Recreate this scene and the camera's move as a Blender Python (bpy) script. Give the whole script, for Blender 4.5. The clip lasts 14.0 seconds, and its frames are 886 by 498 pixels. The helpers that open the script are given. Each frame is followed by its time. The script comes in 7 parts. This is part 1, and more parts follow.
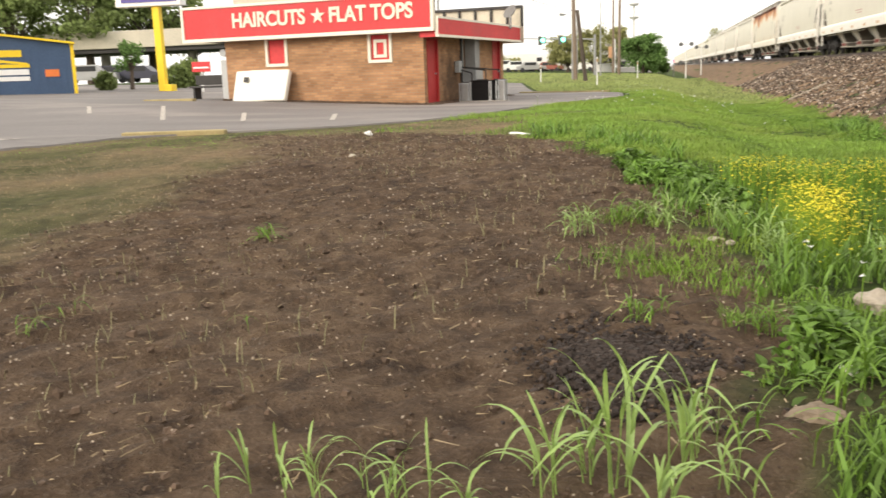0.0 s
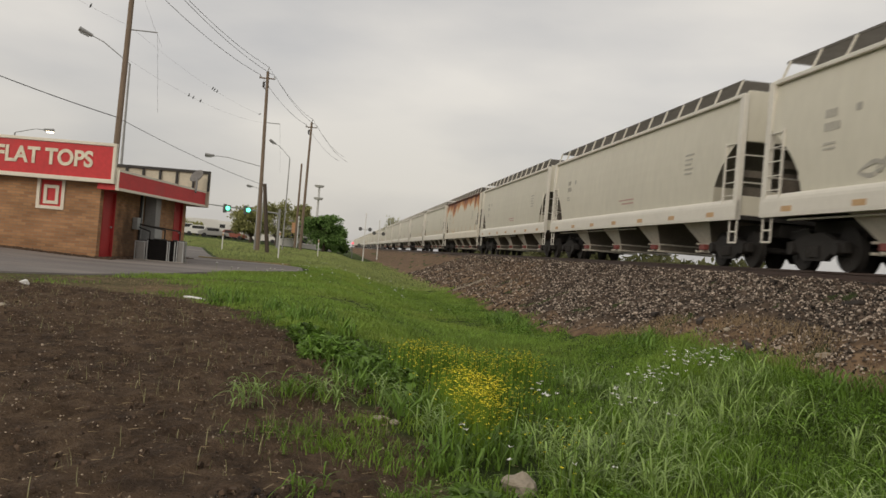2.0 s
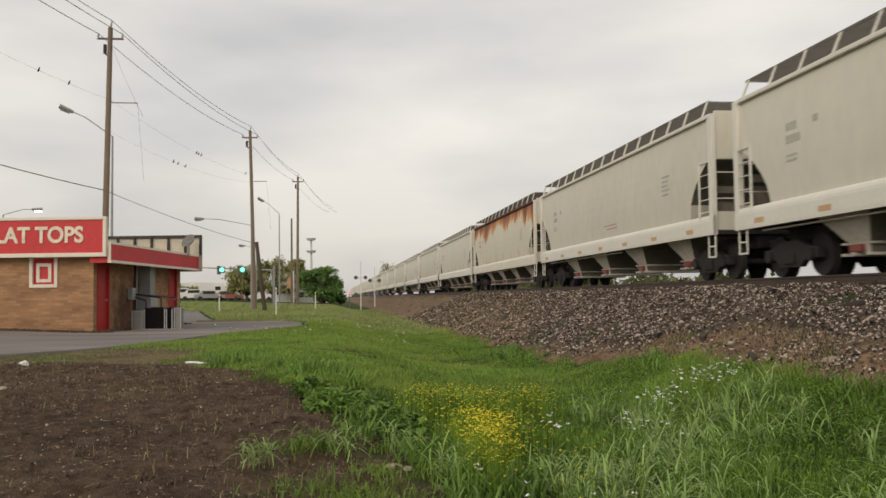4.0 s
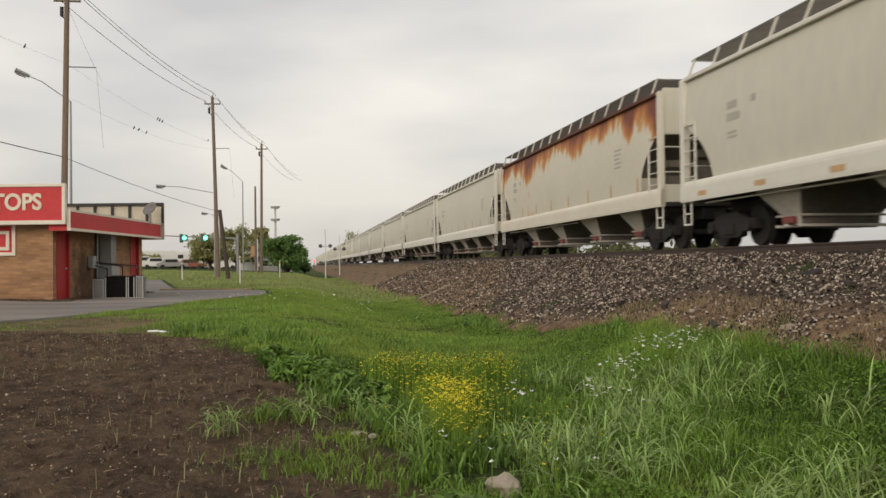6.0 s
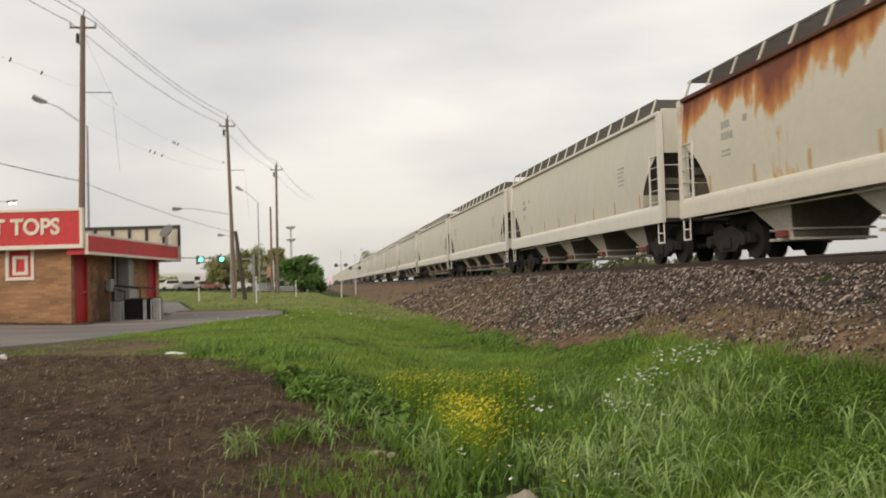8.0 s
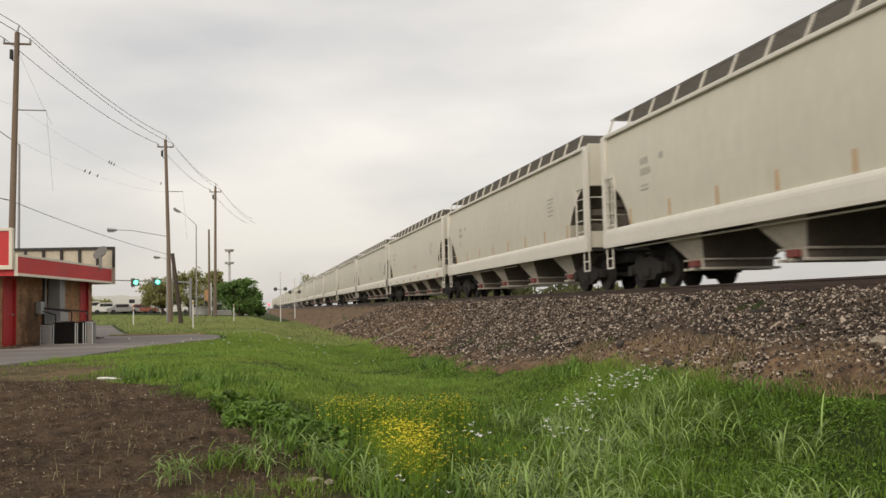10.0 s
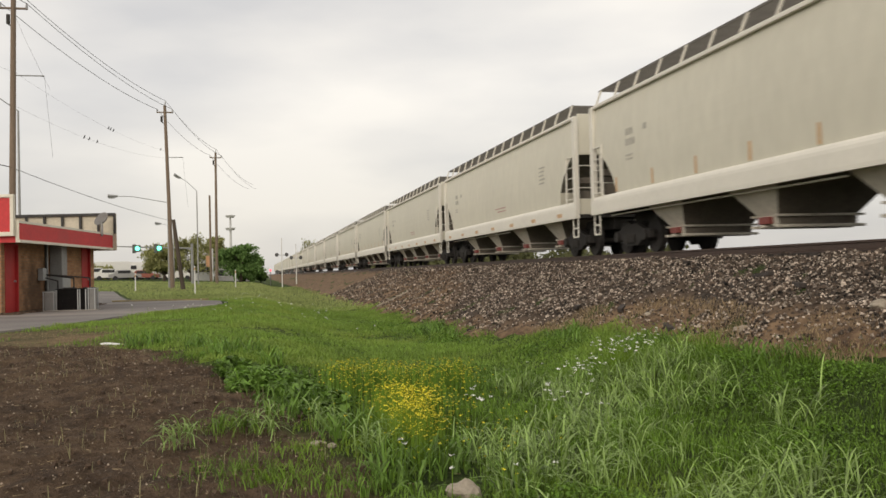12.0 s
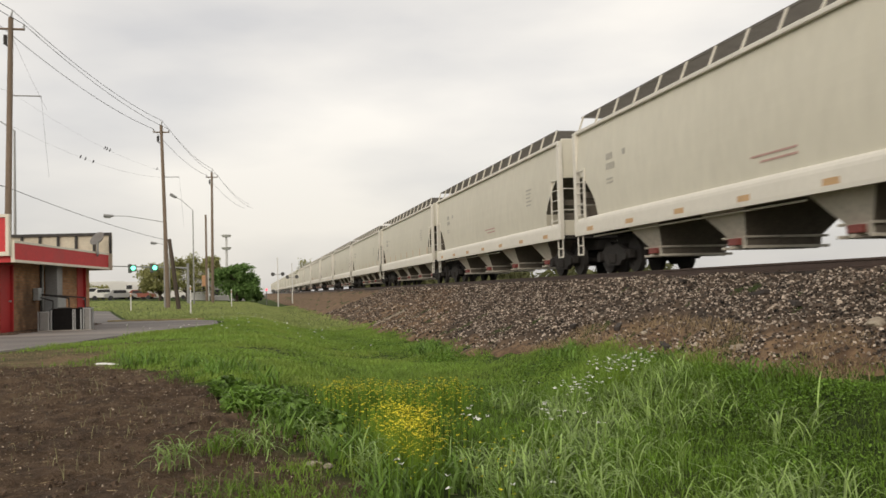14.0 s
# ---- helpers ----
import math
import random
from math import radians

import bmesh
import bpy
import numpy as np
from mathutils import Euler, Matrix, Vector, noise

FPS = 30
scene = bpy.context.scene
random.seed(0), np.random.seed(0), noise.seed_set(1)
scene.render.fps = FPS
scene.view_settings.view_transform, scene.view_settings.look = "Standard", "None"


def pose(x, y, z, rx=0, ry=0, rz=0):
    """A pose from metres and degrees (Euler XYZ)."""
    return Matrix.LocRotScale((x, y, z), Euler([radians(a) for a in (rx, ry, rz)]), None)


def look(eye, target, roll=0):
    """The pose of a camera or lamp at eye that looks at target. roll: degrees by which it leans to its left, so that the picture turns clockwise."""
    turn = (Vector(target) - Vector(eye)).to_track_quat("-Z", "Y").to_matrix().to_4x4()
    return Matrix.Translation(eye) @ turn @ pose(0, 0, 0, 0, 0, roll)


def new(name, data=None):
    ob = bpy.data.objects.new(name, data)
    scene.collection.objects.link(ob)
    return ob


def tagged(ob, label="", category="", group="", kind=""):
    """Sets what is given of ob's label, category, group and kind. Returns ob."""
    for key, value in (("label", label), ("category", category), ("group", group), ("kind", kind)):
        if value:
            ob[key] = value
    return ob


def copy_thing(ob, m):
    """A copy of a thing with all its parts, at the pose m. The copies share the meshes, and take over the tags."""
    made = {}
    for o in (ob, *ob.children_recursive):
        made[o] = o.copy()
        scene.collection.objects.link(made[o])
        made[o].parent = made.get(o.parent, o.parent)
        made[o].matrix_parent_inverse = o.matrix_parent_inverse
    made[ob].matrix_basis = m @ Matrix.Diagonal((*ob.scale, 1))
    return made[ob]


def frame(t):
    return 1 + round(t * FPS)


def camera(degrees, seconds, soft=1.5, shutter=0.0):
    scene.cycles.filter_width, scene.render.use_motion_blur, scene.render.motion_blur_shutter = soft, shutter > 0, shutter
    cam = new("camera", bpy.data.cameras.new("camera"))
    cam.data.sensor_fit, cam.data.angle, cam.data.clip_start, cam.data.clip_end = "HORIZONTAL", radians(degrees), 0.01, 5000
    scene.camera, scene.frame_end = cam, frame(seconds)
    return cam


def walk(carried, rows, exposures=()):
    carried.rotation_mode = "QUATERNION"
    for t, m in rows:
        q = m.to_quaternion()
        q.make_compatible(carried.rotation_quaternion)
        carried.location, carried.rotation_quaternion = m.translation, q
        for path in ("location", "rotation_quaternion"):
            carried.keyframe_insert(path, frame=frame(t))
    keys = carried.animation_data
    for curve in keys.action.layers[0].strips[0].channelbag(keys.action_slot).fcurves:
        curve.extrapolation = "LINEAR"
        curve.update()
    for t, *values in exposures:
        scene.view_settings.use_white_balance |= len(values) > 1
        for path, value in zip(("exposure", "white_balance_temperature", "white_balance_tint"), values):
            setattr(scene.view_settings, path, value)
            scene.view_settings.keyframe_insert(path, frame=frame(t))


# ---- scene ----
cam = camera(52.95, 14.0, soft=1.5, shutter=0.5)
PATH = [
    (0.0, pose(0, 0, 1.5, 78.82, 1.88, 13.32)),
    (0.5, pose(0, 0, 1.5, 79.44, 2.66, 15.42)),
    (0.8, pose(0, 0, 1.5, 82.98, 0.17, 11.65)),
    (1.0, pose(0, 0, 1.5, 85.61, -1.60, 6.73)),
    (1.2, pose(0, 0, 1.5, 88.72, -1.6, 1.98)),
    (1.5, pose(0, 0, 1.5, 89.78, -1.66, -3.00)),
    (1.8, pose(0, 0, 1.5, 91.3, -4.4, -5.9)),
    (2.0, pose(0, 0, 1.5, 90.40, -4.80, -6.78)),
    (2.2, pose(0, 0, 1.5, 90.43, -3.52, -5.97)),
    (4.3, pose(0, 0, 1.5, 93.10, 1.37, -7.54)),
    (4.5, pose(0, 0, 1.5, 92.66, 1.32, -8.19)),
    (5.0, pose(0, 0, 1.5, 94.32, 1.50, -8.10)),
    (5.5, pose(0, 0, 1.5, 92.04, 0.85, -8.87)),
    (6.0, pose(0, 0, 1.5, 90.97, 0.68, -9.18)),
    (6.5, pose(0, 0, 1.5, 92.01, 2.17, -6.12)),
    (7.0, pose(0, 0, 1.5, 92.77, 1.72, -4.53)),
    (7.2, pose(0, 0, 1.5, 91.18, 1.41, -3.2)),
    (7.5, pose(0, 0, 1.5, 90.15, 0.73, -5.17)),
    (8.0, pose(0, 0, 1.5, 92.11, 1.64, -8.17)),
    (8.2, pose(0, 0, 1.5, 92.91, 1.62, -9.12)),
    (10.3, pose(0, 0, 1.5, 93.61, 1.31, -12.02)),
    (10.5, pose(0, 0, 1.5, 91.94, 1.23, -12.09)),
    (11.0, pose(0, 0, 1.5, 89.86, 0.88, -13.41)),
    (11.5, pose(0, 0, 1.5, 90.26, 1.34, -12.33)),
    (12.0, pose(0, 0, 1.5, 91.37, 1.47, -11.91)),
    (12.5, pose(0, 0, 1.5, 91.85, 1.22, -11.27)),
    (13.0, pose(0, 0, 1.5, 92.10, 0.94, -10.91)),
    (13.5, pose(0, 0, 1.5, 92.53, 0.73, -11.26)),
    (14.0, pose(0, 0, 1.5, 92.59, 1.59, -12.15)),
]
EXPO = [(t, s, 6900, 13) for t, s in ((0.0, 1.15), (0.5, 1.02), (0.8, 0.6), (1.0, 0.12), (1.2, -0.18), (1.5, -0.31), (2.2, -0.2), (4.3, -0.04), (4.6, -0.03), (5.0, 0.1), (5.5, 0.1), (6.0, 0.0), (6.7, 0.14), (7.1, 0.12), (7.5, 0.04), (8.2, 0.1), (10.3, 0.06), (10.5, 0.06), (10.9, 0.13), (14.0, 0.14))]
walk(cam, PATH, EXPO)

# ---- world and sun: an overcast evening sky ----
world = bpy.data.worlds.new("overcast_sky")
scene.world = world
world.use_nodes = True
wn, wl = world.node_tree.nodes, world.node_tree.links
wn.clear()
w_out = wn.new("ShaderNodeOutputWorld")
w_bg = wn.new("ShaderNodeBackground")
w_sky = wn.new("ShaderNodeTexSky")
w_sky.sky_type, w_sky.sun_disc = "NISHITA", False
w_sky.sun_elevation, w_sky.sun_rotation = radians(22), radians(215)
w_scale = wn.new("ShaderNodeVectorMath")
w_scale.operation = "SCALE"
w_scale.inputs["Scale"].default_value = 0.09
w_co = wn.new("ShaderNodeTexCoord")
w_map = wn.new("ShaderNodeMapping")
w_map.inputs["Scale"].default_value = (1.0, 1.0, 3.2)
w_map.inputs["Rotation"].default_value = (0.12, 0.2, 0.4)
w_noise = wn.new("ShaderNodeTexNoise")
w_noise.inputs["Scale"].default_value, w_noise.inputs["Detail"].default_value = 2.1, 6.0
w_noise.inputs["Roughness"].default_value = 0.45
w_ramp = wn.new("ShaderNodeValToRGB")
w_ramp.color_ramp.elements[0].position, w_ramp.color_ramp.elements[0].color = 0.36, (0.63, 0.65, 0.665, 1)
w_ramp.color_ramp.elements[1].position, w_ramp.color_ramp.elements[1].color = 0.63, (0.945, 0.94, 0.89, 1)
w_mix = wn.new("ShaderNodeMixRGB")
w_mix.inputs["Fac"].default_value = 0.9
wl.new(w_co.outputs["Generated"], w_map.inputs["Vector"])
wl.new(w_map.outputs["Vector"], w_noise.inputs["Vector"])
wl.new(w_noise.outputs["Fac"], w_ramp.inputs["Fac"])
wl.new(w_sky.outputs["Color"], w_scale.inputs[0])
wl.new(w_scale.outputs["Vector"], w_mix.inputs["Color1"])
wl.new(w_ramp.outputs["Color"], w_mix.inputs["Color2"])
w_sep = wn.new("ShaderNodeSeparateXYZ")
wl.new(w_co.outputs["Generated"], w_sep.inputs[0])
w_haze = wn.new("ShaderNodeMapRange")
w_haze.inputs["From Min"].default_value, w_haze.inputs["From Max"].default_value = 0.0, 0.2
w_haze.inputs["To Min"].default_value, w_haze.inputs["To Max"].default_value = 0.79, 1.0
wl.new(w_sep.outputs["Z"], w_haze.inputs["Value"])
w_dim = wn.new("ShaderNodeVectorMath")
w_dim.operation = "SCALE"
wl.new(w_mix.outputs["Color"], w_dim.inputs[0])
wl.new(w_haze.outputs[0], w_dim.inputs["Scale"])
wl.new(w_dim.outputs["Vector"], w_bg.inputs["Color"])
w_bg.inputs["Strength"].default_value = 1.0
wl.new(w_bg.outputs["Background"], w_out.inputs["Surface"])

sun_data = bpy.data.lights.new("sun", "SUN")
sun_data.energy, sun_data.angle, sun_data.color = 1.1, radians(25), (1.0, 0.93, 0.82)
sun = new("sun", sun_data)
sun.matrix_world = look((-30, -42, 22), (0, 0, 0))


# ---- materials ----
def mat(name, color, rough=0.7, metal=0.0, vary=0.12, scale=6.0, fine=60.0, bump=0.15, tint=None, tint_at=0.55, spec=0.4, obrand=0.0, stretch=(1, 1, 1), island=0.0, emit=0.0, thin=0.0):
    """A surface with a base colour, variation at two scales, a second colour in patches and a fine relief."""
    m = bpy.data.materials.new(name)
    m.use_nodes = True
    n, l = m.node_tree.nodes, m.node_tree.links
    b = n["Principled BSDF"]
    b.inputs["Roughness"].default_value, b.inputs["Metallic"].default_value = rough, metal
    b.inputs["Specular IOR Level"].default_value = spec
    co = n.new("ShaderNodeTexCoord")
    mp = n.new("ShaderNodeMapping")
    mp.inputs["Scale"].default_value = stretch
    l.new(co.outputs["Object"], mp.inputs["Vector"])
    big, small = n.new("ShaderNodeTexNoise"), n.new("ShaderNodeTexNoise")
    for tex, sc, det in ((big, scale, 4), (small, fine, 3)):
        tex.inputs["Scale"].default_value, tex.inputs["Detail"].default_value = sc, det
        l.new(mp.outputs["Vector"], tex.inputs["Vector"])
    add = n.new("ShaderNodeMath")
    add.operation = "ADD"
    l.new(big.outputs["Fac"], add.inputs[0])
    l.new(small.outputs["Fac"], add.inputs[1])
    last = add.outputs[0]
    span = 2.0
    for on, socket, owner in ((obrand, "Random", "ShaderNodeObjectInfo"), (island, "Random Per Island", "ShaderNodeNewGeometry")):
        if on:
            info = n.new(owner)
            mul = n.new("ShaderNodeMath")
            mul.operation = "MULTIPLY_ADD"
            mul.inputs[1].default_value = on
            l.new(info.outputs[socket], mul.inputs[0])
            l.new(last, mul.inputs[2])
            last = mul.outputs[0]
            span += on
    rng = n.new("ShaderNodeMapRange")
    rng.inputs["From Min"].default_value, rng.inputs["From Max"].default_value = 0.3 * span, 0.7 * span
    rng.inputs["To Min"].default_value, rng.inputs["To Max"].default_value = 1 - vary, 1 + vary
    rng.clamp = False
    l.new(last, rng.inputs["Value"])
    vm = n.new("ShaderNodeVectorMath")
    vm.operation = "SCALE"
    vm.inputs[0].default_value = color[:3]
    l.new(rng.outputs["Result"], vm.inputs["Scale"])
    out = vm.outputs["Vector"]
    if tint:
        t2 = n.new("ShaderNodeTexNoise")
        t2.inputs["Scale"].default_value, t2.inputs["Detail"].default_value = scale * 0.45, 6
        t2.inputs["Roughness"].default_value = 0.65
        l.new(mp.outputs["Vector"], t2.inputs["Vector"])
        r2 = n.new("ShaderNodeMapRange")
        r2.inputs["From Min"].default_value, r2.inputs["From Max"].default_value = tint_at, tint_at + 0.14
        l.new(t2.outputs["Fac"], r2.inputs["Value"])
        mx = n.new("ShaderNodeMixRGB")
        mx.inputs["Color2"].default_value = (*tint, 1)
        l.new(r2.outputs["Result"], mx.inputs["Fac"])
        l.new(out, mx.inputs["Color1"])
        out = mx.outputs["Color"]
    l.new(out, b.inputs["Base Color"])
    if emit:
        l.new(out, b.inputs["Emission Color"])
        b.inputs["Emission Strength"].default_value = emit
    if bump:
        bp = n.new("ShaderNodeBump")
        bp.inputs["Strength"].default_value, bp.inputs["Distance"].default_value = bump, 0.02
        l.new(add.outputs[0], bp.inputs["Height"])
        l.new(bp.outputs["Normal"], b.inputs["Normal"])
    if thin:
        # light passes through a thin leaf
        tr, ms = n.new("ShaderNodeBsdfTranslucent"), n.new("ShaderNodeMixShader")
        ms.inputs["Fac"].default_value = thin
        l.new(out, tr.inputs["Color"])
        l.new(b.outputs["BSDF"], ms.inputs[1])
        l.new(tr.outputs["BSDF"], ms.inputs[2])
        l.new(ms.outputs["Shader"], n["Material Output"].inputs["Surface"])
    return m


M_ASPHALT = mat("worn_asphalt", (0.165, 0.148, 0.138), 0.8, vary=0.3, scale=0.35, fine=25, bump=0.25, tint=(0.255, 0.225, 0.20), tint_at=0.5, stretch=(0.6, 1.6, 1))
M_BALLAST = mat("ballast_bed", (0.036, 0.027, 0.021), 0.95, vary=0.4, scale=2.0, fine=22, bump=1.0, tint=(0.085, 0.06, 0.042), tint_at=0.52)
M_STONE = mat("ballast_stone", (0.080, 0.058, 0.043), 0.9, vary=1.0, scale=3, fine=30, bump=0.3, island=1.2)
M_GRASS = mat("grass_blades", (0.135, 0.240, 0.030), 0.5, vary=0.7, scale=0.45, fine=2.2, bump=0, island=0.9, spec=0.3, tint=(0.225, 0.335, 0.040), tint_at=0.50, thin=0.2)
M_GRASS_SOFT = mat("short_grass_blades", (0.222, 0.345, 0.064), 0.6, vary=0.5, scale=0.3, fine=1.6, bump=0, island=0.5, spec=0.2, tint=(0.315, 0.405, 0.085), tint_at=0.48, thin=0.3)
# Far grass made paler and duller: distance haze mixed into its colour.
M_GRASS_FIELD = mat("hazed_field_grass", (0.34, 0.40, 0.14), 0.7, vary=0.4, scale=0.12, fine=0.8, bump=0, island=0.4, spec=0.2, tint=(0.42, 0.43, 0.18), tint_at=0.5, thin=0.3)
M_GRASS_DARK = mat("dark_weeds", (0.140, 0.245, 0.044), 0.5, vary=0.55, scale=0.5, fine=4, bump=0, island=1.0, spec=0.3, thin=0.3)
M_CLOVER = mat("low_clover_leaves", (0.130, 0.240, 0.030), 0.5, vary=0.6, scale=1.2, fine=8, bump=0, island=1.1, spec=0.3, thin=0.25)
M_LEAF_PALE = mat("pale_grass_leaf", (0.265, 0.385, 0.105), 0.4, vary=0.65, scale=2, fine=12, bump=0, island=1.0, spec=0.5, thin=0.25)
M_STRAW = mat("straw", (0.32, 0.235, 0.135), 0.8, vary=0.3, scale=2, fine=10, bump=0, island=1.0)
M_YELLOW = mat("yellow_petals", (0.76, 0.66, 0.04), 0.6, vary=0.25, scale=2, fine=10, bump=0, island=0.8)
M_WHITE_PETAL = mat("white_petals", (0.8, 0.8, 0.76), 0.6, vary=0.1, scale=2, fine=10, bump=0)
M_ROCK = mat("pale_limestone", (0.35, 0.30, 0.235), 0.9, vary=0.25, scale=5, fine=30, bump=0.5)
M_CAR = mat("pale_grey_railcar_paint", (0.675, 0.645, 0.54), 0.55, vary=0.08, scale=0.35, fine=5, bump=0.02, tint=(0.61, 0.575, 0.465), tint_at=0.55, obrand=0.35, stretch=(1, 0.7, 0.35))
M_SILL = mat("off_white_sill_paint", (0.76, 0.73, 0.65), 0.55, vary=0.06, scale=0.8, fine=9, bump=0.02, tint=(0.55, 0.47, 0.36), tint_at=0.63)
# Pale and dark hopper sheets: the bays' light and shade sit in these colours.
M_SLOPE = mat("dusty_lit_sheet", (0.62, 0.58, 0.50), 0.75, vary=0.2, scale=1.2, fine=12, bump=0.05, tint=(0.40, 0.35, 0.28), tint_at=0.58)
M_UNDER = mat("grimy_shaded_steel", (0.17, 0.148, 0.122), 0.85, vary=0.25, scale=1.5, fine=15, bump=0.1, tint=(0.08, 0.062, 0.05), tint_at=0.5)
M_DARK = mat("black_truck_steel", (0.03, 0.027, 0.025), 0.8, vary=0.3, scale=4, fine=30, bump=0.2)
M_GRATE = mat("dark_walkway_grating", (0.15, 0.14, 0.125), 0.8, vary=0.2, scale=3, fine=40, bump=0.3)
M_RED_GATE = mat("red_outlet_gate", (0.25, 0.07, 0.06), 0.6, vary=0.25, scale=5, fine=30, bump=0.1)
M_RAIL = mat("rusty_rail", (0.075, 0.05, 0.04), 0.6, vary=0.25, scale=3, fine=30, bump=0.1)
M_TIE = mat("creosoted_tie", (0.055, 0.045, 0.04), 0.9, vary=0.3, scale=4, fine=30, bump=0.5)
M_ORANGE = mat("orange_reflector", (0.58, 0.37, 0.19), 0.5, vary=0.15, scale=4, fine=20, bump=0)
M_MARK = mat("faded_grey_stencil", (0.45, 0.43, 0.38), 0.7, vary=0.2, scale=6, fine=30, bump=0)
M_PINK = mat("faded_red_stencil", (0.52, 0.33, 0.29), 0.7, vary=0.2, scale=6, fine=30, bump=0)
M_SPRAY = mat("faded_black_spray", (0.13, 0.125, 0.115), 0.7, vary=0.35, scale=5, fine=30, bump=0)
M_BLACK = mat("black_paint", (0.03, 0.03, 0.032), 0.6, vary=0.2, scale=6, fine=30, bump=0)


def rust_material():
    """Pale grey paint with orange rust that runs down from the roof edge."""
    m = mat("rust_streaked_paint", (0.68, 0.64, 0.53), 0.6, vary=0.06, scale=0.5, fine=6, bump=0.03)
    n, l = m.node_tree.nodes, m.node_tree.links
    b = n["Principled BSDF"]
    base = b.inputs["Base Color"].links[0].from_socket
    co = n.new("ShaderNodeTexCoord")
    sep = n.new("ShaderNodeSeparateXYZ")
    l.new(co.outputs["Object"], sep.inputs[0])

    def stain(stretch, scale, detail, rough):
        mp = n.new("ShaderNodeMapping")
        mp.inputs["Scale"].default_value = stretch
        l.new(co.outputs["Object"], mp.inputs["Vector"])
        tex = n.new("ShaderNodeTexNoise")
        tex.inputs["Scale"].default_value, tex.inputs["Detail"].default_value, tex.inputs["Roughness"].default_value = scale, detail, rough
        l.new(mp.outputs["Vector"], tex.inputs["Vector"])
        return tex.outputs["Fac"]

    def mapped(src, lo, hi, to_lo, to_hi):
        r = n.new("ShaderNodeMapRange")
        r.inputs["From Min"].default_value, r.inputs["From Max"].default_value = lo, hi
        r.inputs["To Min"].default_value, r.inputs["To Max"].default_value = to_lo, to_hi
        l.new(src, r.inputs["Value"])
        return r.outputs[0]

    def total(*socks):
        out = socks[0]
        for q in socks[1:]:
            m_ = n.new("ShaderNodeMath")
            l.new(out, m_.inputs[0])
            l.new(q, m_.inputs[1])
            out = m_.outputs[0]
        return out

    ab = n.new("ShaderNodeMath")
    ab.operation = "ABSOLUTE"
    l.new(sep.outputs["Y"], ab.inputs[0])
    patches = mapped(stain((1, 1, 0.3), 0.6, 3, 0.55), 0.3, 0.7, -0.5, 0.5)
    runs = mapped(stain((1, 1.0, 0.35), 2.6, 7, 0.65), 0.3, 0.7, -0.26, 0.26)
    # thickest under the roof edge, and again at the ends and along the sill
    v = total(mapped(sep.outputs["Z"], 2.8, 4.2, -0.60, 0.62), mapped(ab.outputs[0], 7.6, 9.3, 0.0, 0.62), mapped(sep.outputs["Z"], 1.45, 2.0, 0.24, 0.0), patches, runs)
    cut = n.new("ShaderNodeMapRange")
    cut.inputs["From Min"].default_value, cut.inputs["From Max"].default_value = -0.06, 0.1
    l.new(v, cut.inputs["Value"])
    ramp = n.new("ShaderNodeValToRGB")
    ramp.color_ramp.elements[0].color = (0.62, 0.33, 0.10, 1)
    ramp.color_ramp.elements[1].color = (0.20, 0.055, 0.022, 1)
    mid = ramp.color_ramp.elements.new(0.3)
    mid.color = (0.47, 0.16, 0.045, 1)
    ramp.color_ramp.elements[0].position, ramp.color_ramp.elements[-1].position = 0.05, 0.62
    l.new(v, ramp.inputs["Fac"])
    mx = n.new("ShaderNodeMixRGB")
    l.new(cut.outputs[0], mx.inputs["Fac"])
    l.new(base, mx.inputs["Color1"])
    l.new(ramp.outputs["Color"], mx.inputs["Color2"])
    l.new(mx.outputs["Color"], b.inputs["Base Color"])
    return m


M_RUST = rust_material()
M_SHADED = mat("shaded_end_sheet", (0.125, 0.115, 0.09), 0.9, vary=0.3, scale=2, fine=15, bump=0.1)
M_RUST_SILL = mat("rust_spotted_sill_paint", (0.74, 0.69, 0.58), 0.6, vary=0.08, scale=0.9, fine=9, bump=0.03, tint=(0.50, 0.22, 0.07), tint_at=0.60)
M_RUST_ROOF = mat("rust_brown_roof", (0.13, 0.055, 0.035), 0.8, vary=0.3, scale=1, fine=12, bump=0.1)


# ---- mesh helpers ----
def mesh_of(name, verts, faces, material, smooth=False):
    me = bpy.data.meshes.new(name)
    me.from_pydata(verts, [], faces)
    me.update()
    if smooth:
        me.polygons.foreach_set("use_smooth", [True] * len(me.polygons))
    me.materials.append(material)
    return me


def part(name, bm, material, parent=None, label="", smooth=False):
    """Links a bmesh (or a ready mesh) as one object under a thing."""
    if isinstance(bm, bmesh.types.BMesh):
        me = bpy.data.meshes.new(name)
        bm.to_mesh(me)
        bm.free()
        if smooth:
            me.polygons.foreach_set("use_smooth", [True] * len(me.polygons))
        me.materials.append(material)
    else:
        me = bm
    ob = new(name, me)
    if parent:
        ob.parent = parent
    if label:
        ob["label"] = label
    return ob


def box(bm, x0, x1, y0, y1, z0, z1, bevel=0.0):
    v = bmesh.ops.create_cube(bm, size=1.0, matrix=Matrix.Translation(((x0 + x1) / 2, (y0 + y1) / 2, (z0 + z1) / 2)) @ Matrix.Diagonal((x1 - x0, y1 - y0, z1 - z0, 1)))["verts"]
    if bevel:
        es = list({e for q in v for e in q.link_edges})
        bmesh.ops.bevel(bm, geom=es, offset=bevel, segments=2, affect="EDGES", profile=0.5)
    return bm


def boxm(*a, bevel=0.0):
    return box(bmesh.new(), *a, bevel=bevel)


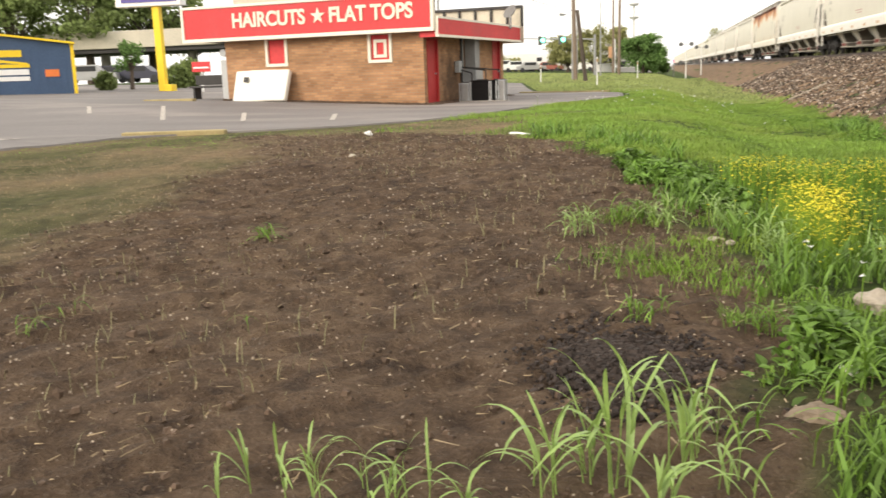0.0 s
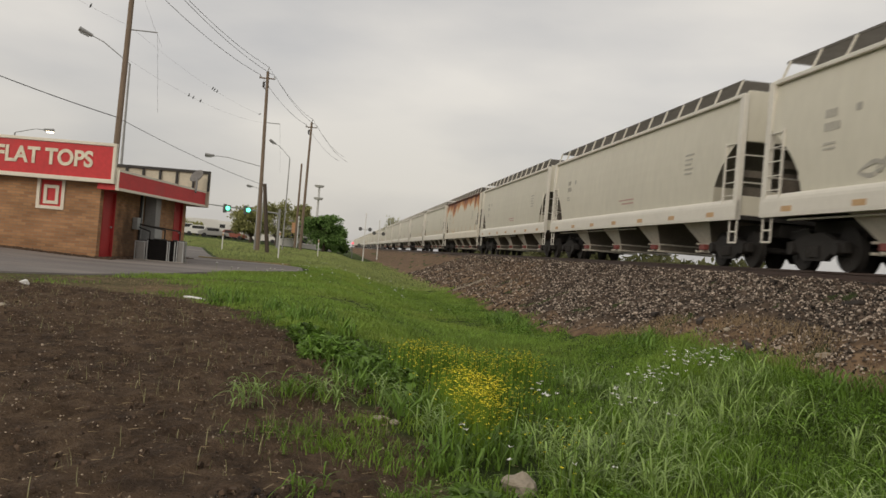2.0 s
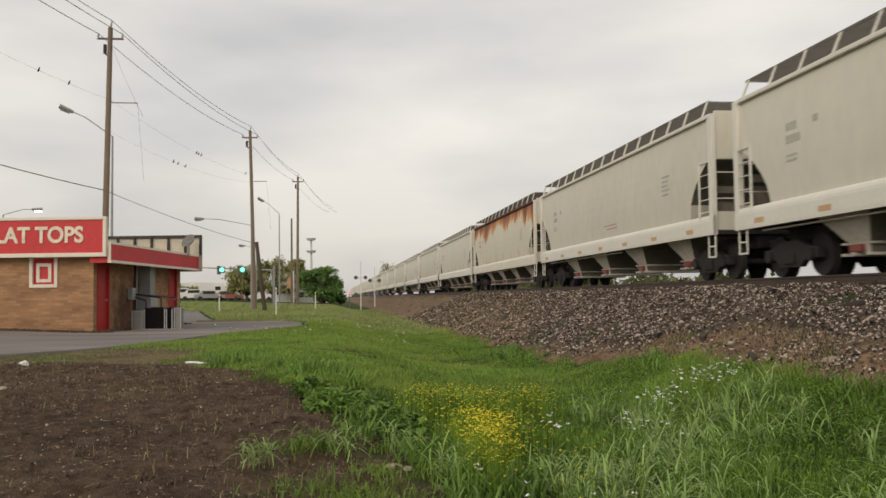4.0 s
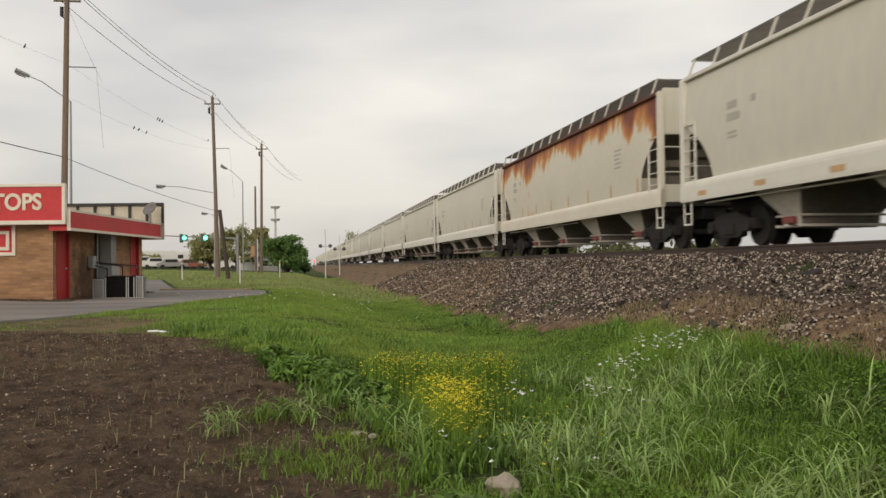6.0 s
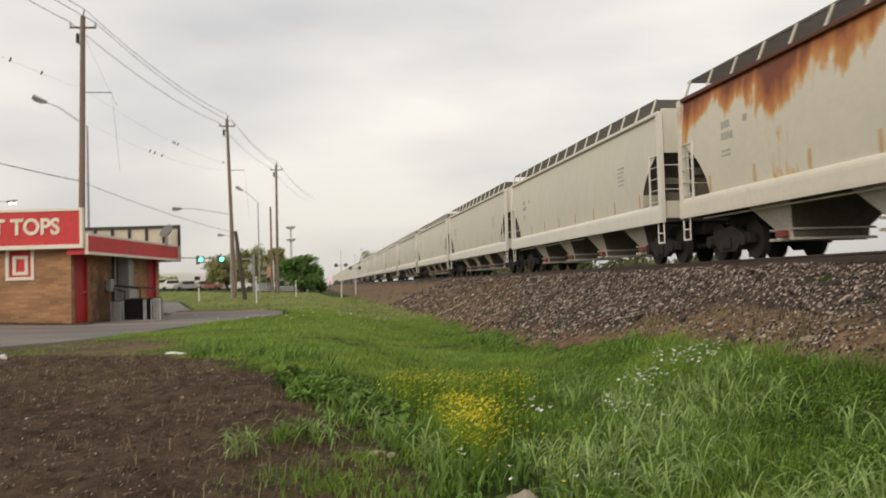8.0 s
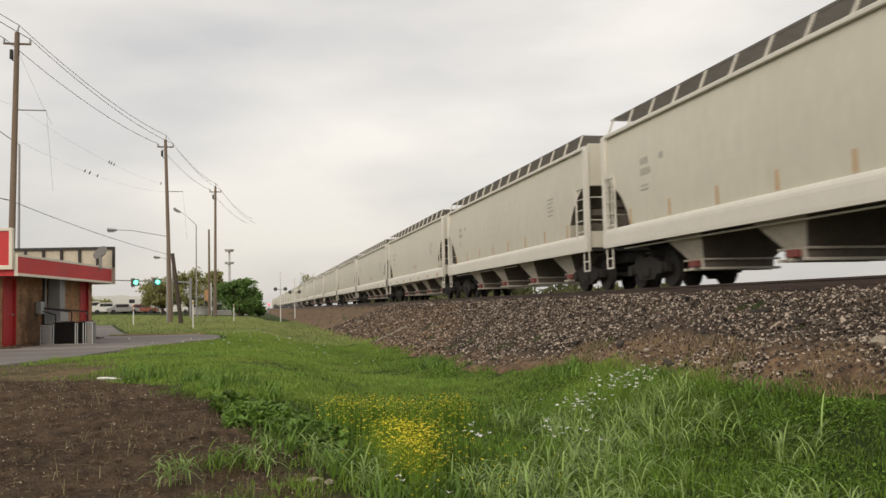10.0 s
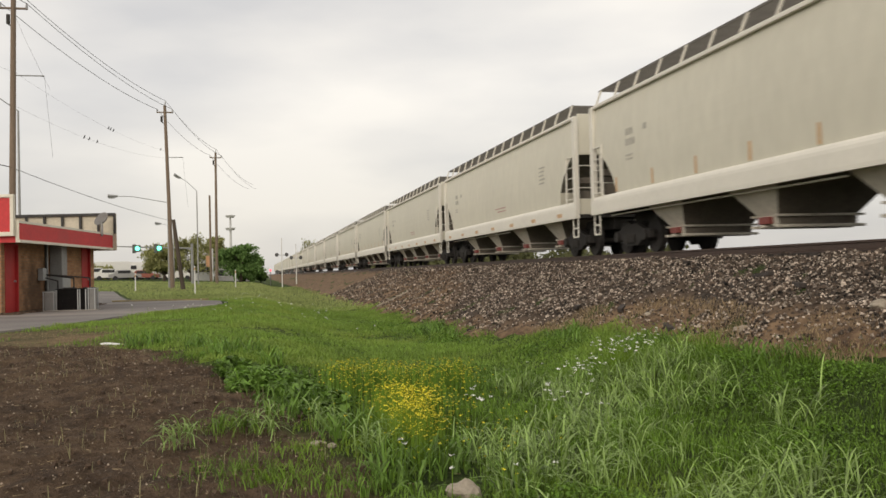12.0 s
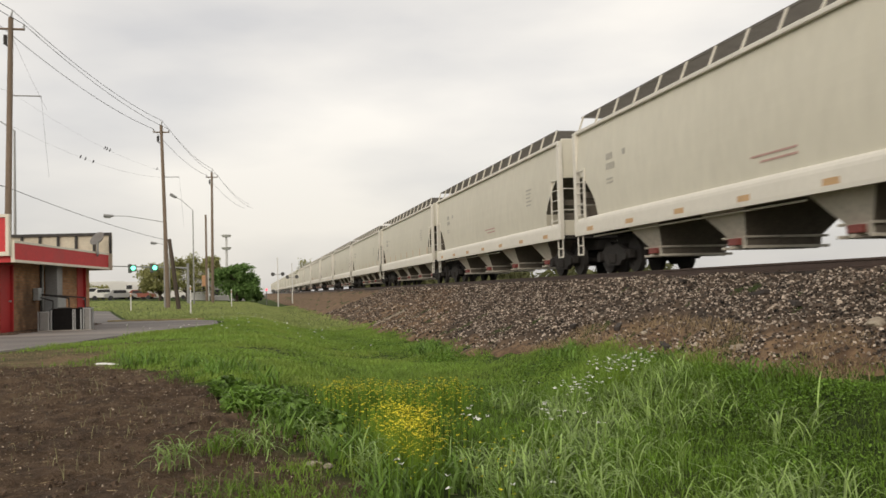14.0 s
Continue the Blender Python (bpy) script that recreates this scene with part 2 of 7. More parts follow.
def rod(bm, a, b, r, r2=None, seg=8):
    a, b = Vector(a), Vector(b)
    d = b - a
    q = d.to_track_quat("Z", "Y").to_matrix().to_4x4()
    bmesh.ops.create_cone(bm, cap_ends=True, segments=seg, radius1=r, radius2=r if r2 is None else r2, depth=d.length, matrix=Matrix.Translation((a + b) / 2) @ q)
    return bm


def rodm(a, b, r, r2=None, seg=8):
    return rod(bmesh.new(), a, b, r, r2, seg)


def prism(bm, outline, axis, lo, hi):
    """An outline in a plane, drawn out along an axis (0, 1 or 2)."""
    def put(p, h):
        c = [p[0], p[1]]
        c.insert(axis, h)
        return bm.verts.new(c)
    a, b = [put(p, lo) for p in outline], [put(p, hi) for p in outline]
    bm.faces.new(a)
    bm.faces.new(b[::-1])
    for i in range(len(a)):
        j = (i + 1) % len(a)
        bm.faces.new((a[j], a[i], b[i], b[j]))
    bmesh.ops.recalc_face_normals(bm, faces=bm.faces)
    return bm


def step(a, b, x):
    x = np.clip((x - a) / (b - a), 0, 1)
    return x * x * (3 - 2 * x)


# ---- lie of the land ----
RAIL_TOP, TRACK_X = 1.84, 11.08
LOT_Z = 0.5


def wobble(x, y, s, seed=0.0):
    return np.sin(x * s * 1.3 + seed) * np.cos(y * s * 0.9 + seed * 1.7) + 0.5 * np.sin(x * s * 2.9 - y * s * 2.3 + seed * 3.1)


def land(x, y):
    """Height of the ground: level by the camera, up to the lot, a shallow ditch, and the embankment."""
    x, y = np.asarray(x, float), np.asarray(y, float)
    far = step(45, 120, y)
    base = LOT_Z * step(2, 17, y) * (1 - step(-0.5, 2.5, x)) + 0.35 * far * (1 - step(-8.0, 3.5, x))
    base = base + step(16, 28, y) * (0.04 * np.clip(-7.24 - x, 0, 7.1) + 0.022 * np.clip(-14.3 - x, 0, 30))
    near = 1 - step(14.5, 19.0, y)
    ditch = -0.12 * np.exp(-((x - 3.6) / 1.3) ** 2)
    bench = step(3.9, 6.6, x) * 0.42 + np.clip((x - 6.2) / 2.7, 0, 1) * 1.12
    slope = np.clip((x - 4.7) / 4.2, 0, 1) * 1.56
    top = RAIL_TOP - 0.26
    z = np.minimum(base * (1 - step(4, 8, x)) + ditch + near * bench + (1 - near) * slope, top)
    fall = np.clip((x - 13.6) / 3.4, 0, 1)
    z = np.where(x > 13.6, top - fall * 1.1, z)
    rough = 0.02 * wobble(x, y, 1.9) + 0.012 * wobble(x, y, 5.3, 2.0)
    rough = rough * (1 - step(13.5, 16, y) * (1 - step(-2.5, 0, x)))
    return z + rough * (1 - step(30, 60, np.hypot(x, y)))


def toe_line(y):
    """Where the foot of the ballast lies across the track's length."""
    return np.interp(y, [0, 9, 12, 15.0, 17.5, 20, 26, 40, 900], [6.3, 6.3, 6.2, 6.0, 5.1, 4.75, 4.9, 4.7, 4.7]) + 0.22 * wobble(0 * y, y, 0.35, 0.4)


def soil_share(x, y):
    """1 on the bare soil patch, 0 off it."""
    x, y = np.asarray(x, float), np.asarray(y, float)
    edge = np.interp(y, [0, 3, 4.9, 6.3, 7.7, 8.6, 10, 12.8, 14.5, 15.6], [0.4, 0.55, 0.75, 0.75, 0.5, 0.2, -0.3, -0.8, -2.4, -5.5])
    edge = edge + 0.24 * wobble(x, y, 2.1, 1.0)
    a = 1 - step(-0.15, 0.25, x - edge)
    b = 1 - step(14.9, 15.7, y + 0.2 * wobble(x, y, 1.4))
    left = np.interp(y, [0, 4.5, 6, 9, 12, 15], [-14, -8, -5.6, -5.3, -5.5, -6.8])
    c = step(-0.8, 0.5, x - left + 0.35 * wobble(x, y, 0.9, 4.0) + 0.2 * wobble(x, y, 3.1, 1.0))
    return a * b * c


def dry_share(x, y):
    x, y = np.asarray(x, float), np.asarray(y, float)
    return (1 - step(-3.0, -1.0, x)) * step(4.5, 6.5, y) * (1 - step(17, 30, y)) * (0.75 + 0.3 * wobble(x, y, 0.8, 2.2))


def grid_axis(parts):
    out = []
    for a, b, s in parts:
        out += list(np.arange(a, b, s))
    return np.array(out + [parts[-1][1]])


gx = grid_axis([(-1500, -200, 260), (-200, -40, 20), (-40, -12, 2), (-12, -5, 0.3), (-5, 9.4, 0.12), (9.4, 18, 0.5), (18, 60, 6), (60, 1500, 240)])
gy = grid_axis([(-300, -20, 70), (-20, 1.5, 1.5), (1.5, 16, 0.12), (16, 34, 0.4), (34, 60, 2), (60, 200, 14), (200, 2000, 300)])
GX, GY = np.meshgrid(gx, gy)
GZ = land(GX, GY)
nx, ny = len(gx), len(gy)
idx = np.arange(nx * ny).reshape(ny, nx)
quads = np.stack([idx[:-1, :-1], idx[:-1, 1:], idx[1:, 1:], idx[1:, :-1]], -1).reshape(-1, 4)
soil = soil_share(GX, GY)
GZ = GZ + soil * 0.026 * (wobble(GX, GY, 9.1, 0.7) + 0.8 * wobble(GX, GY, 17.0, 1.9))


def ground_material():
    m = bpy.data.materials.new("soil_turf_and_dry_verge")
    m.use_nodes = True
    n, l = m.node_tree.nodes, m.node_tree.links
    b = n["Principled BSDF"]
    b.inputs["Roughness"].default_value, b.inputs["Specular IOR Level"].default_value = 0.95, 0.2
    co = n.new("ShaderNodeTexCoord")

    def tex(scale, detail=5, rough=0.6):
        t = n.new("ShaderNodeTexNoise")
        t.inputs["Scale"].default_value, t.inputs["Detail"].default_value, t.inputs["Roughness"].default_value = scale, detail, rough
        l.new(co.outputs["Object"], t.inputs["Vector"])
        return t

    def ramp(src, stops):
        r = n.new("ShaderNodeValToRGB")
        while len(r.color_ramp.elements) < len(stops):
            r.color_ramp.elements.new(0.5)
        for e, (p, c) in zip(r.color_ramp.elements, stops):
            e.position, e.color = p, (*c, 1)
        l.new(src, r.inputs["Fac"])
        return r.outputs["Color"]

    def attr(name):
        a = n.new("ShaderNodeAttribute")
        a.attribute_name = name
        return a.outputs["Fac"]

    def mixed(f, c1, c2, kind="MIX"):
        x = n.new("ShaderNodeMixRGB")
        x.blend_type = kind
        if isinstance(f, float):
            x.inputs["Fac"].default_value = f
        else:
            l.new(f, x.inputs["Fac"])
        l.new(c1, x.inputs["Color1"])
        l.new(c2, x.inputs["Color2"])
        return x.outputs["Color"]

    patch, clod, grit = tex(0.5, 4), tex(4.5, 6, 0.7), tex(38, 4, 0.7)
    soil_c = mixed(0.55, ramp(patch.outputs["Fac"], [(0.36, (0.098, 0.060, 0.035)), (0.5, (0.165, 0.105, 0.062)), (0.64, (0.28, 0.187, 0.113))]),
                   ramp(clod.outputs["Fac"], [(0.36, (0.022, 0.014, 0.010)), (0.5, (0.175, 0.112, 0.066)), (0.66, (0.36, 0.243, 0.15))]))
    soil_c = mixed(0.35, soil_c, ramp(grit.outputs["Fac"], [(0.35, (0.02, 0.015, 0.013)), (0.6, (0.1, 0.075, 0.06)), (0.72, (0.3, 0.26, 0.21))]))
    turf_c = mixed(0.5, ramp(patch.outputs["Fac"], [(0.35, (0.035, 0.060, 0.014)), (0.65, (0.085, 0.115, 0.027))]),
                   ramp(clod.outputs["Fac"], [(0.35, (0.014, 0.026, 0.008)), (0.65, (0.085, 0.125, 0.03))]))
    dry_c = mixed(0.5, ramp(clod.outputs["Fac"], [(0.35, (0.10, 0.07, 0.042)), (0.62, (0.30, 0.215, 0.12))]),
                  ramp(patch.outputs["Fac"], [(0.42, (0.105, 0.115, 0.042)), (0.55, (0.31, 0.225, 0.125))]))
    col = mixed(attr("dry"), turf_c, dry_c)
    col = mixed(attr("soil"), col, soil_c)
    l.new(col, b.inputs["Base Color"])
    add = n.new("ShaderNodeMath")
    l.new(clod.outputs["Fac"], add.inputs[0])
    l.new(grit.outputs["Fac"], add.inputs[1])
    bp = n.new("ShaderNodeBump")
    bp.inputs["Strength"].default_value, bp.inputs["Distance"].default_value = 1.0, 0.085
    l.new(add.outputs[0], bp.inputs["Height"])
    l.new(bp.outputs["Normal"], b.inputs["Normal"])
    return m


me = mesh_of("ground", np.stack([GX, GY, GZ], -1).reshape(-1, 3).tolist(), quads.tolist(), ground_material(), True)
for key, val in (("soil", soil), ("dry", np.clip(dry_share(GX, GY), 0, 1))):
    me.attributes.new(key, "FLOAT", "POINT").data.foreach_set("value", val.reshape(-1).astype(np.float32))
tagged(new("ground", me), "grassy verge with a patch of bare dark soil", "ground", kind="structure")

# ---- the lot ----
LOT_EDGE = ([3, 8, 12.2, 14.1, 15.3, 16.0, 16.8, 18.3, 21.0, 25.5, 32.0, 36, 40.5, 42, 62],
            [-30, -14, -11.2, -10.4, -9.2, -7.8, -6.3, -4.9, -3.9, -3.0, -1.0, -1.2, -3.6, -5.5, -9.0])
ly = grid_axis([(3, 14, 0.8), (14, 19, 0.25), (19, 45, 0.6), (45, 62, 3)])
lu = grid_axis([(0, 0.3, 0.15), (0.3, 12, 0.7), (12, 60, 4)])
LU, LY = np.meshgrid(lu, ly)
LX = np.interp(LY, *LOT_EDGE) + 0.07 * wobble(LY, LY, 2.7) * (LU < 0.1) - LU
LZ = land(LX, LY) + 0.035 - 0.3 * (LU < 0.1)
li = np.arange(LX.size).reshape(LX.shape)
lq = np.stack([li[:-1, :-1], li[1:, :-1], li[1:, 1:], li[:-1, 1:]], -1).reshape(-1, 4)
tagged(new("parking_lot", mesh_of("parking_lot", np.stack([LX, LY, LZ], -1).reshape(-1, 3).tolist(), lq.tolist(), M_ASPHALT)),
       "worn grey asphalt parking lot, patched and cracked", "parking lot", kind="structure")

# ---- railway: ballast, ties, rails ----
by = grid_axis([(-60, -6, 6), (-6, 3, 1), (3, 45, 0.2), (45, 120, 1.5), (120, 900, 40)])
bx = grid_axis([(3.4, 9.6, 0.2), (9.6, 13.6, 0.5), (13.6, 16.4, 0.7)])
BX, BY = np.meshgrid(bx, by)
toe = toe_line(BY) - 0.15 + 0.15 * wobble(BX, BY, 1.7)
BZ = land(BX, BY) + 0.035 + 0.03 * wobble(BX, BY, 4.1, 0.9) + 0.035 * wobble(BX * 0.4, BY, 1.6, 2.9) - 0.5 * (1 - step(-0.3, 0.1, BX - toe))
nbx, nby = len(bx), len(by)
bi = np.arange(nbx * nby).reshape(nby, nbx)
bq = np.stack([bi[:-1, :-1], bi[:-1, 1:], bi[1:, 1:], bi[1:, :-1]], -1).reshape(-1, 4)


def add_clay():
    """Mixes bare clay into the ballast's foot by the mesh's clay share."""
    n, l = M_BALLAST.node_tree.nodes, M_BALLAST.node_tree.links
    b = n["Principled BSDF"]
    base = b.inputs["Base Color"].links[0].from_socket
    at_ = n.new("ShaderNodeAttribute")
    at_.attribute_name = "clay"
    tx = n.new("ShaderNodeTexNoise")
    tx.inputs["Scale"].default_value, tx.inputs["Detail"].default_value = 3.0, 6
    co = n.new("ShaderNodeTexCoord")
    l.new(co.outputs["Object"], tx.inputs["Vector"])
    rp = n.new("ShaderNodeValToRGB")
    rp.color_ramp.elements[0].position, rp.color_ramp.elements[0].color = 0.38, (0.085, 0.050, 0.028, 1)
    rp.color_ramp.elements[1].position, rp.color_ramp.elements[1].color = 0.62, (0.225, 0.142, 0.078, 1)
    l.new(tx.outputs["Fac"], rp.inputs["Fac"])
    mx = n.new("ShaderNodeMixRGB")
    l.new(at_.outputs["Fac"], mx.inputs["Fac"])
    l.new(base, mx.inputs["Color1"])
    l.new(rp.outputs["Color"], mx.inputs["Color2"])
    l.new(mx.outputs["Color"], b.inputs["Base Color"])


add_clay()
bed = mesh_of("ballast_bed", np.stack([BX, BY, BZ], -1).reshape(-1, 3).tolist(), bq.tolist(), M_BALLAST, True)
dirt = np.clip((BY - 23) * 0.25, 0, 3.5) - 1.9 * step(15, 19, BY)
clay_share = np.clip((1 - step(6.6, 7.8, BX - dirt + 0.4 * wobble(BX, BY, 0.9, 5.0))), 0, 1)
bed.attributes.new("clay", "FLOAT", "POINT").data.foreach_set("value", clay_share.reshape(-1).astype(np.float32))
tagged(new("ballast_bed", bed),
       "railway embankment of brown-grey crushed ballast and clay", "embankment", kind="structure")


def ballast_top(x, y):
    return land(x, y) + 0.035 + 0.03 * wobble(x, y, 4.1, 0.9) + 0.035 * wobble(x * 0.4, y, 1.6, 2.9)


def stones_mesh(name, xs, ys, zs, sizes, material, seed=3):
    """Many small angular stones as one mesh: squashed, jittered octahedra-like blocks."""
    rng = np.random.RandomState(seed)
    base = np.array([(-1, -1, -0.6), (1, -1, -0.6), (1, 1, -0.6), (-1, 1, -0.6), (-0.7, -0.7, 0.7), (0.7, -0.7, 0.7), (0.7, 0.7, 0.7), (-0.7, 0.7, 0.7)])
    fs = np.array([(4, 5, 6, 7), (0, 1, 5, 4), (1, 2, 6, 5), (2, 3, 7, 6), (3, 0, 4, 7)])
    k = len(xs)
    v = base[None] * (1 + rng.uniform(-0.35, 0.35, (k, 8, 3))) * sizes[:, None, None] * rng.uniform(0.6, 1.25, (k, 1, 3))
    a = rng.uniform(0, 6.28, k)
    c, s = np.cos(a)[:, None], np.sin(a)[:, None]
    tilt = rng.uniform(-0.6, 0.6, (k, 1))
    x, y, z = v[..., 0], v[..., 1], v[..., 2]
    x, z = x * np.cos(tilt) - z * np.sin(tilt), x * np.sin(tilt) + z * np.cos(tilt)
    v = np.stack([x * c - y * s + xs[:, None], x * s + y * c + ys[:, None], z + zs[:, None]], -1)
    f = fs[None] + 8 * np.arange(k)[:, None, None]
    return mesh_of(name, v.reshape(-1, 3).tolist(), f.reshape(-1, 4).tolist(), material)


rng = np.random.RandomState(11)
kk = 185000
ys = 5 + 55 * rng.rand(kk) ** 1.7
xs = rng.uniform(4.5, 10.4, kk)
toe_s = toe_line(ys) + 0.3 * rng.rand(kk)
clay = wobble(xs, ys, 0.55, 5.0)
dirt_s = np.clip((ys - 23) * 0.25, 0, 3.5) - 1.9 * step(15, 19, ys)
keep = (xs > toe_s) & ((xs > 7.3 + dirt_s + 0.4 * clay) | (clay < -0.1) & (ys < 19) | (rng.rand(kk) < 0.22))
xs, ys = xs[keep], ys[keep]
sz = rng.uniform(0.008, 0.0185, len(xs)) * (1 + 0.6 * (rng.rand(len(xs)) < 0.05)) * (0.9 + ys / 55)
pale = rng.rand(len(xs)) < 0.29
M_STONE_PALE = mat("pale_ballast_stone", (0.37, 0.31, 0.255), 0.9, vary=0.9, scale=3, fine=30, bump=0.3, island=1.0)
for sel, m_, lb in ((~pale, M_STONE, "loose angular grey and brown ballast stones"), (pale, M_STONE_PALE, "scattered pale grey ballast stones")):
    tagged(new("ballast_stones", stones_mesh("ballast_stones", xs[sel], ys[sel], ballast_top(xs[sel], ys[sel]) + (0.1 + 0.9 * rng.rand(sel.sum())) * sz[sel], sz[sel], m_)), lb, "ballast", kind="stuff")

rail_shape = [(-0.07, 0), (0.07, 0), (0.07, 0.02), (0.012, 0.04), (0.012, 0.13), (0.036, 0.14), (0.036, 0.18), (-0.036, 0.18), (-0.036, 0.14), (-0.012, 0.13), (-0.012, 0.04), (-0.07, 0.02)]
for dx in (-0.753, 0.753):
    bm = bmesh.new()
    prism(bm, [(TRACK_X + dx + a, RAIL_TOP - 0.18 + b) for a, b in rail_shape], 1, -60, 900)
    tagged(part("rail", bm, M_RAIL), "brown rusty steel rail on wooden ties", "rail", "rails of the track", "structure")
tie = boxm(-1.3, 1.3, -0.115, 0.115, -0.2, 0, bevel=0.01)
tie_me = bpy.data.meshes.new("tie")
tie.to_mesh(tie_me)
tie.free()
tie_me.materials.append(M_TIE)
for i in range(150):
    o = new("railway_tie", tie_me)
    o.matrix_world = pose(TRACK_X + random.uniform(-0.04, 0.04), 1.0 + 0.55 * i, RAIL_TOP - 0.185, 0, 0, random.uniform(-0.8, 0.8))
    tagged(o, "dark creosoted wooden railway tie in ballast", "railway tie", "ties of the track")

# ---- the train ----
CAR_LEN, HALF = 20.14, 9.45
SPEED = 9.6
TRUCK_Y = 7.95
Y_REF = 36.06 + CAR_LEN / 2      # the rusty car's middle at 4.5 s


def side_x(z):
    """Half the width of the hopper body at a height above the rail: a gently bulging side."""
    u = (z - 1.5) / 2.7
    return 1.50 + 0.075 * math.sin(math.pi * min(max(u, 0), 1)) - 0.03 * u


def hopper_body(roof=False):
    """The curved side sheets and sloped ends (or, roof=True, the arched roof)."""
    stations = [-HALF + 0.12, -9.0, -8.7, -8.4, -8.15, -7.95, -7.8, -5, -2.5, 0, 2.5, 5, 7.8, 7.95, 8.15, 8.4, 8.7, 9.0, HALF - 0.12]
    verts, faces = [], []
    ring = 0
    for y in stations:
        d = max(0.0, (abs(y) - 7.8) / (HALF - 0.12 - 7.8))
        zb = 1.5 + 1.65 * d ** 0.5
        if roof:
            pts = [(-1.53 + 3.06 * i / 12, 4.17 + 0.17 * math.sin(math.pi * i / 12) ** 0.8) for i in range(13)]
        else:
            zs_ = [zb + (4.2 - zb) * i / 8 for i in range(9)]
            pts = [(-side_x(z), z) for z in zs_] + [(side_x(z), z) for z in reversed(zs_)]
        ring = len(pts)
        verts += [(x, y, z) for x, z in pts]
    n = len(stations)
    for s in range(n - 1):
        for i in range(ring if not roof else ring - 1):
            j = (i + 1) % ring
            faces.append((s * ring + i, s * ring + j, (s + 1) * ring + j, (s + 1) * ring + i))
    faces.append(tuple(range(ring)))
    faces.append(tuple(reversed(range((n - 1) * ring, n * ring))))
    return verts, faces


def shared(name, build, material, smooth=False):
    bm = build() if callable(build) else build
    me = bpy.data.meshes.new(name)
    bm.to_mesh(me)
    bm.free()
    if smooth:
        me.polygons.foreach_set("use_smooth", [True] * len(me.polygons))
    me.materials.append(material)
    return me


def bay_mesh():
    """One hopper bay: sheets that slope to a narrow outlet that lies across the car."""
    bm = bmesh.new()
    rings = []
    for hx, hy, z in ((1.44, 1.22, 1.49), (0.90, 0.36, 0.60), (0.88, 0.35, 0.39)):
        rings.append([bm.verts.new((sx * hx, sy * hy, z)) for sx, sy in ((-1, -1), (1, -1), (1, 1), (-1, 1))])
    for a, b in zip(rings, rings[1:]):
        for i in range(4):
            j = (i + 1) % 4
            bm.faces.new((a[i], a[j], b[j], b[i]))
    bm.faces.new(rings[0])
    bm.faces.new(rings[-1][::-1])
    bmesh.ops.recalc_face_normals(bm, faces=bm.faces)
    # Shade by colour: downward-facing end sheets dark, side sheets pale.
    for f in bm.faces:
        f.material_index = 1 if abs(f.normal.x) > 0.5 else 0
    return bm


def outlet_mesh():
    """Pale angle bars across the outlet, above and below its sliding gate."""
    bm = bmesh.new()
    for y in (-0.42, 0.42):
        box(bm, -1.0, 1.0, y - 0.03, y + 0.03, 0.56, 0.61, 0.01)
        box(bm, -1.0, 1.0, y - 0.05, y + 0.05, 0.34, 0.40, 0.01)
    rod(bm, (-1.05, 0, 0.37), (1.05, 0, 0.37), 0.04)
    return bm


def grating_mesh(x0, x1):
    """An open roof walkway: many thin crosswise bars between two edge strips."""
    bm = bmesh.new()
    box(bm, x0, x0 + 0.03, -9.0, 9.0, 4.58, 4.63)
    box(bm, x1 - 0.03, x1, -9.0, 9.0, 4.58, 4.63)
    me_v, me_f = [], []
    for k in range(225):
        y = -8.96 + 0.08 * k
        o = len(me_v)
        me_v += [(x, y + dy, z) for x in (x0 + 0.03, x1 - 0.03) for dy in (-0.007, 0.007) for z in (4.59, 4.622)]
        me_f += [(o, o + 1, o + 5, o + 4), (o + 2, o + 6, o + 7, o + 3), (o, o + 4, o + 6, o + 2), (o + 1, o + 3, o + 7, o + 5)]
    vs = [bm.verts.new(v) for v in me_v]
    for f in me_f:
        bm.faces.new([vs[i] for i in f])
    return bm


def sideframe_mesh():
    """A cast truck side: an arched frame with a spring pocket and journal ends."""
    bm = bmesh.new()
    top = [(-1.15, 0.38), (-1.15, 0.60), (-0.75, 0.64), (-0.35, 0.78), (0.35, 0.78), (0.75, 0.64), (1.15, 0.60), (1.15, 0.38), (0.7, 0.40), (0.42, 0.20), (-0.42, 0.20), (-0.7, 0.40)]
    prism(bm, top, 0, -0.07, 0.07)
    for y in (-0.89, 0.89):
        rod(bm, (-0.14, y, 0.46), (0.1, y, 0.46), 0.14, seg=12)
    for y in (-0.18, -0.06, 0.06, 0.18):
        rod(bm, (-0.1, y, 0.28), (-0.1, y, 0.52), 0.05, seg=8)
    return bm


def wheelset_mesh():
    bm = bmesh.new()
    rod(bm, (-0.95, 0, 0), (0.95, 0, 0), 0.08, seg=12)
    for s in (-1, 1):
        rod(bm, (s * 0.68, 0, 0), (s * 0.80, 0, 0), 0.457, seg=28)
        rod(bm, (s * 0.655, 0, 0), (s * 0.69, 0, 0), 0.485, seg=28)
        rod(bm, (s * 0.79, 0, 0), (s * 0.86, 0, 0), 0.16, seg=14)
        for k in range(5):
            a = 2 * math.pi * k / 5
            box(bm, s * 0.8 - 0.012, s * 0.8 + 0.012, 0.28 * math.cos(a) - 0.03, 0.28 * math.cos(a) + 0.03, 0.28 * math.sin(a) - 0.03, 0.28 * math.sin(a) + 0.03)
    return bm


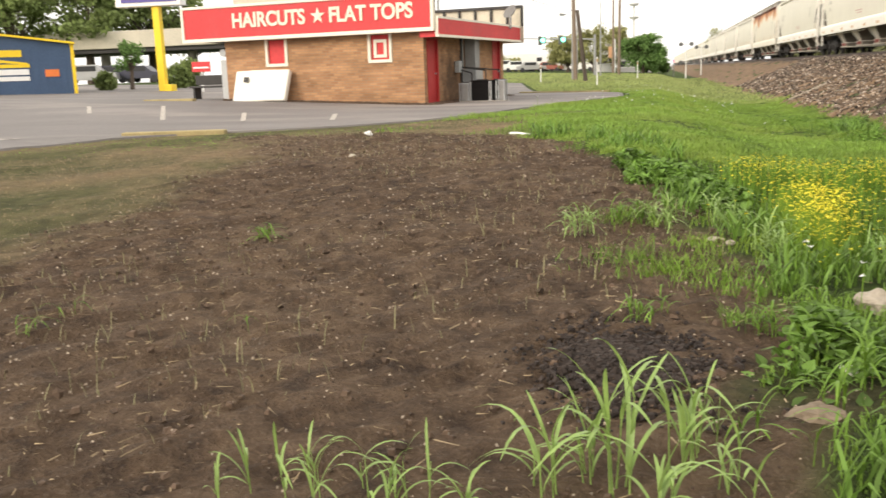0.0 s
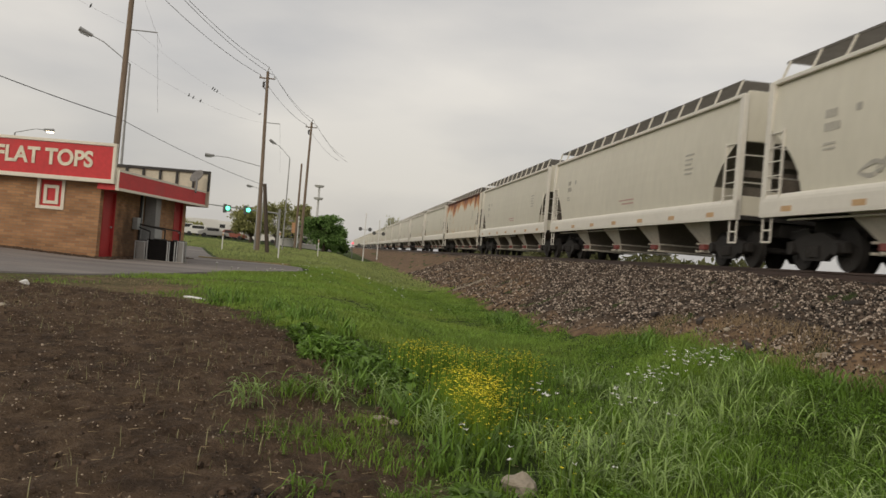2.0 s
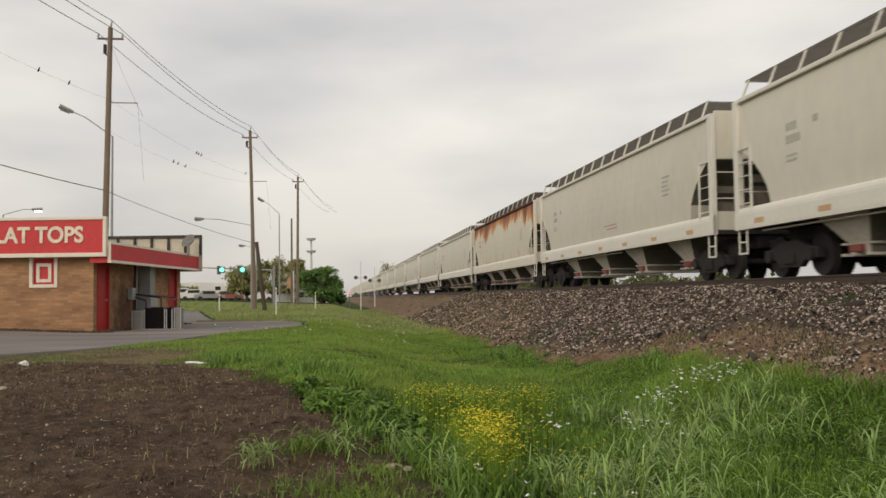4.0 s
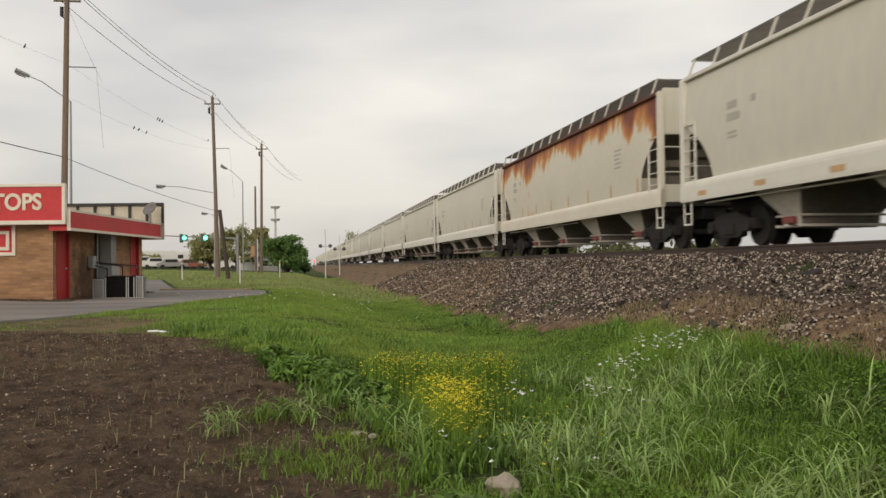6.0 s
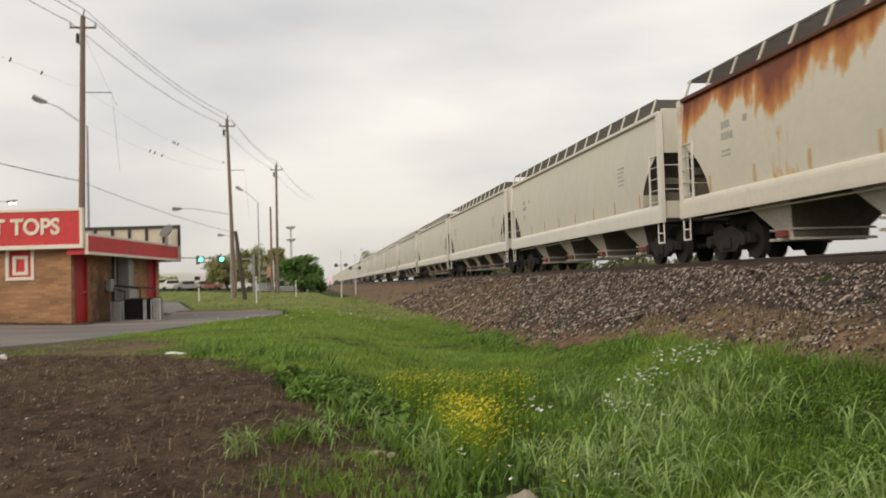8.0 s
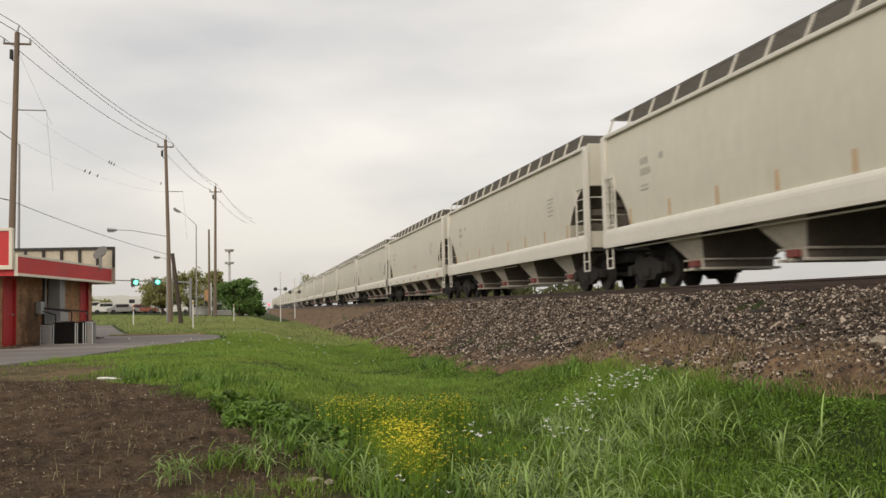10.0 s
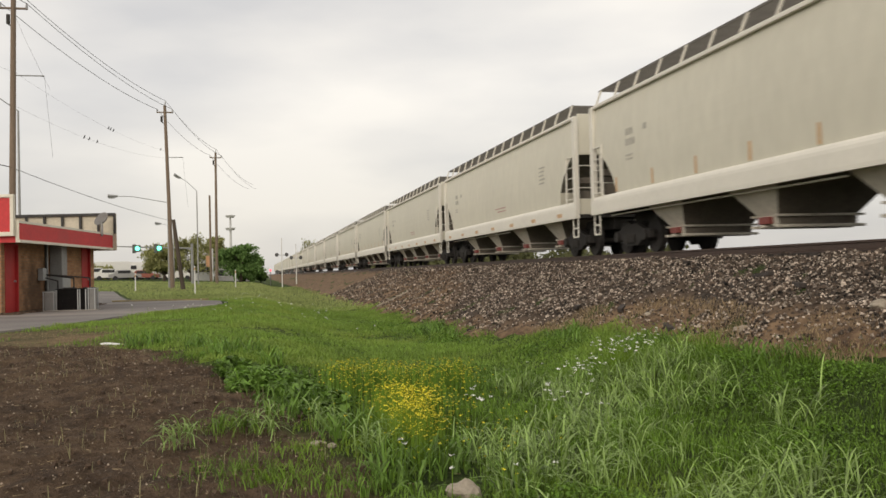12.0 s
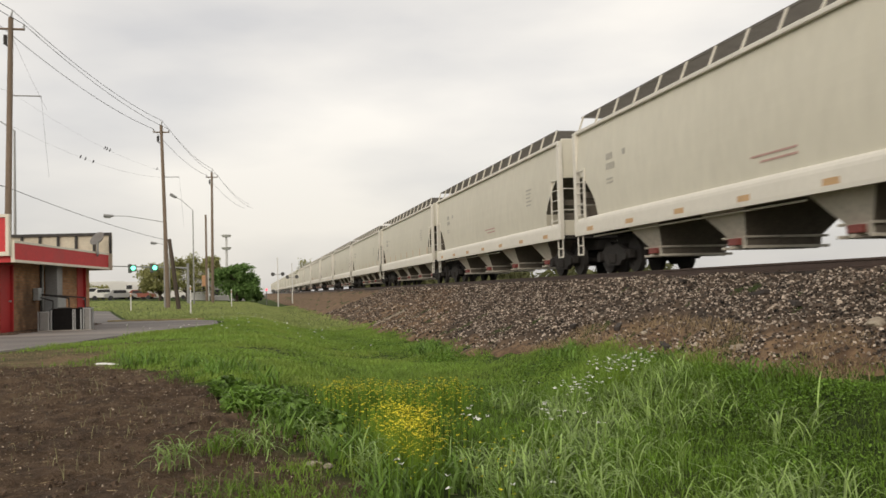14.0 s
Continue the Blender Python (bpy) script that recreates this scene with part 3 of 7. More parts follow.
def ladder_mesh(s):
    """Grab irons between a corner post and a stile, on one side of one end."""
    bm = bmesh.new()
    box(bm, -1.60, -1.56, -0.03, 0.03, 1.5, 3.05)
    for k in range(5):
        z = 1.72 + 0.32 * k
        rod(bm, (-1.585, 0, z), (-1.585, s * 0.62, z), 0.014, seg=6)
    return bm


def stirrup_mesh():
    bm = bmesh.new()
    for dy in (-0.2, 0.2):
        rod(bm, (-1.52, dy, 0.55), (-1.52, dy, 1.14), 0.022, seg=6)
    rod(bm, (-1.52, -0.2, 0.56), (-1.52, 0.2, 0.56), 0.026, seg=6)
    rod(bm, (-1.52, -0.2, 0.83), (-1.52, 0.2, 0.83), 0.022, seg=6)
    return bm


def bracket_mesh():
    bm = bmesh.new()
    rod(bm, (-1.54, 0.1, 4.2), (-1.46, -0.1, 4.60), 0.03, seg=6)
    return bm


CAR_PARTS = {
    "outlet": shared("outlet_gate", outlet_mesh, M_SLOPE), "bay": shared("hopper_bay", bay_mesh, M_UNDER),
    "gate": shared("gate_end", boxm(-1.02, -0.885, -0.19, 0.19, 0.42, 0.57, bevel=0.02), M_RED_GATE),
    "frame": shared("truck_sideframe", sideframe_mesh, M_DARK), "wheel": shared("wheelset", wheelset_mesh, M_DARK),
    "ladder_a": shared("ladder", lambda: ladder_mesh(1), M_SILL), "ladder_b": shared("ladder", lambda: ladder_mesh(-1), M_SILL),
    "stirrup": shared("step_stirrup", stirrup_mesh, M_SILL), "bracket": shared("walkway_bracket", bracket_mesh, M_SILL),
    "walk": shared("roof_walkway", lambda: grating_mesh(-1.45, -0.35), M_GRATE),
    "walk_far": shared("roof_walkway", lambda: grating_mesh(0.35, 1.45), M_GRATE),
    "coupler": shared("coupler", lambda: box(box(bmesh.new(), -0.09, 0.09, -0.62, 0.1, 0.74, 0.96, 0.03), -0.17, 0.17, -0.66, -0.4, 0.7, 1.0, 0.05), M_DARK),
    "bolster": shared("truck_bolster", boxm(-0.95, 0.95, -0.2, 0.2, 0.5, 0.82, bevel=0.03), M_DARK),
    "sill_c": shared("stub_sill", boxm(-0.33, 0.33, 5.9, 9.3, 0.78, 1.13, bevel=0.02), M_DARK),
}
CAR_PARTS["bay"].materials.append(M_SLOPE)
bv, bf = hopper_body()
rv, rf = hopper_body(True)


def sill_mesh(s):
    """A deep side sill whose upper edge rolls in to the body."""
    bm = bmesh.new()
    prism(bm, [(s * x, z) for x, z in ((1.50, 1.12), (1.60, 1.12), (1.607, 1.20), (1.607, 1.46), (1.598, 1.53), (1.575, 1.585), (1.54, 1.625), (1.50, 1.635))], 1, -HALF, HALF)
    return bm


def railcar(body_mat, roof_mat, label, style, sill_mat=None):
    """A four-bay covered hopper. Its origin lies on the rail's top, midway along."""
    car = new("hopper_railcar")
    sill_mat = sill_mat or M_SILL
    tagged(car, label, "railcar", "cars of the freight train")
    body = mesh_of("hopper_body", bv, bf, body_mat)
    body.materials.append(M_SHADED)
    # Downward faces get a dark colour that stands in for their shade.
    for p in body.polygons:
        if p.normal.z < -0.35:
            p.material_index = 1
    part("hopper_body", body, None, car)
    part("roof", mesh_of("roof", rv, rf, roof_mat, True), roof_mat, car)
    for s in (-1, 1):
        part("side_sill", sill_mesh(s), sill_mat, car)
        bm = bmesh.new()
        a, b = sorted((s * 1.49, s * 1.575))
        box(bm, a, b, -HALF + 0.1, HALF - 0.1, 4.13, 4.23, 0.02)
        part("roof_rail", bm, roof_mat if roof_mat is M_RUST_ROOF else sill_mat, car)
        for e in (-1, 1):
            bm = bmesh.new()
            a, b = sorted((s * 1.47, s * 1.60))
            y0, y1 = sorted((e * (HALF - 0.22), e * HALF))
            box(bm, a, b, y0, y1, 1.12, 4.2, 0.012)
            part("corner_post", bm, sill_mat, car)
    for e in (-1, 1):
        y0, y1 = sorted((e * (HALF - 0.16), e * (HALF - 0.06)))
        part("end_sheet", boxm(-1.46, 1.46, y0, y1, 3.05, 4.3, bevel=0.02), M_CAR, car)
        # Platform coloured black to deepen the shade at the car's end.
        part("end_platform", boxm(-1.46, 1.46, min(e * 8.3, e * 9.42), max(e * 8.3, e * 9.42), 1.14, 1.24), M_DARK, car)
        # The brace wears the same painted shade as the slope sheet.
        bm = boxm(-0.9, 0.9, min(e * 8.25, e * 8.35), max(e * 8.25, e * 8.35), 1.24, 2.1)
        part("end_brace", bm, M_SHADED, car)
        y0, y1 = sorted((e * (HALF - 0.14), e * (HALF - 0.08)))
        part("end_sill", boxm(-1.468, 1.468, y0, y1, 1.245, 1.72, bevel=0.01), M_CAR, car)
        y0, y1 = sorted((e * (HALF - 0.55), e * (HALF - 0.45)))
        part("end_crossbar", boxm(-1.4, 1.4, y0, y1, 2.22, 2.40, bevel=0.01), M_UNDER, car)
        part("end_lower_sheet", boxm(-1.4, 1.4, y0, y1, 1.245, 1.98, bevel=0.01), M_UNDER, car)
        for z in (2.05, 2.72):
            part("end_rung", rodm((-1.47, e * (HALF - 0.1), z), (-0.75, e * (HALF - 0.1), z), 0.016, seg=6), sill_mat, car)
        part("end_stile", boxm(-0.78, -0.72, min(e * 9.33, e * 9.38), max(e * 9.33, e * 9.38), 1.7, 3.06), sill_mat, car)
        for s in (-1, 1):
            o = part("step_stirrup", CAR_PARTS["stirrup"], None, car)
            o.matrix_basis = pose(0, e * 9.2, 0, 0, 0, 0 if s < 0 else 180) if s < 0 else pose(0, e * 9.2, 0, 0, 0, 180)
        o = part("ladder", CAR_PARTS["ladder_b" if e < 0 else "ladder_a"], None, car)
        o.matrix_basis = pose(0, e * 8.62, 0)
        o = part("coupler", CAR_PARTS["coupler"], None, car)
        o.matrix_basis = pose(0, e * HALF, 0, 0, 0, 0 if e < 0 else 180)
        o = part("truck_bolster", CAR_PARTS["bolster"], None, car)
        o.matrix_basis = pose(0, e * TRUCK_Y, 0)
        for s in (-1, 1):
            o = part("truck_sideframe", CAR_PARTS["frame"], None, car)
            o.matrix_basis = pose(s * 0.98, e * TRUCK_Y, 0, 0, 0, 0 if s < 0 else 180)
        for d in (-0.89, 0.89):
            o = part("wheelset", CAR_PARTS["wheel"], None, car)
            o.matrix_basis = pose(0, e * TRUCK_Y + d, 0.457)
    part("stub_sill", CAR_PARTS["sill_c"], None, car)
    part("stub_sill", CAR_PARTS["sill_c"], None, car).matrix_basis = pose(0, 0, 0, 0, 0, 180)
    part("roof_walkway", CAR_PARTS["walk"], None, car)
    part("roof_walkway", CAR_PARTS["walk_far"], None, car)
    for k in range(15):
        o = part("walkway_bracket", CAR_PARTS["bracket"], None, car)
        o.matrix_basis = pose(0, -8.9 + 17.8 * k / 14, 0)
    for k in range(4):
        y = -6.22 + 3.92 * k
        for key, nm in (("bay", "hopper_bay"), ("outlet", "outlet_gate"), ("gate", "gate_end")):
            o = part(nm, CAR_PARTS[key], None, car)
            o.matrix_basis = pose(0, y, 0)
    part("brake_pipe", rodm((-1.34, -1.5, 1.07), (-1.34, 8.6, 1.07), 0.022, seg=6), sill_mat, car)
    # stencils, as plain bars, and reflectors
    def plate(name, y0, y1, z0, z1, material, on_sill=False):
        x = -1.609 if on_sill else -side_x((z0 + z1) / 2) - 0.006
        part(name, boxm(x - 0.003, x + 0.003, y0, y1, z0, z1), material, car)
    for k, (w, z) in enumerate(((0.42, 3.05), (0.62, 2.78), (0.5, 2.5), (0.45, 2.4))):
        for c in range(round(w / 0.15)):
            plate("stencil_bar", 7.0 - 0.15 * c - 0.11, 7.0 - 0.15 * c, z, z + (0.17 if k < 2 else 0.05), M_MARK)
    plate("stencil_bar", 5.75, 5.93, 3.05, 3.2, M_MARK)
    for k in range(5):
        plate("stencil_bar", -6.5 + 0.08 * (k % 3), -5.9, 3.0 - 0.13 * k, 3.045 - 0.13 * k, M_MARK)
    if style == "strips":
        for k in range(8):
            plate("reflector", -7.7 + 2.2 * k, -7.6 + 2.2 * k, 1.66, 2.12, M_ORANGE)
    else:
        for k in range(7):
            plate("reflector", -8.2 + 2.7 * k, -7.75 + 2.7 * k, 1.22, 1.34, M_ORANGE, True)
        plate("stencil_bar", -1.6, -0.1, 2.02, 2.06, M_PINK)
        plate("stencil_bar", -1.6, -0.4, 1.9, 1.94, M_PINK)
    return car


def car_place(i, t):
    return pose(TRACK_X, Y_REF + CAR_LEN * i - (9.68 if t < 4.5 else 9.57) * (t - 4.5), RAIL_TOP)


clean_a = railcar(M_CAR, M_SILL, "pale grey covered hopper railcar with clean slab sides", "dashes")
clean_b = railcar(M_CAR, M_SILL, "pale grey covered hopper railcar with orange reflector strips", "strips")
rusty = railcar(M_RUST, M_RUST_ROOF, "pale grey covered hopper railcar streaked with orange rust", "strips", M_RUST_SILL)
tagged_car = railcar(M_CAR, M_SILL, "pale grey covered hopper railcar with dark graffiti loops", "dashes")
for k, (y0, z0, w_, h_) in enumerate(((4.15, 1.66, 0.75, 0.60), (3.55, 1.64, 0.8, 0.66), (2.9, 1.66, 0.85, 0.72), (2.1, 1.68, 0.95, 0.8), (1.2, 1.66, 0.9, 0.75), (5.6, 1.78, 0.6, 0.24), (5.1, 1.80, 0.6, 0.3))):
    vs = []
    for j in range(64):
        a = 2 * math.pi * (0.72 + 0.13 * (k % 3)) * j / 63 + 0.9 * k - 0.6
        r_w = 0.015 if k < 5 else 0.045
        ring = []
        for grow in (-r_w, r_w):
            y_ = y0 - w_ / 2 + (w_ / 2 + grow) * math.cos(a) * (1 + 0.2 * math.sin(2 * a + 1.7 * k)) - 0.2 * math.sin(a)
            z_ = z0 + h_ / 2 + (h_ / 2 + grow) * math.sin(a) * (1 + 0.22 * math.cos(2 * a + k))
            ring.append((-side_x(z_) - 0.006 - 0.0002 * j, y_, z_))
        vs += ring
    fs = [(2 * j, 2 * j + 1, 2 * j + 3, 2 * j + 2) for j in range(63)]
    part("graffiti", mesh_of("graffiti", vs, fs, M_SPRAY if k < 5 else M_MARK), None, tagged_car, "looping dark spray paint")
TRAIN = {}
for i in range(-5, 25):
    if i == 0:
        TRAIN[i] = rusty
    elif i == 1:
        TRAIN[i] = clean_b
    elif i == -1:
        TRAIN[i] = clean_a
    elif i == -3:
        TRAIN[i] = tagged_car
    else:
        TRAIN[i] = copy_thing(clean_b if i in (2, 5, 6, 9, 12, 13) else clean_a, car_place(i, 0))
    TRAIN[i].matrix_basis = car_place(i, 0)


def motions():
    for i, car in TRAIN.items():
        walk(car, [(t, car_place(i, t)) for t in (0, 2, 4, 4.5, 5, 8, 11, 14)])
        if -5 <= i <= 6:
            for o in [c for c in car.children if c.name.startswith("wheelset")]:
                p = o.location.copy()
                walk(o, [(k / 15, pose(p.x, p.y, p.z, math.degrees(SPEED * k / 15 / 0.457), 0, 0)) for k in range(211)])


# ---- the shop ----
def brick_material():
    m = bpy.data.materials.new("tan_brown_brick")
    m.use_nodes = True
    n, l = m.node_tree.nodes, m.node_tree.links
    b = n["Principled BSDF"]
    b.inputs["Roughness"].default_value, b.inputs["Specular IOR Level"].default_value = 0.9, 0.2
    co = n.new("ShaderNodeTexCoord")
    sep = n.new("ShaderNodeSeparateXYZ")
    l.new(co.outputs["Object"], sep.inputs[0])
    add = n.new("ShaderNodeMath")
    l.new(sep.outputs["X"], add.inputs[0])
    l.new(sep.outputs["Y"], add.inputs[1])
    com = n.new("ShaderNodeCombineXYZ")
    l.new(add.outputs[0], com.inputs["X"])
    l.new(sep.outputs["Z"], com.inputs["Y"])
    br = n.new("ShaderNodeTexBrick")
    br.inputs["Scale"].default_value = 1.0
    br.inputs["Brick Width"].default_value, br.inputs["Row Height"].default_value = 0.26, 0.085
    br.inputs["Mortar Size"].default_value = 0.008
    br.inputs["Color1"].default_value, br.inputs["Color2"].default_value = (0.49, 0.268, 0.137, 1), (0.335, 0.172, 0.09, 1)
    br.inputs["Mortar"].default_value = (0.30, 0.22, 0.15, 1)
    l.new(com.outputs[0], br.inputs["Vector"])
    stain = n.new("ShaderNodeTexNoise")
    stain.inputs["Scale"].default_value, stain.inputs["Detail"].default_value = 0.9, 5
    mp = n.new("ShaderNodeMapping")
    mp.inputs["Scale"].default_value = (0.6, 0.6, 2.2)
    l.new(co.outputs["Object"], mp.inputs["Vector"])
    l.new(mp.outputs["Vector"], stain.inputs["Vector"])
    rg = n.new("ShaderNodeMapRange")
    rg.inputs["From Min"].default_value, rg.inputs["From Max"].default_value = 0.3, 0.7
    rg.inputs["To Min"].default_value, rg.inputs["To Max"].default_value = 0.70, 1.25
    l.new(stain.outputs["Fac"], rg.inputs["Value"])
    vm = n.new("ShaderNodeVectorMath")
    vm.operation = "SCALE"
    l.new(br.outputs["Color"], vm.inputs[0])
    l.new(rg.outputs[0], vm.inputs["Scale"])
    # an old soot stain low on the side wall, round the condensers' place
    off = n.new("ShaderNodeVectorMath")
    off.operation = "DISTANCE"
    off.inputs[1].default_value = (0.0, 2.6, 0.55)
    l.new(co.outputs["Object"], off.inputs[0])
    rag = n.new("ShaderNodeTexNoise")
    rag.inputs["Scale"].default_value, rag.inputs["Detail"].default_value = 2.4, 6
    l.new(co.outputs["Object"], rag.inputs["Vector"])
    far = n.new("ShaderNodeMath")
    far.operation = "MULTIPLY_ADD"
    far.inputs[1].default_value = 2.4
    l.new(rag.outputs["Fac"], far.inputs[0])
    l.new(off.outputs["Value"], far.inputs[2])
    sm = n.new("ShaderNodeMapRange")
    sm.inputs["From Min"].default_value, sm.inputs["From Max"].default_value = 1.7, 2.9
    sm.inputs["To Min"].default_value, sm.inputs["To Max"].default_value = 0.72, 0.0
    l.new(far.outputs[0], sm.inputs["Value"])
    soot = n.new("ShaderNodeMixRGB")
    soot.inputs["Color2"].default_value = (0.035, 0.026, 0.02, 1)
    l.new(sm.outputs[0], soot.inputs["Fac"])
    l.new(vm.outputs["Vector"], soot.inputs["Color1"])
    l.new(soot.outputs["Color"], b.inputs["Base Color"])
    bp = n.new("ShaderNodeBump")
    bp.inputs["Strength"].default_value, bp.inputs["Distance"].default_value = 0.6, 0.01
    bp.invert = True
    l.new(br.outputs["Fac"], bp.inputs["Height"])
    l.new(bp.outputs["Normal"], b.inputs["Normal"])
    return m


M_BRICK = brick_material()
M_RED = mat("red_sign_paint", (0.60, 0.042, 0.045), 0.55, vary=0.14, scale=0.8, fine=9, bump=0.03, tint=(0.5, 0.06, 0.06), tint_at=0.55)
M_RED_DOOR = mat("red_door_paint", (0.45, 0.035, 0.035), 0.55, vary=0.12, scale=2, fine=20, bump=0.05)
M_CREAM = mat("cream_trim_paint", (0.80, 0.74, 0.62), 0.6, vary=0.08, scale=2, fine=20, bump=0.03)
M_LETTER = mat("weathered_cream_letters", (0.78, 0.71, 0.56), 0.6, vary=0.22, scale=5, fine=26, bump=0.05)
M_PANEL = mat("cream_back_panel", (0.62, 0.56, 0.44), 0.7, vary=0.15, scale=1.2, fine=12, bump=0.05)
M_DARK_TRIM = mat("dark_metal_trim", (0.04, 0.037, 0.035), 0.6, vary=0.2, scale=4, fine=20, bump=0.05)
M_GALV = mat("galvanised_sheet", (0.40, 0.41, 0.41), 0.5, metal=0.4, vary=0.15, scale=2, fine=15, bump=0.05)
M_ROOF = mat("gravel_roof", (0.22, 0.2, 0.18), 0.9, vary=0.25, scale=2, fine=25, bump=0.3)
M_MATTRESS = mat("stained_white_ticking", (0.83, 0.79, 0.70), 0.85, vary=0.06, scale=2, fine=14, bump=0.1, tint=(0.74, 0.66, 0.52), tint_at=0.62)
M_CONCRETE = mat("stained_concrete", (0.36, 0.33, 0.29), 0.9, vary=0.2, scale=1.5, fine=20, bump=0.2)
M_YELLOW_PAINT = mat("yellow_paint", (0.86, 0.60, 0.03), 0.5, vary=0.1, scale=2, fine=16, bump=0.03)
M_WORN_YELLOW = mat("worn_yellow_paint", (0.33, 0.265, 0.13), 0.9, vary=0.3, scale=4, fine=25, bump=0.1)
M_WHITE_LINE = mat("worn_white_line", (0.42, 0.38, 0.33), 0.9, vary=0.3, scale=4, fine=30, bump=0.05)
M_WHITE = mat("white_panel", (0.8, 0.79, 0.76), 0.5, vary=0.05, scale=2, fine=14, bump=0.02)
M_BLUE = mat("dark_blue_sheet", (0.055, 0.095, 0.17), 0.55, vary=0.15, scale=1, fine=10, bump=0.05)
M_PURPLE = mat("purple_blue_panel", (0.10, 0.08, 0.30), 0.5, vary=0.1, scale=2, fine=14, bump=0.02)
M_ORANGE_SIGN = mat("orange_panel", (0.75, 0.20, 0.05), 0.5, vary=0.1, scale=2, fine=14, bump=0.02)

M_COIL = mat("black_coil_guard", (0.012, 0.011, 0.011), 0.9, vary=0.3, scale=6, fine=40, bump=0.1, spec=0.1)
M_DULL = mat("dull_grey_sheet", (0.27, 0.262, 0.25), 0.7, vary=0.2, scale=3, fine=20, bump=0.05)

SHOP = pose(-7.24, 28.0, LOT_Z, 0, 0, -8)
shop = new("barber_shop")
shop.matrix_basis = SHOP
tagged(shop, "small tan brick barber shop with a red sign fascia", "shop")
W_F, D_S, H_W = 7.44, 8.36, 2.36      # front width, depth, wall height


def wall_with_holes(axis, length, holes, z0, z1, place):
    """One connected wall, 0.2 thick, with rectangular openings (a, b, c, d) through it."""
    us = sorted({0.0, length} | {h[0] for h in holes} | {h[1] for h in holes})
    zs_ = sorted({z0, z1} | {h[2] for h in holes} | {h[3] for h in holes})
    bm = bmesh.new()
    vert = {(i, j): bm.verts.new(place(u, z)) for i, u in enumerate(us) for j, z in enumerate(zs_)}
    for i in range(len(us) - 1):
        for j in range(len(zs_) - 1):
            um, zm = (us[i] + us[i + 1]) / 2, (zs_[j] + zs_[j + 1]) / 2
            if not any(h[0] < um < h[1] and h[2] < zm < h[3] for h in holes):
                bm.faces.new((vert[i, j], vert[i + 1, j], vert[i + 1, j + 1], vert[i, j + 1]))
    bmesh.ops.delete(bm, geom=[v for v in bm.verts if not v.link_faces], context="VERTS")
    out = bmesh.ops.extrude_face_region(bm, geom=bm.faces[:])
    moved = [g for g in out["geom"] if isinstance(g, bmesh.types.BMVert)]
    bmesh.ops.translate(bm, verts=moved, vec=(0, 0.2, 0) if axis == 0 else (-0.2, 0, 0))
    bmesh.ops.recalc_face_normals(bm, faces=bm.faces)
    return bm


part("front_wall", wall_with_holes(0, W_F, [(1.15, 1.89, 1.48, 2.28), (5.02, 5.76, 1.48, 2.28)], -0.35, H_W, lambda u, z: (-u, 0, z)), M_BRICK, shop)
part("side_wall", wall_with_holes(1, D_S - 0.2, [(0.05, 1.02, -0.1, 2.12), (6.75, 7.75, 0.0, 2.3)], -0.35, H_W, lambda u, z: (0, u + 0.2, z)), M_BRICK, shop)
part("side_wall", boxm(-W_F, -W_F + 0.2, 0.2, D_S, -0.35, H_W), M_BRICK, shop)
part("rear_wall", boxm(-W_F + 0.2, -0.2, D_S - 0.2, D_S, -0.35, H_W), M_BRICK, shop)
part("roof", boxm(-W_F - 1.2, 0.5, -0.3, D_S + 0.3, H_W, H_W + 0.16), M_ROOF, shop, "flat gravelled roof")
part("soffit", boxm(-W_F - 1.2, 0.54, -0.28, D_S + 0.28, H_W - 0.03, H_W - 0.004), M_DARK_TRIM, shop)
for x0 in (-1.89, -5.76):
    win = part("boarded_window", boxm(x0 + 0.004, x0 + 0.736, 0.05, 0.1, 1.484, 2.276), M_RED, shop, "red boarded window in a cream frame")
    bm = bmesh.new()
    for a, b, c, d in ((x0 - 0.06, x0 + 0.04, 1.40, 2.34), (x0 + 0.70, x0 + 0.80, 1.40, 2.34), (x0 + 0.04, x0 + 0.70, 1.40, 1.50), (x0 + 0.04, x0 + 0.70, 2.30, 2.34)):
        box(bm, a, b, -0.04, 0.06, c, d, 0.008)
    part("window_frame", bm, M_CREAM, win)
    if x0 > -3:
        bm = bmesh.new()
        for a, b, c, d in ((x0 + 0.14, x0 + 0.24, 1.56, 2.14), (x0 + 0.50, x0 + 0.60, 1.56, 2.14), (x0 + 0.24, x0 + 0.50, 1.56, 1.66), (x0 + 0.24, x0 + 0.50, 2.04, 2.14)):
            box(bm, a, b, 0.0, 0.06, c, d, 0.006)
        part("inner_frame", bm, M_CREAM, win)
for y0, y1, z0, z1 in ((0.25, 1.22, -0.1, 2.12), (6.95, 7.95, 0.0, 2.3)):
    d = part("door", boxm(-0.12, -0.06, y0 + 0.06, y1 - 0.06, z0, z1 - 0.05, bevel=0.008), M_RED_DOOR, shop, "red painted steel door")
    part("door_knob", rodm((-0.06, y1 - 0.16, 1.0), (0.0, y1 - 0.16, 1.0), 0.03), M_GALV, d)
    bm = bmesh.new()
    for a, b, c, e in ((y0 + 0.003, y0 + 0.06, z0, z1 - 0.003), (y1 - 0.06, y1 - 0.003, z0, z1 - 0.003), (y0 + 0.06, y1 - 0.06, z1 - 0.05, z1 - 0.003)):
        box(bm, -0.16, 0.02, a, b, c, e)
    part("door_frame", bm, M_RED_DOOR, d)

# the sign fascia on the front
SX0, SX1, SZ0, SZ1 = -8.86, 0.55, 2.30, 3.50
sign = part("sign_board", boxm(SX0 + 0.1, SX1 - 0.1, -0.42, -0.33, SZ0 + 0.1, SZ1 - 0.1), M_RED, shop, "long red sign board with cream edges")
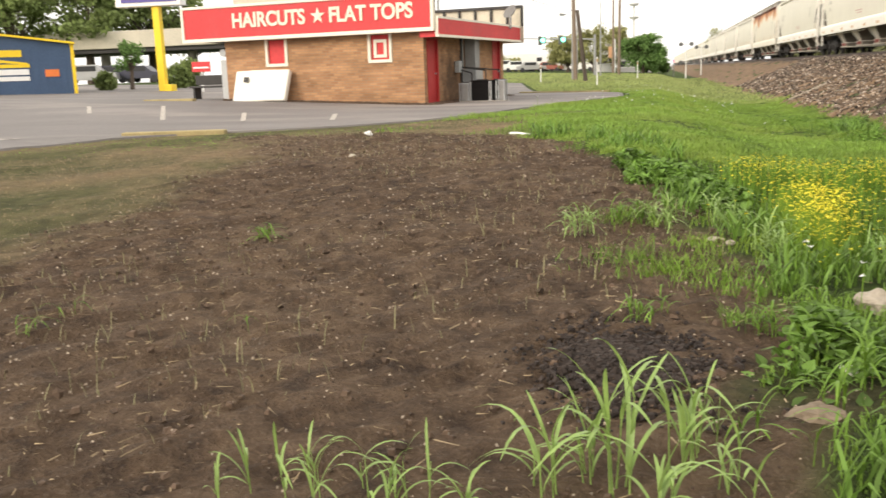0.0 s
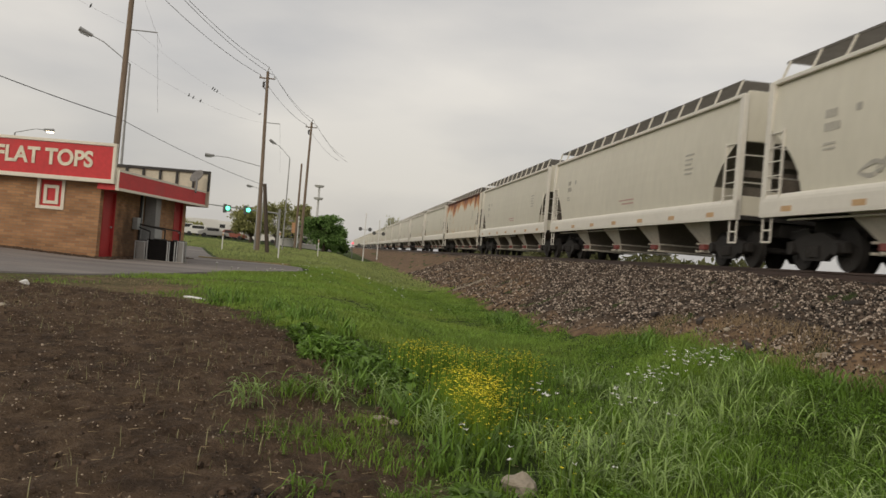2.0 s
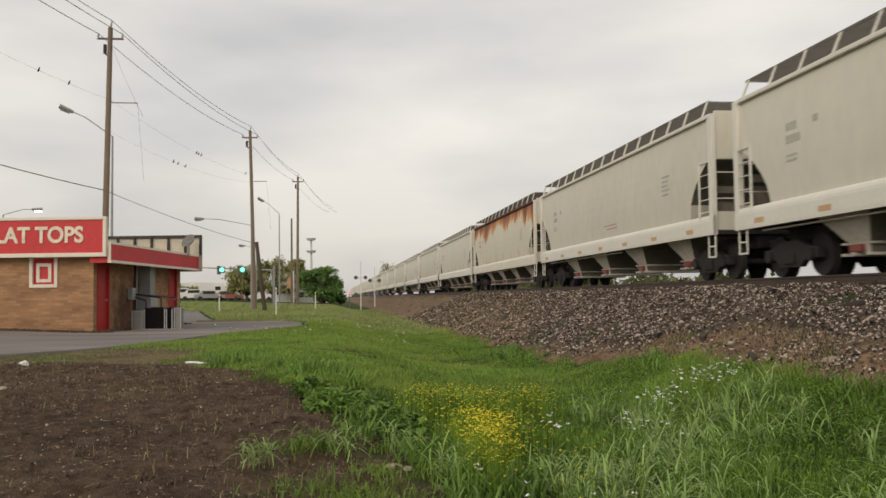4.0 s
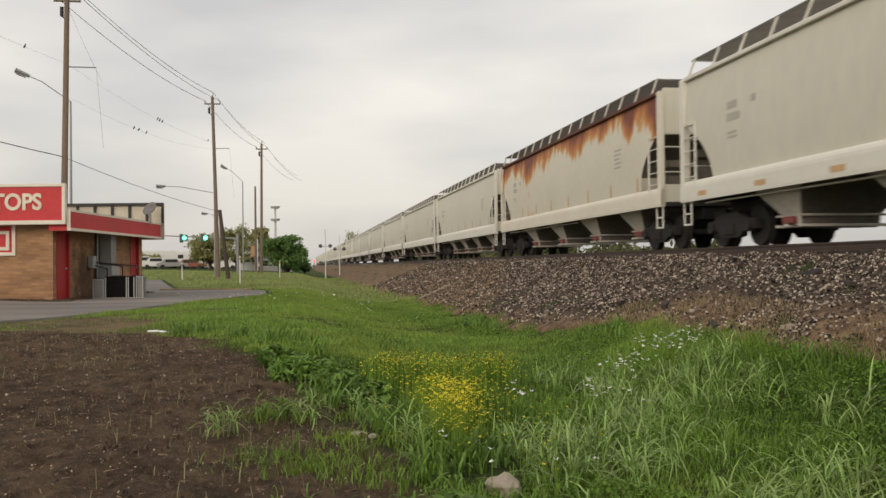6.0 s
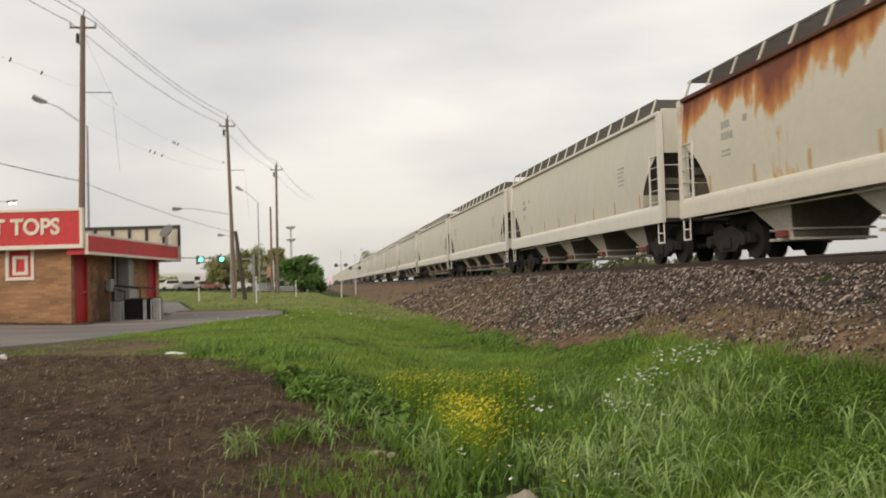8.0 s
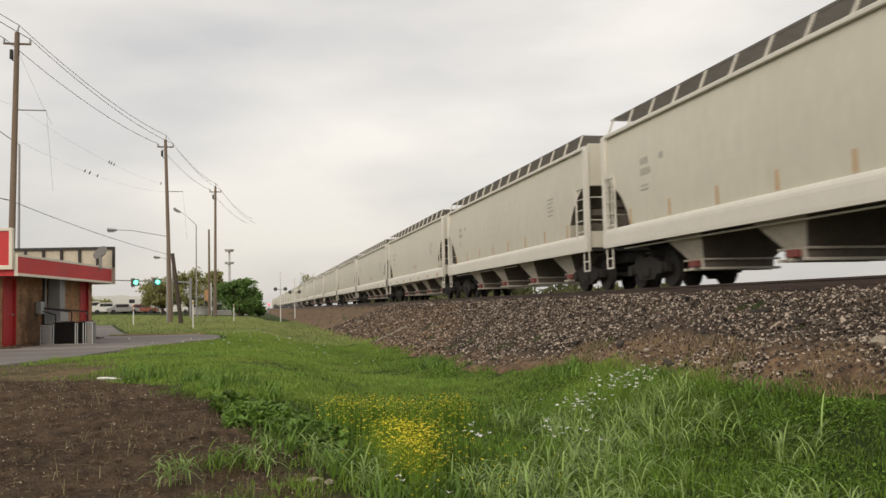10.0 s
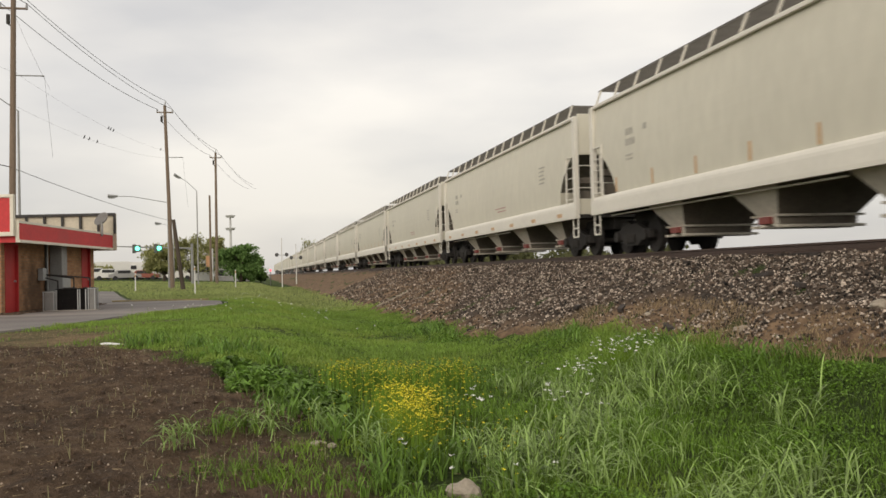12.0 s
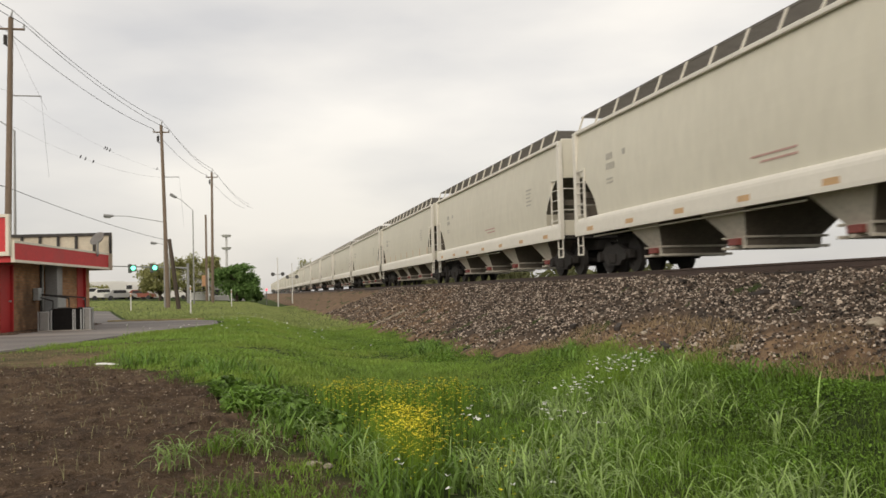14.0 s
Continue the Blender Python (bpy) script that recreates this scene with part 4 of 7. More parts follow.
bm = bmesh.new()
for a, b, c, d in ((SX0, SX1, SZ0, SZ0 + 0.12), (SX0, SX1, SZ1 - 0.09, SZ1), (SX0, SX0 + 0.1, SZ0 + 0.12, SZ1 - 0.09), (SX1 - 0.1, SX1, SZ0 + 0.12, SZ1 - 0.09)):
    box(bm, a, b, -0.46, -0.31, c, d, 0.01)
part("sign_edge", bm, M_CREAM, sign)


def word(text, x, z, width, height, parent):
    cu = bpy.data.curves.new("lettering", "FONT")
    cu.body, cu.size, cu.extrude, cu.offset = text, 1.0, 0.02, 0.03
    tmp = bpy.data.objects.new("lettering", cu)
    me = bpy.data.meshes.new_from_object(tmp)
    bpy.data.objects.remove(tmp)
    co = np.array([v.co for v in me.vertices])
    lo, hi = co.min(0), co.max(0)
    for v in me.vertices:
        v.co = (x + (v.co.x - lo[0]) / (hi[0] - lo[0]) * width, -0.437 + v.co.z * 0.5, z + (v.co.y - lo[1]) / (hi[1] - lo[1]) * height)
    me.materials.clear()
    me.materials.append(M_LETTER)
    return part("lettering", me, None, parent)


SW = SX1 - SX0
word("HAIRCUTS", SX0 + 0.222 * SW, 2.72, 0.298 * SW, 0.50, sign)
word("FLAT TOPS", SX0 + 0.615 * SW, 2.72, 0.312 * SW, 0.50, sign)
bm = bmesh.new()
cx, cz = SX0 + 0.570 * SW, 2.96
prism(bm, [(cx + (0.27 if k % 2 == 0 else 0.11) * math.sin(math.pi * k / 5), cz + (0.27 if k % 2 == 0 else 0.11) * math.cos(math.pi * k / 5)) for k in range(10)], 1, -0.445, -0.425)
part("star", bm, M_LETTER, sign, "cream five-pointed star")

# the fascia along the side, and the back of the rear sign
fas = part("side_fascia", boxm(0.56, 0.64, -0.30, D_S + 0.3, 2.20, 2.68), M_RED, shop, "red fascia band with a cream edge")
part("fascia_edge", boxm(0.555, 0.67, -0.33, D_S + 0.34, 2.12, 2.20), M_CREAM, fas)
part("fascia_edge", boxm(0.555, 0.655, -0.33, D_S + 0.34, 2.68, 2.75), M_CREAM, fas)
part("fascia_return", boxm(0.0, 0.555, -0.29, -0.22, 2.12, 2.6), M_RED, fas)
part("fascia_edge", boxm(0.557, 0.65, -0.345, -0.302, 2.2, 2.68), M_CREAM, fas)
rear = part("rear_sign", boxm(SX0, 0.76, D_S + 0.36, D_S + 0.42, 2.1, 3.54), M_PANEL, shop, "cream back of the rear sign with dark posts")
bm = box(bmesh.new(), SX0, 0.76, D_S + 0.26, D_S + 0.355, 3.46, 3.56)
box(bm, 0.68, 0.76, D_S + 0.26, D_S + 0.355, 2.75, 3.46)
part("rear_sign_rail", bm, M_DARK_TRIM, rear)
for k in range(12):
    x = 0.10 - 0.68 * k
    part("rear_sign_post", boxm(x - 0.04, x + 0.04, D_S + 0.27, D_S + 0.355, 2.58, 3.45), M_DARK_TRIM, rear)
# a dish on a bent arm
bm = bmesh.new()
bmesh.ops.create_uvsphere(bm, u_segments=18, v_segments=10, radius=0.38)
bmesh.ops.delete(bm, geom=[v for v in bm.verts if v.co.z > -0.14], context="VERTS")
bmesh.ops.transform(bm, matrix=pose(0.46, 7.9, 3.28, 55, 0, -30) @ Matrix.Translation((0, 0, 0.25)), verts=bm.verts)
bmesh.ops.solidify(bm, geom=bm.faces, thickness=0.02)
M_DISH = mat("dull_grey_dish", (0.20, 0.19, 0.18), 0.7, vary=0.15, scale=3, fine=20, bump=0.05)
dish = new("satellite_dish")
dish.matrix_basis = SHOP
tagged(dish, "grey satellite dish on a bent arm above the fascia", "satellite dish")
part("reflector_dish", bm, M_DISH, dish, smooth=True)
bm = rodm((0.74, 7.0, 2.6), (0.66, 7.3, 2.85), 0.04)
rod(bm, (0.66, 7.3, 2.85), (0.48, 7.85, 3.2), 0.04)
part("mounting_arm", bm, M_DISH, dish)
# roof-top cooler and vent pole
cool = tagged(new("rooftop_cooler"), "brown rooftop air cooler on the flat roof", "air cooler")
cool.matrix_basis = SHOP
part("housing", boxm(-7.4, -5.2, 0.6, 2.2, H_W + 0.16, 4.05, bevel=0.03), M_PANEL, cool)
part("cap", boxm(-7.5, -5.1, 0.5, 2.3, 4.05, 4.17, bevel=0.02), M_DARK_TRIM, cool)
vent = tagged(new("roof_vent"), "thin galvanised vent stack on the shop roof", "vent stack")
vent.matrix_basis = SHOP
part("stack", rodm((-6.6, 2.8, H_W + 0.1), (-6.6, 2.8, 5.0), 0.07), M_GALV, vent)
part("vent_cap", rodm((-6.6, 2.8, 5.0), (-6.6, 2.8, 5.2), 0.2, 0.12), M_GALV, vent)

# service duct, meter and condensers by the side wall
duct = tagged(new("service_duct"), "grey galvanised service duct on the brick side wall", "duct")
duct.matrix_basis = SHOP
part("trunk", boxm(0.02, 0.42, 3.75, 4.25, 1.15, 2.33, bevel=0.02), M_DULL, duct)
part("meter_box", boxm(0.02, 0.5, 3.6, 4.35, 0.62, 1.13, bevel=0.03), M_GALV, duct)
part("conduit", rodm((0.06, 3.3, 0.1), (0.06, 3.3, 2.32), 0.04), M_DARK_TRIM, duct)
part("conduit", rodm((0.06, 3.45, 0.1), (0.06, 3.45, 2.32), 0.025), M_GALV, duct)


def condenser(x, y, w, d, h, dark, label):
    c = tagged(new("air_conditioner"), label, "air conditioner", "condensers by the shop")
    c.matrix_basis = SHOP @ pose(x, y, 0.0)
    part("pad", boxm(-0.06, w + 0.06, -0.06, d + 0.06, -0.03, 0.06), M_CONCRETE, c)
    part("cabinet", boxm(0.02, w - 0.02, 0.02, d - 0.02, 0.06, h, bevel=0.02), M_COIL if dark else M_DULL, c)
    for sx, sy in ((0, 0), (w, 0), (0, d), (w, d)):
        part("corner_post", boxm(sx - 0.014, sx + 0.014, sy - 0.014, sy + 0.014, 0.06, h), M_GALV, c)
    for k in range(9):
        z = 0.14 + (h - 0.24) * k / 8
        part("louvre", boxm(0.03, w - 0.03, 0.0, 0.018, z, z + 0.03), M_COIL if dark else M_DULL, c)
    part("lid", boxm(-0.02, w + 0.02, -0.02, d + 0.02, h, h + 0.03, bevel=0.01), M_COIL if dark else M_GALV, c)
    part("fan_grille", rodm((w / 2, d / 2, h + 0.03), (w / 2, d / 2, h + 0.06), min(w, d) * 0.4, seg=20), M_DARK_TRIM, c)


condenser(0.52, 1.8, 0.32, 0.4, 0.62, False, "small grey air conditioner on a concrete pad")
condenser(0.91, 1.8, 0.66, 0.5, 0.70, True, "black-sided air conditioner with grey corner posts")
condenser(1.63, 1.8, 0.18, 0.5, 0.70, True, "narrow black air conditioner with grey corner posts")
condenser(1.87, 1.85, 0.2, 0.3, 0.70, False, "grey air conditioner beside the black one")
pipes = tagged(new("refrigerant_lines"), "dark refrigerant pipes and cable rising behind the condensers", "pipes")
pipes.matrix_basis = SHOP
for px0, py0, pz0 in ((0.72, 2.5, 0.62), (1.2, 2.55, 0.70), (1.72, 2.5, 0.70)):
    bm = rodm((px0, py0, 0.25), (px0, py0, pz0 + 0.35), 0.022, seg=6)
    rod(bm, (px0, py0, pz0 + 0.35), (0.04, py0 + 0.5, pz0 + 0.5), 0.022, seg=6)
    part("pipe", bm, M_DARK_TRIM, pipes)
part("disconnect_box", boxm(0.02, 0.2, 2.7, 3.0, 1.0, 1.4, bevel=0.02), M_GALV, pipes)
# the mattress against the front wall
bm = boxm(-1.02, 1.02, -0.12, 0.12, 0, 1.12, bevel=0.06)
bmesh.ops.subdivide_edges(bm, edges=bm.edges[:], cuts=2, use_grid_fill=True)
for v in bm.verts:
    v.co.y += 0.05 * math.sin(v.co.x * 2.2) * v.co.z
    v.co.z += 0.03 * math.sin(v.co.x * 1.7 + 0.6)
mt = tagged(new("mattress"), "stained white mattress leaning on the brick wall", "mattress")
mt.matrix_basis = SHOP @ pose(-5.8, -0.62, 0.23, -22, 0, 0)
part("ticking", bm, M_MATTRESS, mt, smooth=True)
part("torn_patch", boxm(-0.62, -0.44, -0.215, -0.2, 0.66, 0.84), M_DARK_TRIM, mt, "dark square hole in the cover")
# electric boxes by the left end
eb = tagged(new("electric_box"), "grey electric meter box on the shop's end", "meter box")
eb.matrix_basis = SHOP
part("cabinet", boxm(-7.85, -7.46, 0.25, 0.7, 0.35, 1.7, bevel=0.02), M_GALV, eb)
part("meter", rodm((-7.65, 0.25, 1.95), (-7.65, 0.12, 1.95), 0.13, seg=16), M_GALV, eb)
part("riser", rodm((-7.65, 0.4, 1.7), (-7.65, 0.4, 2.5), 0.04), M_GALV, eb)
bench = tagged(new("bench"), "low black bench standing on the lot", "bench")
bench.matrix_basis = SHOP @ pose(-8.75, 1.0, 0.36, 0, 0, 6)
part("seat", boxm(-0.85, 0.85, -0.25, 0.25, 0.4, 0.47, bevel=0.015), M_DARK_TRIM, bench)
part("backrest", boxm(-0.85, 0.85, 0.2, 0.26, 0.5, 0.85, bevel=0.015), M_DARK_TRIM, bench)
for sx in (-0.7, 0.7):
    part("leg", boxm(sx - 0.04, sx + 0.04, -0.22, 0.24, 0, 0.42, bevel=0.01), M_DARK_TRIM, bench)
slab = tagged(part("kerb_stone", boxm(-1.0, 1.0, -0.12, 0.12, -0.05, 0.12, bevel=0.02), M_WORN_YELLOW), "worn yellow concrete wheel stop on the lot", "wheel stop", "wheel stops")
slab.matrix_basis = SHOP @ pose(-9.2, -1.0, 0.31, 0, 0, 4)
for x, y, a in ((-9.05, 15.6, 12), (-4.9, 39.0, -18), (-2.9, 38.2, -12)):
    o = copy_thing(slab, pose(x, y, float(land(x, y)) - 0.03, 0, 0, a))
for x0, y0, x1, y1 in ((-14.8, 25.0, -11.9, 20.0), (-10.9, 22.5, -9.4, 19.3), (-8.1, 22.0, -7.2, 19.3), (-17.4, 25.0, -15.6, 22.4), (-13.6, 15.2, -12.0, 14.9)):
    d = Vector((x1 - x0, y1 - y0, 0))
    s = Vector((-d.y, d.x, 0)).normalized() * 0.06
    n_ = 10
    vs, fs = [], []
    for k in range(n_ + 1):
        p = Vector((x0, y0, 0)) + d * k / n_
        for q in (p - s, p + s):
            vs.append((q.x, q.y, float(land(q.x, q.y)) + 0.045))
    fs = [(2 * k, 2 * k + 1, 2 * k + 3, 2 * k + 2) for k in range(n_)]
    tagged(new("stall_line", mesh_of("stall_line", vs, fs, M_WHITE_LINE)), "worn pale parking stall line painted on asphalt", "stall line", "stall lines", "structure")


# ---- poles, wires and street lamps ----
def at(az, d):
    """A place on the plan by bearing from the track's direction, in degrees to the right, and distance."""
    return d * math.sin(radians(az)), d * math.cos(radians(az))


def high(az, el, d):
    x, y = at(az, d)
    return Vector((x, y, 1.5 + d * math.tan(radians(el))))


# Pole wood is lightened to include the haze over the distance.
M_POLE = mat("weathered_hazed_wood", (0.22, 0.165, 0.12), 0.9, vary=0.25, scale=2, fine=25, bump=0.3, stretch=(1, 1, 0.15))
M_POLE_DARK = mat("dark_creosoted_pole", (0.085, 0.065, 0.05), 0.9, vary=0.25, scale=2, fine=25, bump=0.3, stretch=(1, 1, 0.15))
# Tower steel whitened, with the far haze painted in.
M_TOWER = mat("hazed_tower_steel", (0.58, 0.58, 0.56), 0.6, vary=0.1, scale=2, fine=14, bump=0.02)
M_WIRE = mat("black_cable", (0.035, 0.035, 0.035), 0.6, vary=0.1, scale=3, fine=12, bump=0)
M_LAMP_STEEL = mat("grey_lamp_steel", (0.33, 0.33, 0.32), 0.5, metal=0.5, vary=0.12, scale=2, fine=14, bump=0.02)
M_GLOW = mat("lit_lamp_glass", (1.0, 0.86, 0.62), 0.5, vary=0.02, scale=2, fine=9, bump=0, emit=6.0)
M_GREEN = mat("lit_green_signal", (0.12, 1.0, 0.62), 0.5, vary=0.02, scale=2, fine=9, bump=0, emit=3.0)
M_REDLIT = mat("lit_red_signal", (1.0, 0.12, 0.16), 0.5, vary=0.02, scale=2, fine=9, bump=0, emit=1.5)


def utility_pole(top, base_az, d, arm_turn, bar=0.0, label="weathered wooden utility pole with a crossarm"):
    bx_, by_ = at(base_az, d)
    bz_ = float(land(bx_, by_)) - 0.2
    p = tagged(new("utility_pole"), label, "utility pole", "poles along the track")
    base, tip = Vector((bx_, by_, bz_)), Vector(top)
    p.matrix_basis = pose(bx_, by_, bz_)
    tip = tip - base
    part("shaft", rodm((0, 0, 0), tip, 0.17, 0.115, seg=12), M_POLE, p)
    u = Vector((math.cos(radians(arm_turn)), math.sin(radians(arm_turn)), 0))
    arm_z = tip - Vector((0, 0, 0.55))
    bm = rodm(arm_z - u * 0.62, arm_z + u * 0.62, 0.055, seg=6)
    part("crossarm", bm, M_POLE, p)
    for k in (-0.58, 0.58):
        part("insulator", rodm(arm_z + u * k, arm_z + u * k + Vector((0, 0, 0.26)), 0.06, 0.04), M_LAMP_STEEL, p)
    part("insulator", rodm(tip, tip + Vector((0.08, 0, 0.36)), 0.06, 0.03), M_LAMP_STEEL, p)
    bm = rodm(tip - Vector((0.25, 0, 1.3)), tip - Vector((0.25, 0, 0.85)), 0.09)
    rod(bm, tip - Vector((0.25, 0, 1.3)), tip - Vector((0, 0, 1.5)), 0.03)
    part("fuse_switch", bm, M_DARK_TRIM, p)
    if bar:
        q = tip - Vector((0, 0, bar))
        part("side_arm", rodm(q, q + Vector((1.3, 0.1, 0.02)), 0.03), M_LAMP_STEEL, p)
        part("hanging_line", rodm(q + Vector((1.3, 0.1, 0.02)), q + Vector((1.62, 0.1, -3.9)), 0.005), M_WIRE, p)
    return tip + base


P1 = utility_pole(high(-13.65, 16.19, 46.5), -13.95, 46.5, 0, 3.75)
P2 = utility_pole(high(-5.28, 10.5, 72.9), -5.0, 72.9, 0, 4.1)
P3 = utility_pole(high(-2.29, 7.68, 99.9), -2.35, 99.9, 0, 0.0)
P4 = P3 + (P3 - P2) * 1.4
P0 = P1 + (P1 - P2) * 1.0
stub = tagged(new("pole_stub"), "short dark wooden pole standing beside the utility pole", "pole")
stub.matrix_basis = pose(*at(-4.36, 67), float(land(*at(-4.36, 67))) - 0.2)
part("shaft", rodm((0, 0, 0), (-0.62, 0, 5.3), 0.16, 0.13, seg=12), M_POLE_DARK, stub)
thin = tagged(new("utility_pole"), "thin far wooden utility pole", "utility pole", "poles along the track")
thin.matrix_basis = pose(*at(-2.7, 118), float(land(*at(-2.7, 118))) - 0.2)
part("shaft", rodm((0, 0, 0), (0, 0, 11.3), 0.17, 0.12, seg=10), M_POLE, thin)


def cable(a, b, sag, r=0.0125, label="thin black overhead cable between poles"):
    a, b = Vector(a), Vector(b)
    bm = bmesh.new()
    pts = [a.lerp(b, k / 16) - Vector((0, 0, sag * 4 * (k / 16) * (1 - k / 16))) for k in range(17)]
    rings = []
    side = (b - a).cross(Vector((0, 0, 1))).normalized()
    for p in pts:
        rings.append([bm.verts.new(p + side * r), bm.verts.new(p + Vector((0, 0, r * 1.5))), bm.verts.new(p - side * r), bm.verts.new(p - Vector((0, 0, r * 1.5)))])
    for g, h in zip(rings, rings[1:]):
        for i in range(4):
            bm.faces.new((g[i], g[(i + 1) % 4], h[(i + 1) % 4], h[i]))
    tagged(part("overhead_cable", bm, M_WIRE), label, "cable", "overhead cables", "structure")


for off, dz in ((-0.58, -0.3), (0.58, -0.3), (0.08, 0.36)):
    o = Vector((off, 0, dz))
    cable(P0 + o, P1 + o, 0.5)
    cable(P1 + o, P2 + o, 0.5)
    cable(P2 + o, P3 + o, 0.5)
    cable(P3 + o, P4 + o, 0.6)
low = Vector((0, 0, -3.6))
lower = Vector((0, 0, -5.2))
cable(P0 + low, P1 + low, 0.5, 0.0025, "faint thin telephone line between poles")
cable(P1 + low, P2 + low, 0.45, 0.0025, "faint thin telephone line between poles")
cable(P1 + lower, P2 + low * 1.15, 0.5, 0.0025, "faint thin telephone line between poles")
cable(high(-34, 12.1, 44), high(-14.0, 6.63, 46.3), 0.4, 0.014, "thick black drop cable past the shop")
cable(high(-13.9, 6.6, 46.3), high(-5.1, 3.5, 72.8), 0.2, 0.010, "thick black drop cable past the shop")
cable(high(-13.6, 15.2, 46.4), high(-11.75, 11.13, 46.4), 0.1, 0.008, "faint thin stay wire on the pole")


def bird(p, turn):
    b = tagged(new("bird"), "small dark bird perched on a cable", "bird", "birds on the cables")
    b.matrix_basis = pose(*p, 0, 0, turn) @ Matrix.Scale(0.55, 4)
    bm = bmesh.new()
    bmesh.ops.create_uvsphere(bm, u_segments=8, v_segments=6, radius=0.075, matrix=Matrix.Translation((0, 0, 0.09)) @ pose(0, 0, 0, 25) @ Matrix.Diagonal((0.8, 1.0, 1.5, 1)))
    part("body", bm, M_BLACK, b, smooth=True)
    bm = bmesh.new()
    bmesh.ops.create_uvsphere(bm, u_segments=8, v_segments=6, radius=0.05, matrix=Matrix.Translation((0, -0.05, 0.21)))
    part("head", bm, M_BLACK, b, smooth=True)
    part("tail", boxm(-0.025, 0.025, 0.03, 0.14, -0.08, 0.03), M_BLACK, b)


def on_line(a, b, sag, k):
    return a.lerp(b, k) - Vector((0, 0, sag * 4 * k * (1 - k)))


for k in (0.50, 0.515, 0.535):
    bird(on_line(P1 + low, P2 + low, 0.45, k), 60)
for k in (0.34, 0.37, 0.42):
    bird(on_line(P1 + lower, P2 + low * 1.15, 0.5, k), 60)
for k in (0.74, 0.84):
    bird(on_line(P0 + low, P1 + low, 0.5, k), 60)
bird(on_line(P1 + low, P2 + low, 0.45, 0.95), 60)


def street_lamp(az, el, d, head_az, head_el, lit=False):
    top, head = high(az, el, d), high(head_az, head_el, d)
    bx_, by_ = at(az, d)
    z0 = float(land(bx_, by_)) - 0.1
    s = tagged(new("street_lamp"), "lit grey cobra-head street lamp" if lit else "tall grey cobra-head street lamp", "street lamp", "street lamps")
    s.matrix_basis = pose(bx_, by_, z0)
    o = Vector((bx_, by_, z0))
    t, h = top - o, head - o
    part("mast", rodm((0, 0, 0), t, 0.085, 0.05, seg=10), M_LAMP_STEEL, s)
    mid = t.lerp(h, 0.7) + Vector((0, 0, 0.12))
    bm = rodm(t, mid, 0.026)
    rod(bm, mid, h, 0.024)
    part("bracket_arm", bm, M_LAMP_STEEL, s)
    dirn = (h - mid).normalized()
    bm = rodm(h, h + dirn * 0.75, 0.09, 0.14)
    lamp_head = part("lamp_head", bm, M_LAMP_STEEL, s)
    part("lens", rodm(h + dirn * 0.2 - Vector((0, 0, 0.13)), h + dirn * 0.7 - Vector((0, 0, 0.15)), 0.08 if lit else 0.06), M_GLOW if lit else M_GALV, lamp_head)


street_lamp(-13.49, 9.85, 52, -15.7, 11.15)
street_lamp(-3.47, 5.32, 92, -4.4, 6.1)
street_lamp(-19.4, 5.0, 75, -17.9, 5.36, True)
street_lamp(-5.2, 4.6, 76, -8.1, 4.98)
street_lamp(-4.9, 3.0, 110, -5.6, 3.3)

# ---- signals ----
# Black hoods raised to grey, as haze would leave them at this distance.
M_HOOD = mat("hazed_black_hood", (0.11, 0.11, 0.105), 0.7, vary=0.15, scale=3, fine=12, bump=0)
sig = tagged(new("traffic_signal"), "traffic signal mast arm with two green lights", "traffic signal")
sx, sy = at(-3.8, 96)
sz = float(land(sx, sy)) - 0.1
sig.matrix_basis = pose(sx, sy, sz)
o = Vector((sx, sy, sz))
arm_r, arm_l = high(-3.82, 1.75, 96) - o, high(-8.3, 1.95, 96) - o
part("mast", rodm((0, 0, 0), arm_r + Vector((0, 0, 0.5)), 0.16, 0.12, seg=10), M_LAMP_STEEL, sig)
part("mast_arm", rodm(arm_r, arm_l, 0.09, 0.05), M_LAMP_STEEL, sig)
for az in (-7.0, -5.74):
    p = high(az, 1.8, 96) - o
    hd = part("signal_head", boxm(p.x - 0.50, p.x - 0.15, p.y - 0.2, p.y + 0.1, p.z - 0.48, p.z + 0.42, bevel=0.03), M_HOOD, sig)
    part("green_lens", rodm((p.x, p.y - 0.34, p.z), (p.x, p.y - 0.22, p.z), 0.21, seg=16), M_GREEN, hd, "glowing green signal lens")
    part("backplate", boxm(p.x - 0.26, p.x + 0.3, p.y - 0.2, p.y - 0.1, p.z - 0.34, p.z + 0.34, bevel=0.02), M_HOOD, hd)


def crossing_signal(az, d, el_top):
    cx, cy = at(az, d)
    z0 = float(land(cx, cy)) - 0.1
    c = tagged(new("crossing_signal"), "railway crossing signal with black lamp hoods", "crossing signal", "crossing signals")
    c.matrix_basis = pose(cx, cy, z0)
    h = 1.5 + d * math.tan(radians(el_top)) - z0
    part("mast", rodm((0, 0, 0), (0, 0, h), 0.07, 0.06), M_WHITE, c)
    for z in (h * 0.66, h * 0.32):
        part("lamp_bar", rodm((-0.8, 0, z), (0.8, 0, z), 0.035), M_LAMP_STEEL, c)
        for sx_ in (-0.6, 0.6):
            part("lamp_hood", rodm((sx_, -0.25, z + 0.05), (sx_, 0.1, z + 0.05), 0.2, 0.15, seg=14), M_HOOD, c)
            part("backboard", rodm((sx_, 0.1, z + 0.05), (sx_, 0.13, z + 0.05), 0.24, seg=18), M_HOOD, c)
    return c


crossing_signal(1.66, 112, 2.3)
crossing_signal(2.55, 118, 1.9)
r_ = tagged(new("crossing_light"), "small red signal light on a thin post", "signal light")
rx_, ry_ = at(0.94, 125)
